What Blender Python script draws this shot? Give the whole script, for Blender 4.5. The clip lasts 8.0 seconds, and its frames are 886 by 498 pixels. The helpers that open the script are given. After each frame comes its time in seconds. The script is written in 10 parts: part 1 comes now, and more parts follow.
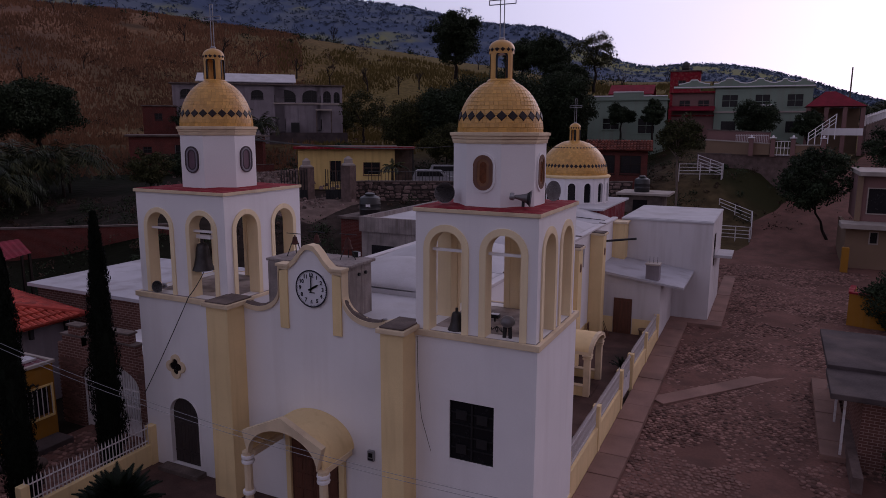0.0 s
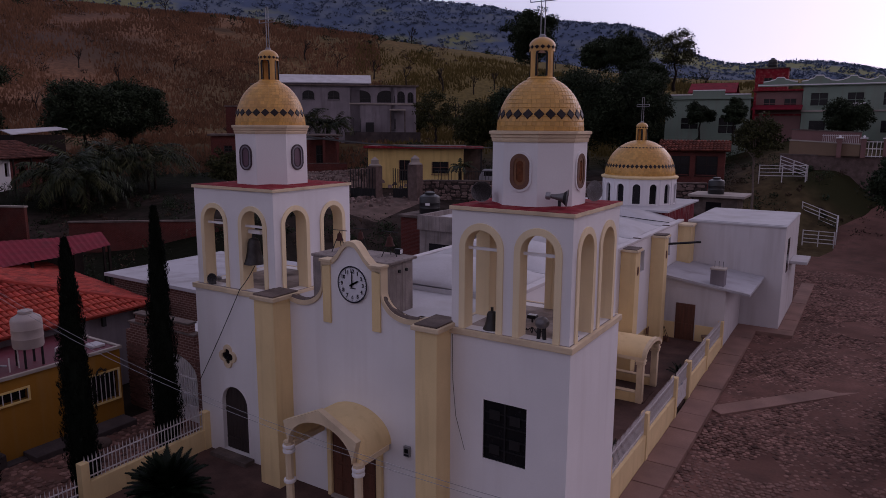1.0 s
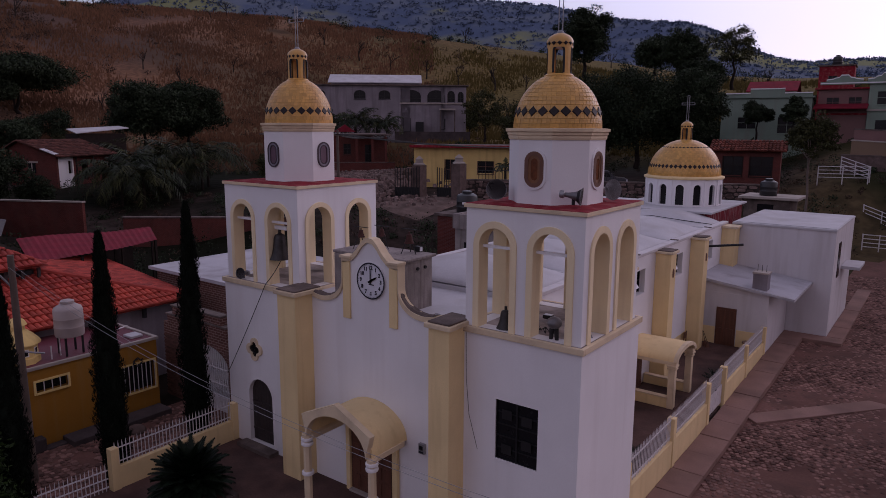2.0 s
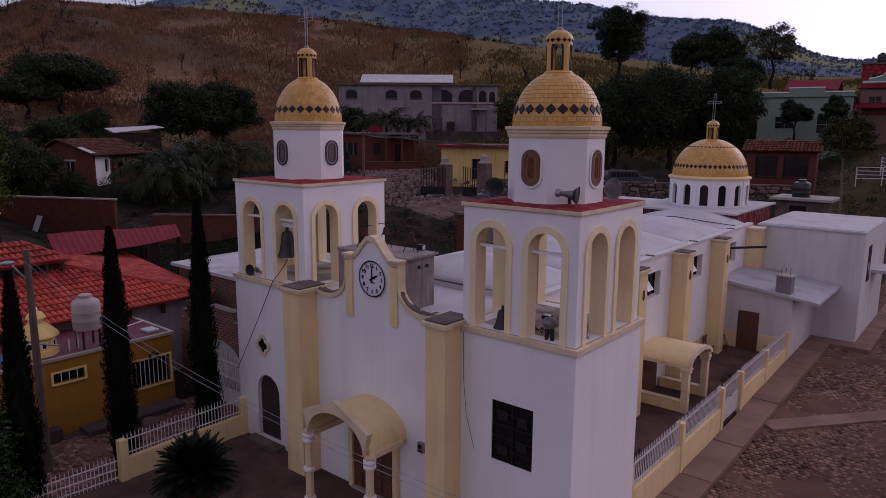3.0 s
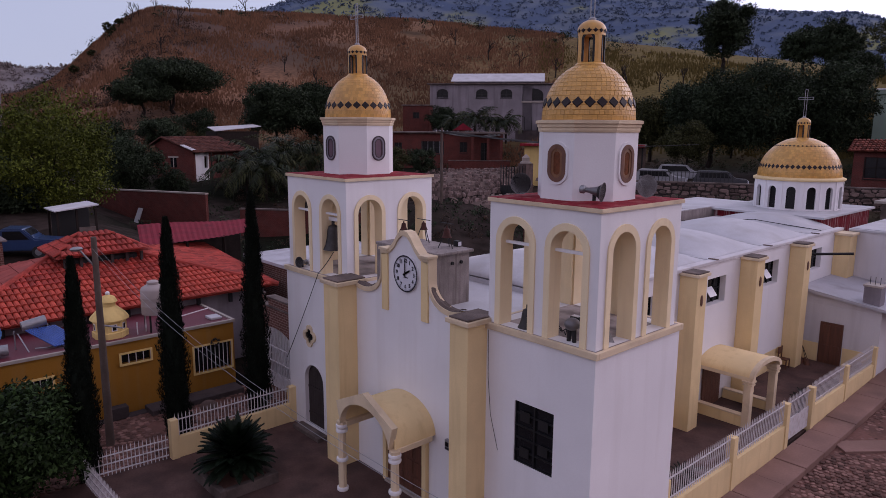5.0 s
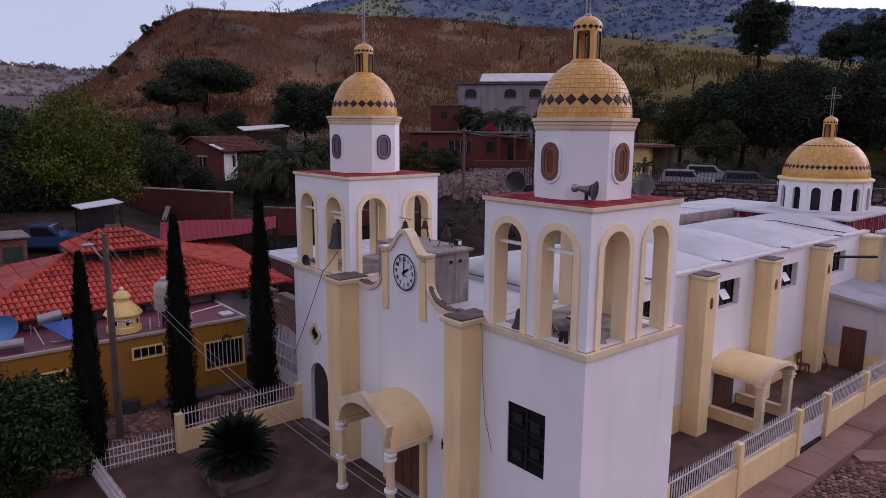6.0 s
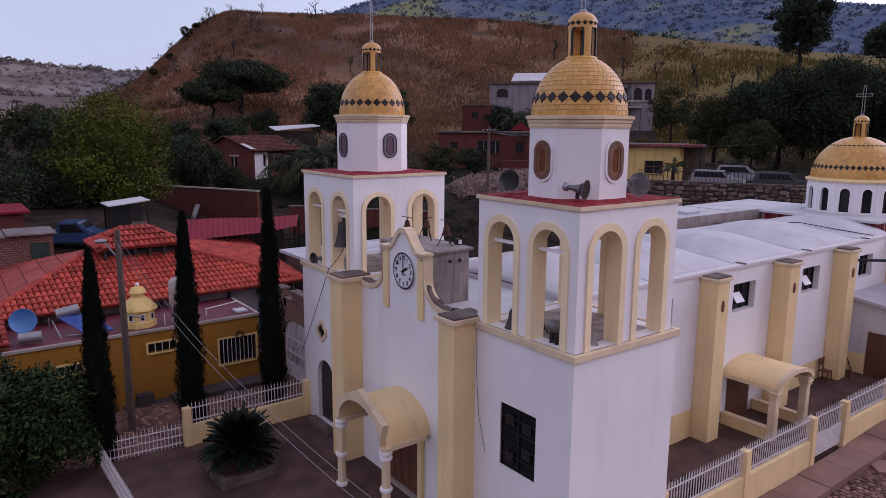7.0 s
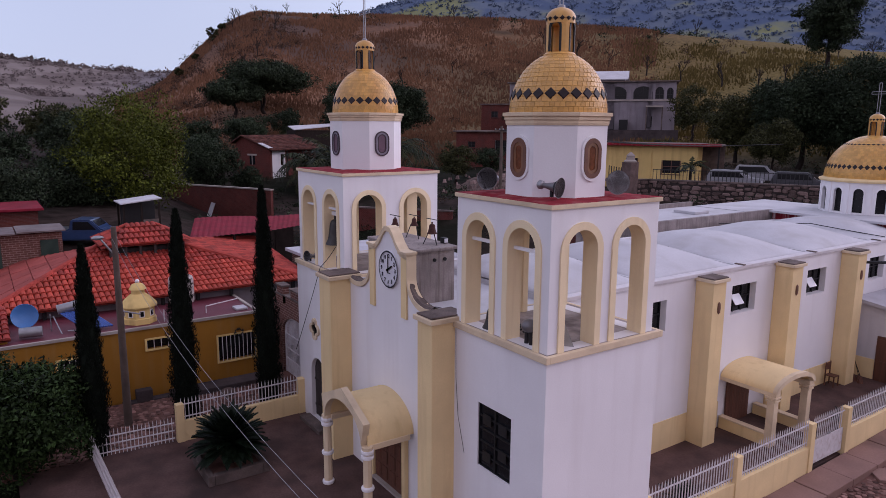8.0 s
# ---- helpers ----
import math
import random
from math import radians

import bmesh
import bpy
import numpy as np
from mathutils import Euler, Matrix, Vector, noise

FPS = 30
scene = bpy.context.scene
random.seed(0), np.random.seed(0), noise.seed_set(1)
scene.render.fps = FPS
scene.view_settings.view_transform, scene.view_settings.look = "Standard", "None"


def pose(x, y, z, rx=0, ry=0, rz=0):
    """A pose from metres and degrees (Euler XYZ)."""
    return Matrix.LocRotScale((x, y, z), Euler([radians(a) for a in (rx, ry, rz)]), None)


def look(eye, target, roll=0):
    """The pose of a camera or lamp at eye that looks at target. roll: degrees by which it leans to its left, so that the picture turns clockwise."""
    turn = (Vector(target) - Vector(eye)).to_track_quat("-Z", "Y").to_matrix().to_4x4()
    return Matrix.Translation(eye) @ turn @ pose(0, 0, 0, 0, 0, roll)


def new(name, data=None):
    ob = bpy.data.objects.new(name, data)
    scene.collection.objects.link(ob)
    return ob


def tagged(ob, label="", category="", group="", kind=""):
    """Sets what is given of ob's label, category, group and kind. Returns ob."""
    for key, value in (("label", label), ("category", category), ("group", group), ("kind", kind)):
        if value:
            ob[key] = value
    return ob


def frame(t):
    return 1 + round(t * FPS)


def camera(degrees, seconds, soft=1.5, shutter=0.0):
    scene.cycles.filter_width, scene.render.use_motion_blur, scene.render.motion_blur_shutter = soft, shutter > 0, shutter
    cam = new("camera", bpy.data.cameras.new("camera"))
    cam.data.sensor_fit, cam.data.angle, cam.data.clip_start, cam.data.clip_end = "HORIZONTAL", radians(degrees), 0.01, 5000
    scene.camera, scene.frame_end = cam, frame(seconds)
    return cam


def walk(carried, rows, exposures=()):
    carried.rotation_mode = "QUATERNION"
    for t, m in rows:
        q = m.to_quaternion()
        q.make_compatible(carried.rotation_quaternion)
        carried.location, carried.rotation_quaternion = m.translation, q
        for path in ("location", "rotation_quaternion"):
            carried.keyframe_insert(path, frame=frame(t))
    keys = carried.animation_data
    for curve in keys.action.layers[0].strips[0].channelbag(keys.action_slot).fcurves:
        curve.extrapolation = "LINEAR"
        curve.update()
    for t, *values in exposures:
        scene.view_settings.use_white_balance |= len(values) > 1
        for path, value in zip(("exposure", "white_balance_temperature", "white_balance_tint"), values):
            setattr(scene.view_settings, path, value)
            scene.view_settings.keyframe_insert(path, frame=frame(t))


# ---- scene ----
cam = camera(65.7, 8.0, 0.75)
METRES, EYE, TILT, LEAN, TURN = 8.0, 11.2, 0.0, 0.0, 25.7
ROWS = [
    (0.0, 0.0, 0.0, 0.0, 0.04, -9.92, -0.23),
    (0.5, 0.0655, 0.0018, -0.0011, 3.28, -9.94, -0.23),
    (1.0, 0.1276, 0.0071, -0.0043, 6.47, -9.95, -0.25),
    (1.5, 0.19, 0.0166, -0.0081, 9.17, -9.97, -0.28),
    (3.0, 0.3698, 0.0624, -0.0169, 14.02, -10.0, -0.34),
    (3.5, 0.4237, 0.0827, -0.0191, 16.15, -10.02, -0.34),
    (4.0, 0.475, 0.1056, -0.0216, 18.32, -10.01, -0.35),
    (4.5, 0.5259, 0.1283, -0.0276, 20.44, -10.04, -0.36),
    (6.0, 0.6829, 0.2109, -0.0394, 24.95, -10.05, -0.38),
    (6.5, 0.7376, 0.2429, -0.0413, 26.33, -10.06, -0.38),
    (7.0, 0.7949, 0.2786, -0.0447, 27.98, -10.06, -0.38),
    (7.5, 0.8527, 0.3191, -0.0494, 29.22, -10.08, -0.37),
    (8.0, 0.9117, 0.3626, -0.051, 30.1, -10.09, -0.37),
]
# the film's own exposure rises slowly; cool white balance of dusk
EXPO = [(0.0, -1.25, 6640, 31), (1.5, -1.11, 6680, 31), (3.5, -0.73, 6690, 30), (4.5, -0.47, 6610, 27), (6.5, -0.16, 6490, 25), (8.0, -0.09, 6470, 23)]
walk(cam, [(t, pose(0, 0, EYE, TILT, LEAN, TURN) @ pose(METRES * x, METRES * y, METRES * z, 90 + pitch, roll, yaw)) for t, x, y, z, yaw, pitch, roll in ROWS], EXPO)

# ---- sky and sun: an overcast dusk, bright cloud cover ----
world = bpy.data.worlds.new("dusk_sky")
scene.world = world
world.use_nodes = True
wn, wl = world.node_tree.nodes, world.node_tree.links
wn.clear()
sky = wn.new("ShaderNodeTexSky")
sky.sky_type = "NISHITA"
sky.sun_disc = False
sky.sun_elevation, sky.sun_rotation = radians(14), radians(16)
cover = wn.new("ShaderNodeMix")
cover.data_type = "RGBA"
cover.inputs["Factor"].default_value = 0.85
cloud = wn.new("ShaderNodeTexNoise")
cloud.inputs["Scale"].default_value = 1.6
cloud.inputs["Detail"].default_value = 5
cramp = wn.new("ShaderNodeValToRGB")
cramp.color_ramp.elements[0].position, cramp.color_ramp.elements[0].color = 0.25, (10.6, 11.1, 13.2, 1)
cramp.color_ramp.elements[1].position, cramp.color_ramp.elements[1].color = 0.75, (12.2, 12.6, 14.2, 1)
wl.new(cloud.outputs["Fac"], cramp.inputs["Fac"])
# cloud cover glows towards the low sun and greys away from it
where = wn.new("ShaderNodeTexCoord")
dot = wn.new("ShaderNodeVectorMath")
dot.operation = "DOT_PRODUCT"
dot.inputs[1].default_value = (0.34, 0.93, 0.10)
wl.new(where.outputs["Generated"], dot.inputs[0])
glow = wn.new("ShaderNodeMapRange")
glow.inputs["From Min"].default_value, glow.inputs["From Max"].default_value = -1.0, 1.0
wl.new(dot.outputs["Value"], glow.inputs["Value"])
bright = wn.new("ShaderNodeFloatCurve")
wl.new(glow.outputs["Result"], bright.inputs["Value"])
for k, (x, y) in enumerate(((0.0, 0.48), (0.36, 0.27), (0.62, 0.31), (0.85, 0.58), (1.0, 1.1))):
    pts_ = bright.mapping.curves[0].points
    if k in (0, 4):
        pts_[0 if k == 0 else len(pts_) - 1].location = (x, y)
    else:
        pts_.new(x, y)
bright.mapping.update()
hue = wn.new("ShaderNodeMix")
hue.data_type = "RGBA"
hue.inputs["A"].default_value, hue.inputs["B"].default_value = (1.10, 0.95, 0.945, 1), (0.89, 1.02, 1.16, 1)
side_dot = wn.new("ShaderNodeVectorMath")
side_dot.operation = "DOT_PRODUCT"
side_dot.inputs[1].default_value = (-0.95, 0.05, 0.15)
wl.new(where.outputs["Generated"], side_dot.inputs[0])
warmth = wn.new("ShaderNodeMapRange")
warmth.inputs["From Min"].default_value, warmth.inputs["From Max"].default_value = -1.0, 1.0
wl.new(side_dot.outputs["Value"], warmth.inputs["Value"])
wl.new(warmth.outputs["Result"], hue.inputs["Factor"])
tinted = wn.new("ShaderNodeVectorMath")
tinted.operation = "MULTIPLY"
wl.new(cramp.outputs["Color"], tinted.inputs[0])
wl.new(hue.outputs["Result"], tinted.inputs[1])
lit = wn.new("ShaderNodeVectorMath")
lit.operation = "SCALE"
wl.new(tinted.outputs["Vector"], lit.inputs[0])
amount = wn.new("ShaderNodeMath")
amount.operation = "MULTIPLY"
amount.inputs[1].default_value = 2.3
wl.new(bright.outputs["Value"], amount.inputs[0])
wl.new(amount.outputs[0], lit.inputs["Scale"])
wl.new(sky.outputs["Color"], cover.inputs["A"])
wl.new(lit.outputs["Vector"], cover.inputs["B"])
back = wn.new("ShaderNodeBackground")
back.inputs["Strength"].default_value = 0.10
wout = wn.new("ShaderNodeOutputWorld")
wl.new(cover.outputs["Result"], back.inputs["Color"])
wl.new(back.outputs["Background"], wout.inputs["Surface"])
sun = new("sun", bpy.data.lights.new("sun", "SUN"))
sun.data.energy, sun.data.angle, sun.data.color = 0.3, radians(18), (1.0, 0.93, 0.86)
sun.matrix_world = look((10, 36, 16), (0, 0, 0))

# ---- materials ----
def mat(name, col, var=0.12, scale=1.5, rough=0.85, bump=0.15, bscale=35.0, dirt=None, dscale=0.5, damt=0.4, streak=False,
        metal=0.0, rnd=0.0, island=0.0, spec=0.5, stretch=None, brick=None, thr=0.5, coat=0.0, mortar=(0.15, 0.10, 0.09)):
    """A surface with fine grain, broad patches, worn or dirty stains, and small relief. Sizes in metres."""
    m = bpy.data.materials.new(name)
    m.use_nodes = True
    n, l = m.node_tree.nodes, m.node_tree.links
    b = n["Principled BSDF"]
    b.inputs["Roughness"].default_value = rough
    b.inputs["Metallic"].default_value = metal
    b.inputs["Specular IOR Level"].default_value = spec
    b.inputs["Coat Weight"].default_value = coat
    tc = n.new("ShaderNodeTexCoord")
    vec = tc.outputs["Object"]
    if stretch:
        mp = n.new("ShaderNodeMapping")
        mp.inputs["Scale"].default_value = stretch
        l.new(vec, mp.inputs["Vector"])
        vec = mp.outputs["Vector"]

    def noise_tex(sc, detail, v=None):
        t = n.new("ShaderNodeTexNoise")
        t.inputs["Scale"].default_value = sc
        t.inputs["Detail"].default_value = detail
        l.new(v or vec, t.inputs["Vector"])
        return t.outputs["Fac"]

    def mixed(fac, a, bb, mode="MIX"):
        x = n.new("ShaderNodeMix")
        x.data_type, x.blend_type = "RGBA", mode
        for key, val in (("Factor", fac), ("A", a), ("B", bb)):
            s = x.inputs[key]
            if isinstance(val, (int, float)):
                s.default_value = val
            elif isinstance(val, tuple):
                s.default_value = (*val, 1)
            else:
                l.new(val, s)
        return x.outputs["Result"]

    def ramp(fac, lo, hi):
        r = n.new("ShaderNodeMapRange")
        r.inputs["From Min"].default_value, r.inputs["From Max"].default_value = lo, hi
        l.new(fac, r.inputs["Value"])
        return r.outputs["Result"]

    dark = tuple(c * (1 - var) for c in col)
    light = tuple(min(1, c * (1 + var)) for c in col)
    c = mixed(ramp(noise_tex(scale, 6), 0.3, 0.7), dark, light)
    fine = noise_tex(bscale, 4)
    c = mixed(ramp(fine, 0.2, 0.8), c, mixed(0.5, c, tuple(x * (1 - var * 1.3) for x in col)))
    if dirt:
        if streak:
            mp = n.new("ShaderNodeMapping")
            mp.inputs["Scale"].default_value = (3.0, 3.0, 0.22)
            l.new(tc.outputs["Object"], mp.inputs["Vector"])
            s = noise_tex(dscale * 2, 5, mp.outputs["Vector"])
        else:
            s = noise_tex(dscale, 7)
        k = n.new("ShaderNodeMath")
        k.operation = "MULTIPLY"
        k.inputs[1].default_value = damt
        l.new(ramp(s, thr, thr + 0.22), k.inputs[0])
        c = mixed(k.outputs[0], c, dirt)
    if rnd or island:
        if rnd:
            src = n.new("ShaderNodeObjectInfo").outputs["Random"]
        else:
            src = n.new("ShaderNodeNewGeometry").outputs["Random Per Island"]
        amt = rnd or island
        mr = n.new("ShaderNodeMapRange")
        mr.inputs["To Min"].default_value, mr.inputs["To Max"].default_value = 1 - amt, 1 + amt
        l.new(src, mr.inputs["Value"])
        hv = n.new("ShaderNodeHueSaturation")
        l.new(mr.outputs["Result"], hv.inputs["Value"])
        l.new(c, hv.inputs["Color"])
        c = hv.outputs["Color"]
    l.new(c, b.inputs["Base Color"])
    if brick:
        # courses too small to model: relief and colour of mortar joints
        bt = n.new("ShaderNodeTexBrick")
        bw, bh = brick
        bt.inputs["Scale"].default_value = 1.0
        bt.inputs["Brick Width"].default_value, bt.inputs["Row Height"].default_value = bw, bh
        bt.inputs["Mortar Size"].default_value = bh * 0.12
        bt.inputs["Color1"].default_value = (*col, 1)
        bt.inputs["Color2"].default_value = (*dark, 1)
        bt.inputs["Mortar"].default_value = (*mortar, 1)
        sp = n.new("ShaderNodeSeparateXYZ")
        l.new(tc.outputs["Object"], sp.inputs[0])
        ad = n.new("ShaderNodeMath")
        l.new(sp.outputs[0], ad.inputs[0])
        l.new(sp.outputs[1], ad.inputs[1])
        cb = n.new("ShaderNodeCombineXYZ")
        l.new(ad.outputs[0], cb.inputs[0])
        l.new(sp.outputs[2], cb.inputs[1])
        l.new(cb.outputs[0], bt.inputs["Vector"])
        c2 = mixed(0.5, c, bt.outputs["Color"])
        l.new(c2, b.inputs["Base Color"])
    bp = n.new("ShaderNodeBump")
    bp.inputs["Strength"].default_value = bump
    bp.inputs["Distance"].default_value = 0.02
    l.new(fine, bp.inputs["Height"])
    l.new(bp.outputs["Normal"], b.inputs["Normal"])
    rr = n.new("ShaderNodeMapRange")
    rr.inputs["To Min"].default_value, rr.inputs["To Max"].default_value = max(0.02, rough - 0.08), min(1, rough + 0.08)
    l.new(fine, rr.inputs["Value"])
    l.new(rr.outputs["Result"], b.inputs["Roughness"])
    return m


M_WHITE = mat("white_lime_paint", (0.76, 0.74, 0.76), 0.05, 0.6, 0.9, 0.15, 30, (0.55, 0.50, 0.49), 0.3, 0.25, True, thr=0.54)
# a darker, greyer white with stronger streaks
M_WHITEDULL = mat("duller_white_paint", (0.58, 0.55, 0.57), 0.08, 0.5, 0.92, 0.15, 25, (0.34, 0.30, 0.29), 0.35, 0.4, True, thr=0.5)
M_REDDRIP = mat("red_paint_with_drips", (0.20, 0.018, 0.028), 0.3, 2.5, 0.85, 0.3, 25, (0.50, 0.42, 0.42), 1.6, 0.85, True, thr=0.52, spec=0.1)
M_CREAMARCH = mat("pale_cream_arch_paint", (0.82, 0.67, 0.44), 0.08, 0.8, 0.85, 0.2, 30, (0.55, 0.40, 0.24), 0.8, 0.3, True, thr=0.54)
M_CREAM = mat("cream_yellow_paint", (0.77, 0.58, 0.31), 0.1, 0.8, 0.85, 0.2, 30, (0.48, 0.32, 0.15), 0.6, 0.35, True, thr=0.54)
M_CREAMTRIM = mat("pale_cream_trim", (0.68, 0.54, 0.37), 0.08, 1.5, 0.85, 0.2, 40, (0.36, 0.27, 0.2), 1.6, 0.45, thr=0.48)
M_REDROOF = mat("red_waterproof_paint", (0.24, 0.018, 0.028), 0.25, 2.5, 0.85, 0.3, 25, (0.36, 0.16, 0.14), 3.0, 0.5, spec=0.1)
M_ROOFWHITE = mat("white_roof_coating", (0.50, 0.49, 0.52), 0.12, 0.6, 0.8, 0.15, 15, (0.36, 0.335, 0.33), 0.9, 0.5, spec=0.2)
M_CONC = mat("weathered_concrete", (0.15, 0.115, 0.105), 0.4, 1.6, 0.92, 0.5, 20, (0.045, 0.034, 0.032), 1.1, 0.75, spec=0.15)
M_CONCLIGHT = mat("pale_concrete", (0.36, 0.31, 0.28), 0.15, 0.8, 0.9, 0.3, 18, (0.16, 0.13, 0.12), 0.7, 0.5)
M_YARD = mat("stained_yard_concrete", (0.118, 0.070, 0.062), 0.4, 0.9, 0.9, 0.35, 14, (0.045, 0.034, 0.032), 0.6, 0.75, spec=0.1, thr=0.47)
M_DIRT = mat("packed_earth", (0.165, 0.083, 0.068), 0.35, 0.45, 0.95, 0.5, 9, (0.075, 0.048, 0.041), 1.1, 0.5, spec=0.1)
M_STONE = mat("river_cobble", (0.20, 0.112, 0.094), 0.3, 1.2, 0.9, 0.4, 30, island=0.6, spec=0.1)
M_SIDEWALK = mat("sidewalk_concrete", (0.26, 0.155, 0.13), 0.22, 0.6, 0.9, 0.25, 16, (0.12, 0.08, 0.068), 0.5, 0.6, spec=0.1)
M_TILEY = mat("glazed_amber_tile", (0.60, 0.325, 0.085), 0.16, 5.0, 0.34, 0.08, 60, (0.46, 0.20, 0.04), 1.4, 0.55, rnd=0.14, spec=0.5)
M_TILEYI = mat("glazed_amber_tile_field", (0.60, 0.325, 0.085), 0.16, 5.0, 0.34, 0.08, 60, (0.46, 0.20, 0.04), 1.4, 0.55, island=0.14, spec=0.5)
M_TILEGROUT = mat("amber_grout", (0.50, 0.29, 0.09), 0.2, 5.0, 0.85, 0.2, 40)
M_TILEB = mat("dark_brown_tile", (0.016, 0.009, 0.011), 0.35, 8.0, 0.5, 0.05, 60, rnd=0.3, spec=0.3)
M_BLACKIRON = mat("black_iron", (0.012, 0.012, 0.014), 0.2, 6, 0.55, 0.2, 40, metal=0.3)
M_GREYMETAL = mat("grey_painted_metal", (0.30, 0.30, 0.32), 0.15, 4, 0.45, 0.1, 40, metal=0.6)
M_WHITEIRON = mat("white_painted_iron", (0.60, 0.57, 0.59), 0.12, 5, 0.6, 0.1, 40, (0.30, 0.19, 0.14), 6, 0.45)
M_BRONZE = mat("dark_bell_bronze", (0.055, 0.05, 0.05), 0.3, 5, 0.5, 0.2, 30, metal=0.7)
M_WOOD = mat("dark_stained_wood", (0.115, 0.042, 0.024), 0.3, 2.0, 0.6, 0.3, 30, stretch=(6, 6, 0.6))
M_WOODBLK = mat("old_dark_door_wood", (0.035, 0.024, 0.024), 0.3, 2.0, 0.7, 0.3, 30, stretch=(6, 6, 0.6))
M_GLASS = mat("dark_window_glass", (0.010, 0.010, 0.012), 0.1, 2, 0.25, 0.02, 8, spec=0.3)
M_AMBERGLASS = mat("amber_stained_glass", (0.16, 0.05, 0.02), 0.35, 9, 0.2, 0.1, 30)
M_GREYGLASS = mat("frosted_grey_glass", (0.22, 0.2, 0.24), 0.15, 4, 0.3, 0.05, 30)
M_BROWNTRIM = mat("brown_window_surround", (0.16, 0.075, 0.05), 0.2, 6, 0.8, 0.2, 40)
M_BRICK = mat("red_brick", (0.13, 0.033, 0.027), 0.4, 1.0, 0.92, 0.5, 25, (0.05, 0.028, 0.026), 0.7, 0.6, brick=(0.28, 0.08), spec=0.1)
M_BRICKP = mat("red_brick_piece", (0.15, 0.068, 0.055), 0.25, 6, 0.92, 0.4, 30, rnd=0.35)
M_MORTAR = mat("grey_mortar", (0.2, 0.17, 0.155), 0.2, 4, 0.95, 0.3, 30)
M_OCHRE = mat("ochre_yellow_paint", (0.30, 0.13, 0.008), 0.08, 0.8, 0.85, 0.15, 25, (0.28, 0.15, 0.04), 0.6, 0.4, True)
M_CLAY = mat("red_clay_tile", (0.36, 0.050, 0.036), 0.28, 3, 0.8, 0.2, 25, (0.13, 0.035, 0.03), 1.2, 0.5, island=0.32, spec=0.25)
M_CLAYP = mat("red_clay_tile_piece", (0.40, 0.060, 0.038), 0.25, 3, 0.8, 0.2, 25, (0.15, 0.04, 0.03), 1.2, 0.5, rnd=0.28, spec=0.25)
M_CLAYOLD = mat("old_brown_clay_tile", (0.11, 0.045, 0.036), 0.35, 3, 0.9, 0.3, 20, (0.05, 0.03, 0.026), 0.8, 0.5, island=0.45, spec=0.1)
M_REDSHEET = mat("red_corrugated_sheet", (0.20, 0.016, 0.030), 0.25, 1.2, 0.8, 0.15, 12, (0.09, 0.02, 0.022), 0.9, 0.5, spec=0.12)
M_PINKROOF = mat("maroon_flat_roof", (0.12, 0.016, 0.03), 0.15, 1.0, 0.6, 0.2, 15, (0.14, 0.05, 0.06), 0.6, 0.5)
M_GREYWALL = mat("grey_lilac_plaster", (0.26, 0.23, 0.255), 0.25, 0.35, 0.9, 0.2, 10, (0.12, 0.10, 0.11), 0.25, 0.6, True, spec=0.1)
M_GREENWALL = mat("pale_green_plaster", (0.20, 0.265, 0.215), 0.1, 0.4, 0.9, 0.2, 10, (0.2, 0.18, 0.16), 0.3, 0.4, True)
M_PINKWALL = mat("rose_plaster", (0.20, 0.105, 0.10), 0.12, 0.4, 0.9, 0.2, 10, (0.2, 0.1, 0.09), 0.3, 0.4)
M_BEIGEWALL = mat("beige_plaster", (0.2, 0.13, 0.085), 0.1, 0.4, 0.9, 0.2, 10, (0.2, 0.13, 0.09), 0.3, 0.4, True)
M_YELLOWWALL = mat("pale_yellow_plaster", (0.72, 0.52, 0.21), 0.12, 0.5, 0.9, 0.2, 10, (0.33, 0.19, 0.07), 0.3, 0.45, True, spec=0.1)
M_RUBBLE = mat("rubble_stone", (0.17, 0.118, 0.108), 0.35, 2, 0.95, 0.5, 12, island=0.5, spec=0.15)
M_BARK = mat("grey_brown_bark", (0.025, 0.018, 0.016), 0.3, 3, 0.95, 0.5, 20, spec=0.15)
M_BARE = mat("dry_twig_bark", (0.03, 0.023, 0.02), 0.25, 3, 0.95, 0.3, 20, spec=0.15)
M_LEAF = mat("dark_green_leaf", (0.029, 0.042, 0.023), 0.5, 0.25, 0.75, 0.1, 20, island=0.6, spec=0.1)
M_LEAFMID = mat("mid_green_leaf", (0.022, 0.041, 0.012), 0.45, 0.8, 0.65, 0.1, 20, island=0.8, spec=0.12)
M_LEAFOLIVE = mat("olive_leaf", (0.042, 0.045, 0.018), 0.3, 1.0, 0.7, 0.1, 20, island=0.6, spec=0.1)
M_CYP = mat("cypress_leaf", (0.004, 0.007, 0.004), 0.3, 4, 0.8, 0.1, 20, island=0.5, spec=0.15)
M_CYCAD = mat("cycad_leaf", (0.007, 0.014, 0.007), 0.3, 4, 0.5, 0.1, 20, island=0.4, spec=0.15)
M_BLUE = mat("blue_car_paint", (0.02, 0.045, 0.12), 0.1, 3, 0.3, 0.05, 30, coat=0.5)
M_SILVER = mat("silver_car_paint", (0.32, 0.32, 0.35), 0.08, 3, 0.3, 0.05, 30, metal=0.4, coat=0.5)
M_DARKCAR = mat("dark_car_paint", (0.05, 0.05, 0.06), 0.08, 3, 0.3, 0.05, 30, coat=0.5)
M_RUBBER = mat("black_rubber", (0.02, 0.02, 0.02), 0.15, 5, 0.85, 0.2, 30)
M_PLASTICBLK = mat("black_plastic_tank", (0.015, 0.015, 0.017), 0.15, 3, 0.4, 0.1, 20)
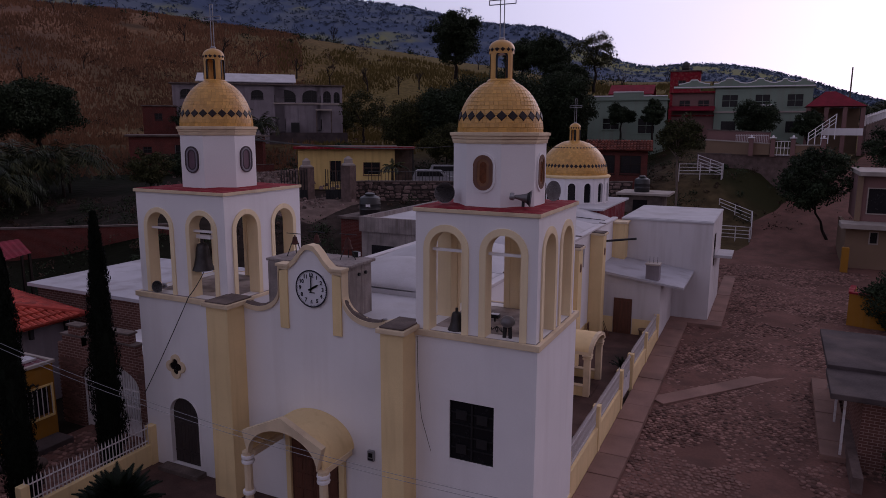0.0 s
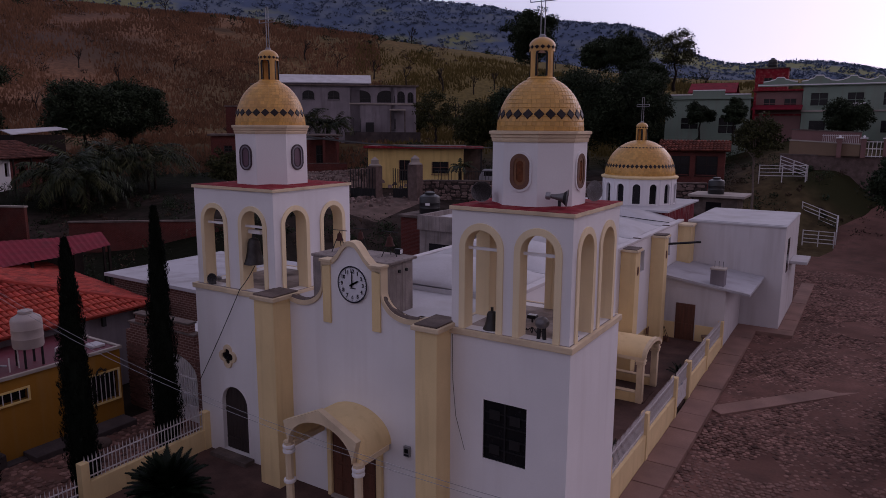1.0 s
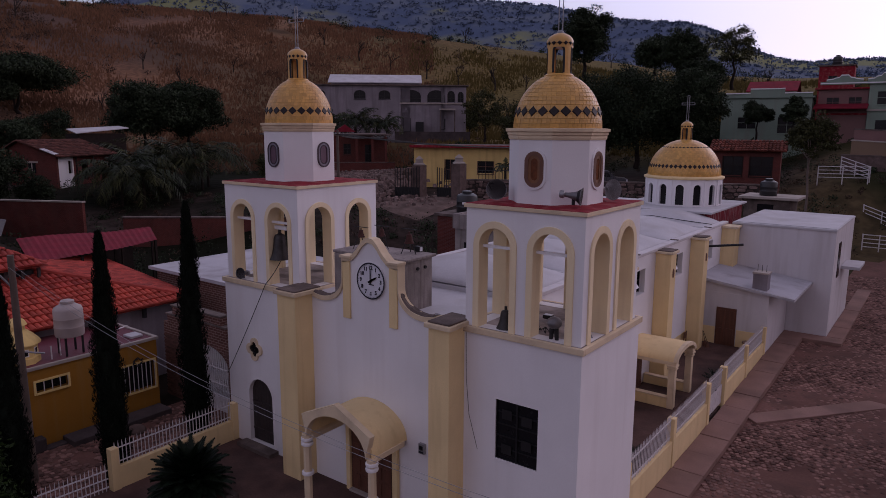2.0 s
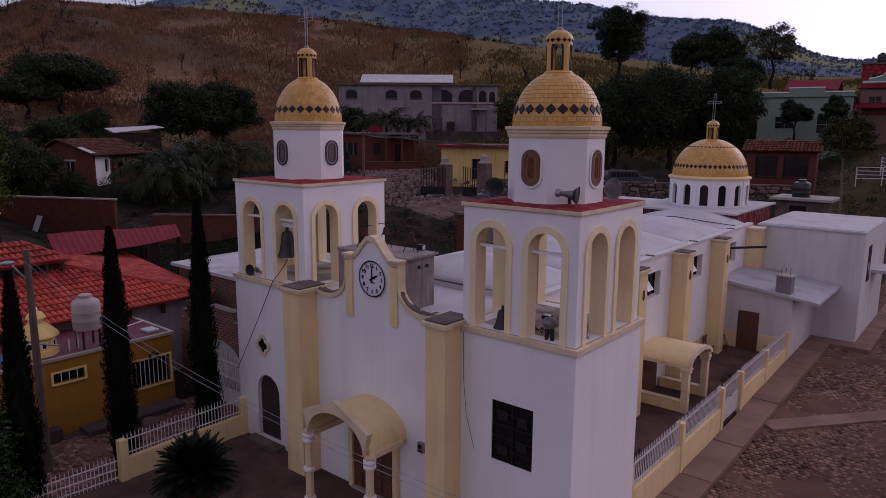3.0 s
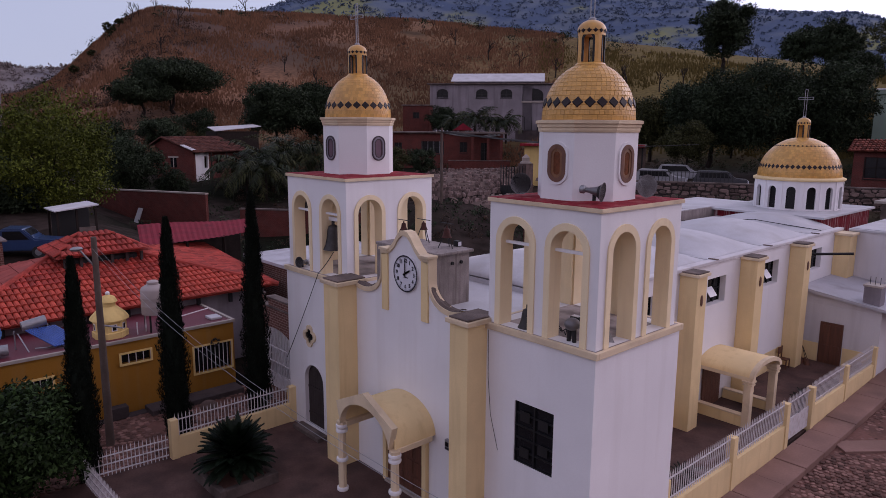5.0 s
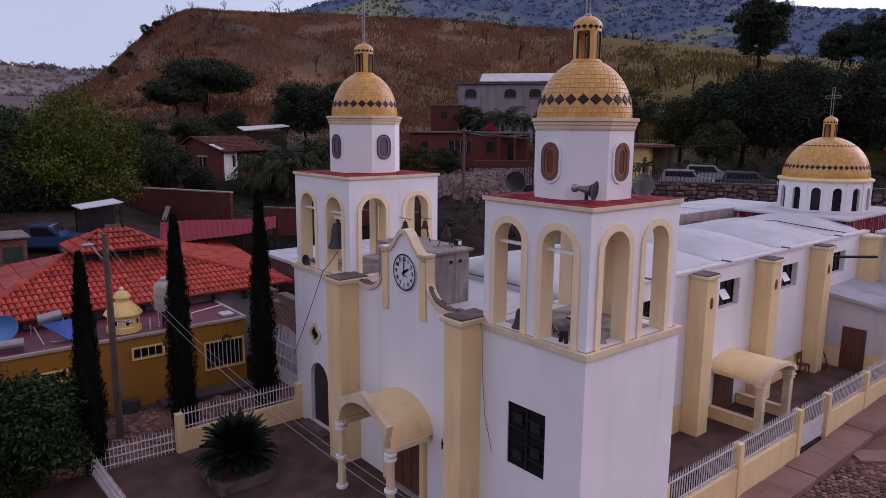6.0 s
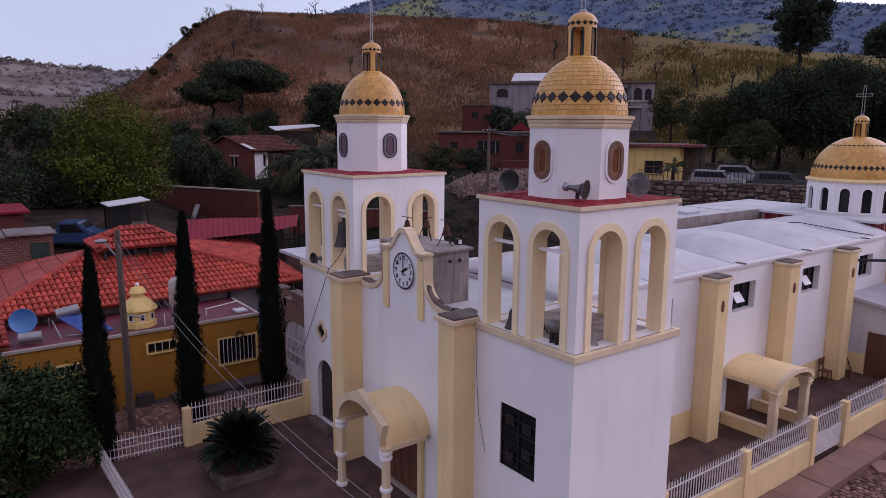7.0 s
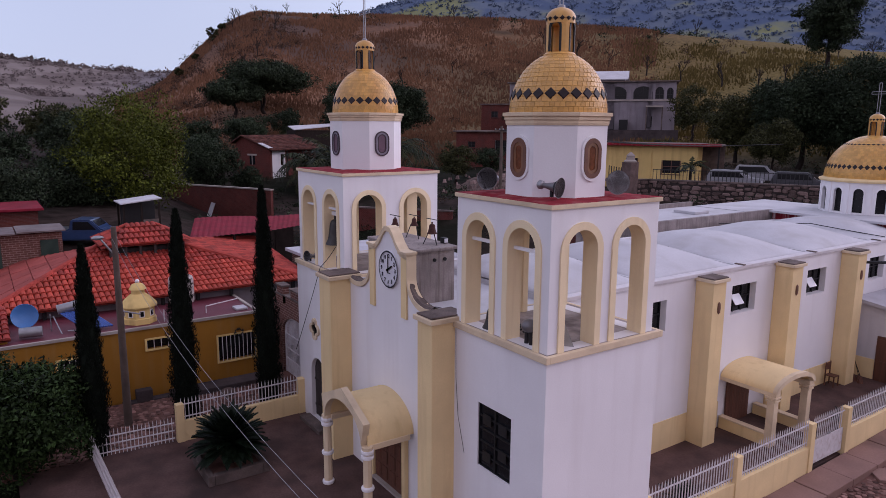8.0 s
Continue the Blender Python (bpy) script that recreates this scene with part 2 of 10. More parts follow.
M_TANK = mat("cream_tank_plastic", (0.36, 0.3, 0.29), 0.08, 2, 0.5, 0.1, 20, (0.3, 0.24, 0.22), 1.0, 0.4)
M_SOLAR = mat("blue_solar_tube", (0.03, 0.09, 0.35), 0.2, 3, 0.25, 0.05, 30)
M_BLUEDISH = mat("blue_painted_dish", (0.05, 0.17, 0.42), 0.12, 3, 0.5, 0.1, 30)
M_POLE = mat("concrete_pole", (0.105, 0.075, 0.062), 0.25, 2, 0.9, 0.3, 20)
M_CLOCK = mat("white_clock_enamel", (0.66, 0.66, 0.72), 0.04, 2, 0.35, 0.03, 30)
M_CLOCKINK = mat("black_clock_enamel", (0.008, 0.008, 0.02), 0.1, 4, 0.5, 0.05, 30)
M_RUST = mat("rusted_bell_iron", (0.07, 0.028, 0.024), 0.3, 8, 0.8, 0.3, 40, spec=0.2)
M_LEAFYEL = mat("yellow_green_leaf", (0.075, 0.092, 0.013), 0.5, 0.25, 0.7, 0.1, 20, island=0.6, spec=0.1)
M_PALM = mat("dusty_palm_leaf", (0.022, 0.032, 0.014), 0.3, 2, 0.6, 0.1, 20, island=0.6, spec=0.2)
M_GRASSDRY = mat("dry_orange_grass", (0.190, 0.100, 0.060), 0.25, 0.05, 0.95, 0.1, 20, (0.085, 0.05, 0.036), 0.03, 0.6, island=0.3, spec=0.02)
M_GRASSGREEN = mat("pale_pasture_grass", (0.122, 0.092, 0.034), 0.25, 0.05, 0.95, 0.1, 20, (0.075, 0.058, 0.024), 0.03, 0.6, island=0.3, spec=0.02)
M_REDTILE = mat("broken_red_clay_tile", (0.14, 0.04, 0.028), 0.35, 2, 0.9, 0.3, 20, (0.06, 0.025, 0.02), 0.8, 0.5, island=0.5, spec=0.1)
M_BRICKOLD = mat("brown_old_brick", (0.145, 0.065, 0.052), 0.35, 1.5, 0.92, 0.4, 25, (0.07, 0.04, 0.035), 0.8, 0.4, brick=(0.30, 0.11), spec=0.1, mortar=(0.36, 0.27, 0.25))
M_GREYSHEET = mat("rusty_grey_sheet", (0.17, 0.14, 0.14), 0.25, 1.0, 0.8, 0.2, 12, (0.07, 0.04, 0.035), 0.8, 0.6, spec=0.15)
M_TEAL = mat("faded_teal_door", (0.035, 0.06, 0.05), 0.25, 2.0, 0.8, 0.2, 20, (0.03, 0.03, 0.025), 1.0, 0.5, spec=0.15)
M_TRACK = mat("pale_stony_track", (0.15, 0.105, 0.092), 0.4, 0.8, 0.95, 0.6, 6, (0.08, 0.06, 0.052), 0.9, 0.65, spec=0.05)

M_HORN = mat("grey_horn_metal", (0.17, 0.16, 0.17), 0.2, 4, 0.4, 0.1, 40, (0.08, 0.06, 0.05), 3, 0.5, metal=0.3)
M_HORNIN = mat("dark_horn_inside", (0.030, 0.027, 0.029), 0.2, 4, 0.7, 0.1, 40, spec=0.2)
M_WINRING = mat("mauve_window_ring", (0.045, 0.028, 0.038), 0.2, 5, 0.6, 0.1, 40)
M_STAINGREY = mat("blotched_grey_concrete", (0.288, 0.248, 0.240), 0.3, 1.6, 0.92, 0.4, 20, (0.12, 0.095, 0.09), 1.5, 0.7, True, spec=0.12, thr=0.5)
M_AMBERFRAME = mat("amber_brown_frame", (0.20, 0.085, 0.035), 0.25, 6, 0.5, 0.1, 40)
M_MAUVEPANE = mat("dull_mauve_pane", (0.13, 0.07, 0.10), 0.25, 4, 0.35, 0.05, 30)
M_PALEBARK = mat("pale_smooth_bark", (0.16, 0.125, 0.11), 0.25, 3, 0.9, 0.3, 20, spec=0.1)
M_MORTARDARK = mat("dark_wall_mortar", (0.05, 0.04, 0.038), 0.3, 3, 0.95, 0.3, 20, spec=0.1)
M_DARKSLAB = mat("blackened_slab_concrete", (0.075, 0.06, 0.062), 0.35, 0.8, 0.92, 0.35, 14, (0.16, 0.12, 0.11), 0.5, 0.6, spec=0.1, thr=0.52)
M_ROOFGREY = mat("dull_roof_coating", (0.44, 0.43, 0.47), 0.12, 0.6, 0.85, 0.15, 15, (0.24, 0.22, 0.22), 0.9, 0.6, spec=0.15)

# ---- building helpers ----
def part(name, bm, material, parent=None, label=""):
    """Links a bmesh as one mesh object, under a thing or part if given."""
    me = bpy.data.meshes.new(name)
    bm.to_mesh(me)
    bm.free()
    for m in (material if isinstance(material, (list, tuple)) else (material,)):
        me.materials.append(m)
    ob = new(name, me)
    if parent:
        ob.parent = parent
        ob.matrix_parent_inverse = Matrix.Translation(-parent.matrix_basis.translation) if parent.parent is None else Matrix.Identity(4)
    if label:
        tagged(ob, label)
    return ob


def pydata(name, verts, faces, material, parent=None, smooth=False):
    me = bpy.data.meshes.new(name)
    me.from_pydata([tuple(v) for v in verts] if not isinstance(verts, np.ndarray) else verts.tolist(), [], faces)
    for m in (material if isinstance(material, (list, tuple)) else (material,)):
        me.materials.append(m)
    if smooth:
        me.polygons.foreach_set("use_smooth", [True] * len(me.polygons))
    ob = new(name, me)
    if parent:
        ob.parent = parent
    return ob


def thing(name, label, category, group="", kind=""):
    """An Empty at the world's origin that parents the parts of one thing."""
    return tagged(new(name), label, category, group, kind)


def box(bm, x0, x1, y0, y1, z0, z1, bev=0.0):
    vs = [bm.verts.new(p) for p in ((x0, y0, z0), (x1, y0, z0), (x1, y1, z0), (x0, y1, z0), (x0, y0, z1), (x1, y0, z1), (x1, y1, z1), (x0, y1, z1))]
    fs = [bm.faces.new([vs[i] for i in f]) for f in ((3, 2, 1, 0), (4, 5, 6, 7), (0, 1, 5, 4), (1, 2, 6, 5), (2, 3, 7, 6), (3, 0, 4, 7))]
    if bev:
        es = list({e for f in fs for e in f.edges})
        bmesh.ops.bevel(bm, geom=es, offset=bev, segments=2, affect="EDGES", profile=0.6)
    return vs


def boxes(*dims, bev=0.0):
    bm = bmesh.new()
    for d in dims:
        box(bm, *d, bev=bev)
    return bm


def prism(bm, pts, place, d0, d1):
    """A polygon (u, z) drawn out from depth d0 to d1; place(u, d, z) gives the world point."""
    a = [bm.verts.new(place(u, d0, z)) for u, z in pts]
    b = [bm.verts.new(place(u, d1, z)) for u, z in pts]
    n = len(pts)
    bm.faces.new(a)
    bm.faces.new(b[::-1])
    for i in range(n):
        j = (i + 1) % n
        bm.faces.new((a[j], a[i], b[i], b[j]))


def lathe(bm, prof, cx=0, cy=0, seg=32, turn=0.0, cap=True):
    rings = []
    for r, z in prof:
        rings.append([bm.verts.new((cx + r * math.cos(turn + 2 * math.pi * i / seg), cy + r * math.sin(turn + 2 * math.pi * i / seg), z)) for i in range(seg)])
    for a, b in zip(rings, rings[1:]):
        for i in range(seg):
            j = (i + 1) % seg
            bm.faces.new((a[i], a[j], b[j], b[i]))
    if cap:
        bm.faces.new(rings[0][::-1])
        bm.faces.new(rings[-1])


def tube(bm, p0, p1, r0, r1=None, seg=8):
    p0, p1 = Vector(p0), Vector(p1)
    r1 = r0 if r1 is None else r1
    q = (p1 - p0).to_track_quat("Z", "Y")
    rings = []
    for p, r in ((p0, r0), (p1, r1)):
        rings.append([bm.verts.new(p + q @ Vector((r * math.cos(2 * math.pi * i / seg), r * math.sin(2 * math.pi * i / seg), 0))) for i in range(seg)])
    for i in range(seg):
        j = (i + 1) % seg
        bm.faces.new((rings[0][i], rings[0][j], rings[1][j], rings[1][i]))
    bm.faces.new(rings[0][::-1])
    bm.faces.new(rings[1])


def smooth(ob, angle=35):
    me = ob.data
    me.polygons.foreach_set("use_smooth", [True] * len(me.polygons))
    me.set_sharp_from_angle(angle=radians(angle))
    return ob


# a wall's own frame: u along it, d into it, z up
def face_front(y):
    return lambda u, d, z: (u, y + d, z)


def face_back(y):
    return lambda u, d, z: (-u, y - d, z)


def face_right(x):
    return lambda u, d, z: (x - d, u, z)


def face_left(x):
    return lambda u, d, z: (x + d, -u, z)


def arc(c, w, zs, seg=14, rise=None):
    rise = w if rise is None else rise
    return [(c - w * math.cos(math.pi * i / seg), zs + rise * math.sin(math.pi * i / seg)) for i in range(seg + 1)]


def pierced(bm, u0, u1, z0, z1, holes, th, place, lined=False):
    """A wall panel with openings (c, w, zb, zs, rise): half width w, sill zb, spring zs, arch rise (0: flat head)."""
    def quad(pts):
        for d, flip in ((0, False), (th, True)):
            vs = [bm.verts.new(place(u, d, z)) for u, z in pts]
            bm.faces.new(vs[::-1] if flip else vs).material_index = 1 if flip and lined else 0

    def side(p, q):
        bm.faces.new([bm.verts.new(place(*v)) for v in ((p[0], 0, p[1]), (q[0], 0, q[1]), (q[0], th, q[1]), (p[0], th, p[1]))])

    u = u0
    for c, w, zb, zs, rise in sorted(holes):
        quad([(u, z0), (c - w, z0), (c - w, z1), (u, z1)])
        if zb > z0:
            quad([(c - w, z0), (c + w, z0), (c + w, zb), (c - w, zb)])
            side((c - w, zb), (c + w, zb))
        top = arc(c, w, zs, 14, rise) if rise else [(c - w, zs), (c + w, zs)]
        for p, q in zip(top, top[1:]):
            quad([p, q, (q[0], z1), (p[0], z1)])
            side(q, p)
        side((c - w, zs), (c - w, zb))
        side((c + w, zb), (c + w, zs))
        u = c + w
    quad([(u, z0), (u1, z0), (u1, z1), (u, z1)])
    for p, q in (((u0, z0), (u0, z1)), ((u0, z1), (u1, z1)), ((u1, z1), (u1, z0)), ((u1, z0), (u0, z0))):
        side(p, q)
    bmesh.ops.remove_doubles(bm, verts=bm.verts, dist=1e-4)
    bmesh.ops.recalc_face_normals(bm, faces=bm.faces)


def band(bm, c, w, wo, zb, zs, d0, d1, place, rise=None, riseo=None, seg=14):
    """A moulding round an arched opening: inner half width w, outer wo."""
    ri = w if rise is None else rise
    ro = ri + wo - w if riseo is None else riseo
    inner = [(c - w, zb)] + arc(c, w, zs, seg, ri) + [(c + w, zb)]
    outer = [(c - wo, zb)] + arc(c, wo, zs, seg, ro) + [(c + wo, zb)]
    g = [[bm.verts.new(place(u, d, z)) for u, z in line] for line, d in ((inner, d0), (outer, d0), (outer, d1), (inner, d1))]
    for i in range(len(inner) - 1):
        for a, b in ((0, 1), (1, 2), (2, 3), (3, 0)):
            bm.faces.new((g[a][i], g[a][i + 1], g[b][i + 1], g[b][i]))
    for i in (0, len(inner) - 1):
        bm.faces.new([g[k][i] for k in range(4)])
    bmesh.ops.recalc_face_normals(bm, faces=bm.faces)


def smoothstep(a, b, x):
    t = min(1.0, max(0.0, (x - a) / (b - a)))
    return t * t * (3 - 2 * t)


def fbm(x, y, sc, octaves=4):
    return noise.fractal(Vector((x / sc, y / sc, 0.37)), 1.0, 2.0, octaves)


# ---- the ground: one sheet, valley floor, brown hill, far mountains ----
def hill_profile(az):
    """Height of the brown hill's crest over the village, by bearing (degrees, left of +y)."""
    h = 24 + 25 * smoothstep(8, 52, az) - 38 * smoothstep(69, 80, az)
    h *= 0.25 + 0.75 * smoothstep(-14, 9, az)
    return h


LANE = ((40, -4.0), (60, -3.2), (73.5, -1.7), (80, 1.2), (88, 4.6), (95, 7.2), (103, 10.0), (116, 14.0), (150, 25.0), (400, 100.0))


def lane_x(y):
    """Left edge of the street as it bends and climbs out of the village."""
    for (y0, x0), (y1, x1) in zip(LANE, LANE[1:]):
        if y <= y1:
            return x0 + (x1 - x0) * max(0.0, y - y0) / (y1 - y0)
    return LANE[-1][1]


def street_z(x, y):
    return -0.22 + 0.50 * smoothstep(24, 46, y) + 0.35 * smoothstep(45, 72, y) + 0.2 * max(0.0, y - 66) * smoothstep(62, 76, y) - 0.25 * smoothstep(20, 8, y)


def ground_z(x, y):
    r = math.hypot(x + 5.0, y - 15.0)
    az = math.degrees(math.atan2(-x + 2.5, y - 3.0))
    s = smoothstep
    mid = 4.8 * s(27, 48, r) + 0.7 * s(50, 84, r) + 3.4 * s(86, 112, r)
    left = 2.0 * s(30, 48, r) + 3.3 * s(50, 80, r) + 5.0 * s(85, 135, r) + 2.6 * s(29, 36, -x) * (1 - s(16, 25, y))
    street = 0.6 * s(32, 55, r) + 6.7 * s(54, 69, r) + 1.3 * s(69.5, 74, r) + 1.5 * s(76, 98, r)
    beyond = 0.6 * s(32, 55, r) + 6.0 * s(62, 110, r)
    wl, ws, wb = s(50, 62, az), 1 - s(5, 14, az), 1 - s(-5, 1, az)
    z = -0.25 + (left * wl + mid * (1 - wl)) * (1 - ws) + (street * (1 - wb) + beyond * wb) * ws
    if az > 95 or az < -60:
        z = -0.25
    if 40 < y < 170 and az < 25:
        # the cutting of the street
        k = s(-5.0, -0.8, x - lane_x(y)) * s(44, 66, y) * (1 - s(130, 170, y)) * (1 - s(12, 30, x - lane_x(y)))
        z += (street_z(x, y) - 0.3 - z) * k
    if x > -4.3 and y < 60:
        z = min(z, street_z(x, y) - 0.35)
    crest = hill_profile(az)
    if crest > 0:
        z += crest * s(112, 255, r) * (1 - 0.8 * s(285, 520, r)) * 0.82
    # distant ground and mountains
    z += 30 * s(500, 900, r)
    # the long mountain steps down to the right and falls away behind the hill to the left
    m = 4 + 100 * s(-10, 6, az) + 88 * s(9, 18.5, az) + 80 * s(15, 40, az) - 212 * s(54, 78, az) + 14 * s(82, 90, az)
    m += 60 * math.exp(-((az + 60) / 40.0) ** 2) + 60 * math.exp(-((abs(az) - 150) / 50.0) ** 2)
    side = s(66, 76, az)
    z += m * (s(800, 1700, r) * (1 - side) + min(1.0, max(0.0, r - 240) / 1460) * side) * (1 + 0.035 * fbm(x, y, 300))
    if r > 45:
        z += min(1.0, (r - 45) / 120) * (0.8 + r / 300.0) * fbm(x, y, 28 + r * 0.12)
    return z


def build_ground():
    def line(c, near, step):
        v = [c]
        s, p = step, c
        while p - c < 3600:
            p += s
            v.append(p)
            if p - c > near:
                s *= 1.055
        s, p = step, c
        while c - p < 3600:
            p -= s
            v.insert(0, p)
            if c - p > near:
                s *= 1.055
        return v
    xs, ys = line(-8.0, 60, 2.6), line(25.0, 70, 2.6)
    verts = [(x, y, ground_z(x, y)) for y in ys for x in xs]
    w = len(xs)
    faces = [(j * w + i, j * w + i + 1, (j + 1) * w + i + 1, (j + 1) * w + i) for j in range(len(ys) - 1) for i in range(w - 1)]
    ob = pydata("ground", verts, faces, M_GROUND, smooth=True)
    return tagged(ob, "earth and dry grass hillside with bare soil and far wooded mountains tinted by haze", "ground", kind="structure")


def ground_material():
    m = bpy.data.materials.new("hillside_grass")
    m.use_nodes = True
    n, l = m.node_tree.nodes, m.node_tree.links
    b = n["Principled BSDF"]
    b.inputs["Roughness"].default_value = 0.95
    b.inputs["Specular IOR Level"].default_value = 0.05
    geo = n.new("ShaderNodeNewGeometry")
    pos = geo.outputs["Position"]

    def tex(sc, det):
        t = n.new("ShaderNodeTexNoise")
        t.inputs["Scale"].default_value, t.inputs["Detail"].default_value = sc, det
        l.new(pos, t.inputs["Vector"])
        return t.outputs["Fac"]

    def mr(v, a, c):
        r = n.new("ShaderNodeMapRange")
        r.interpolation_type = "SMOOTHSTEP"
        r.inputs["From Min"].default_value, r.inputs["From Max"].default_value = a, c
        l.new(v, r.inputs["Value"])
        return r.outputs["Result"]

    def mx(f, a, c):
        x = n.new("ShaderNodeMix")
        x.data_type = "RGBA"
        for key, val in (("Factor", f), ("A", a), ("B", c)):
            if isinstance(val, tuple):
                x.inputs[key].default_value = (*val, 1)
            elif isinstance(val, float):
                x.inputs[key].default_value = val
            else:
                l.new(val, x.inputs[key])
        return x.outputs["Result"]

    def math2(op, a, c):
        x = n.new("ShaderNodeMath")
        x.operation = op
        for i, v in enumerate((a, c)):
            if isinstance(v, (int, float)):
                x.inputs[i].default_value = v
            else:
                l.new(v, x.inputs[i])
        return x.outputs[0]

    sep = n.new("ShaderNodeSeparateXYZ")
    l.new(pos, sep.inputs[0])
    ln = n.new("ShaderNodeVectorMath")
    ln.operation = "LENGTH"
    l.new(pos, ln.inputs[0])
    far = ln.outputs["Value"]
    fine, mid, big = tex(0.9, 6), tex(0.06, 6), tex(0.016, 5)
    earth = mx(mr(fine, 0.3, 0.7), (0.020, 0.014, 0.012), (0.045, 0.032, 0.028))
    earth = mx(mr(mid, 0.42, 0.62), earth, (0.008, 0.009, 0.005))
    dry = mx(mr(fine, 0.3, 0.7), (0.135, 0.070, 0.046), (0.225, 0.118, 0.072))
    dry = mx(mr(mid, 0.46, 0.74), dry, (0.060, 0.036, 0.027))
    dry = mx(mr(big, 0.46, 0.66), dry, (0.085, 0.054, 0.044))
    # the right flank of the hill is a greener pasture
    flank = math2("ADD", sep.outputs[0], math2("MULTIPLY", sep.outputs[1], 0.62))
    flank = math2("ADD", flank, math2("MULTIPLY", big, 60.0))
    pasture = mx(mr(fine, 0.3, 0.7), (0.092, 0.070, 0.026), (0.150, 0.112, 0.042))
    hill = mx(mr(flank, -95.0, 60.0), dry, pasture)
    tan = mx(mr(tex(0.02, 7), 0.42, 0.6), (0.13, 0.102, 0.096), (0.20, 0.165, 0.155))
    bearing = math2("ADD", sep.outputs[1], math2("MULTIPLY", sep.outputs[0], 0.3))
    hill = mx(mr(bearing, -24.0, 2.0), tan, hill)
    # coarse olive grass on the bank beside the street
    bank = mx(mr(fine, 0.3, 0.7), (0.050, 0.036, 0.020), (0.095, 0.068, 0.036))
    bank = mx(mr(mid, 0.45, 0.68), bank, (0.030, 0.030, 0.014))
    earth = mx(math2("MULTIPLY", mr(sep.outputs[0], -17.0, -8.0), mr(sep.outputs[1], 48.0, 56.0)), earth, bank)
    # the near-black earth reaches past the trees, carrying their shade in its colour
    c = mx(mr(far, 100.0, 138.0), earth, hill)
    # far woods: the blue of distance haze is mixed into their colour
    hazed_wood = mx(mr(tex(0.012, 8), 0.46, 0.6), (0.065, 0.092, 0.155), (0.10, 0.125, 0.17))
    hazed_wood = mx(mr(tex(0.0045, 6), 0.52, 0.62), hazed_wood, (0.17, 0.18, 0.095))
    hazed_wood = mx(mr(bearing, -120.0, 60.0), tan, hazed_wood)
    c = mx(mr(far, 330.0, 700.0), c, hazed_wood)
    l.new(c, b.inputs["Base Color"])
    bp = n.new("ShaderNodeBump")
    bp.inputs["Strength"].default_value, bp.inputs["Distance"].default_value = 0.6, 0.25
    l.new(fine, bp.inputs["Height"])
    l.new(bp.outputs["Normal"], b.inputs["Normal"])
    return m


M_GROUND = ground_material()
ground = build_ground()

# ---- the church ----
YARD = 0.0


def dome_r(R, H, h):
    return R * math.sqrt(max(0.0, 1 - (h / (H * 1.045)) ** 2))


def tile_box(w, h, t):
    """One glazed tile, lying in x (width) and z (height), its face to +x... outward is +y."""
    b = 0.006
    v = [(-w / 2, 0, -h / 2), (w / 2, 0, -h / 2), (w / 2, 0, h / 2), (-w / 2, 0, h / 2),
         (-w / 2 + b, t, -h / 2 + b), (w / 2 - b, t, -h / 2 + b), (w / 2 - b, t, h / 2 - b), (-w / 2 + b, t, h / 2 - b)]
    f = [(7, 6, 5, 4), (0, 1, 5, 4), (1, 2, 6, 5), (2, 3, 7, 6), (3, 0, 4, 7)]
    return v, [x[::-1] for x in f]


def outward(cx, cy, az, r, z, slope):
    """Frame on a dome: y out of the surface, z up along it."""
    out = Vector((math.cos(az) * math.cos(slope), math.sin(az) * math.cos(slope), math.sin(slope)))
    up = Vector((-math.cos(az) * math.sin(slope), -math.sin(az) * math.sin(slope), math.cos(slope)))
    xax = out.cross(up)
    m = Matrix((xax, out, up)).transposed().to_4x4()
    m.translation = (cx + r * math.cos(az), cy + r * math.sin(az), z)
    return m


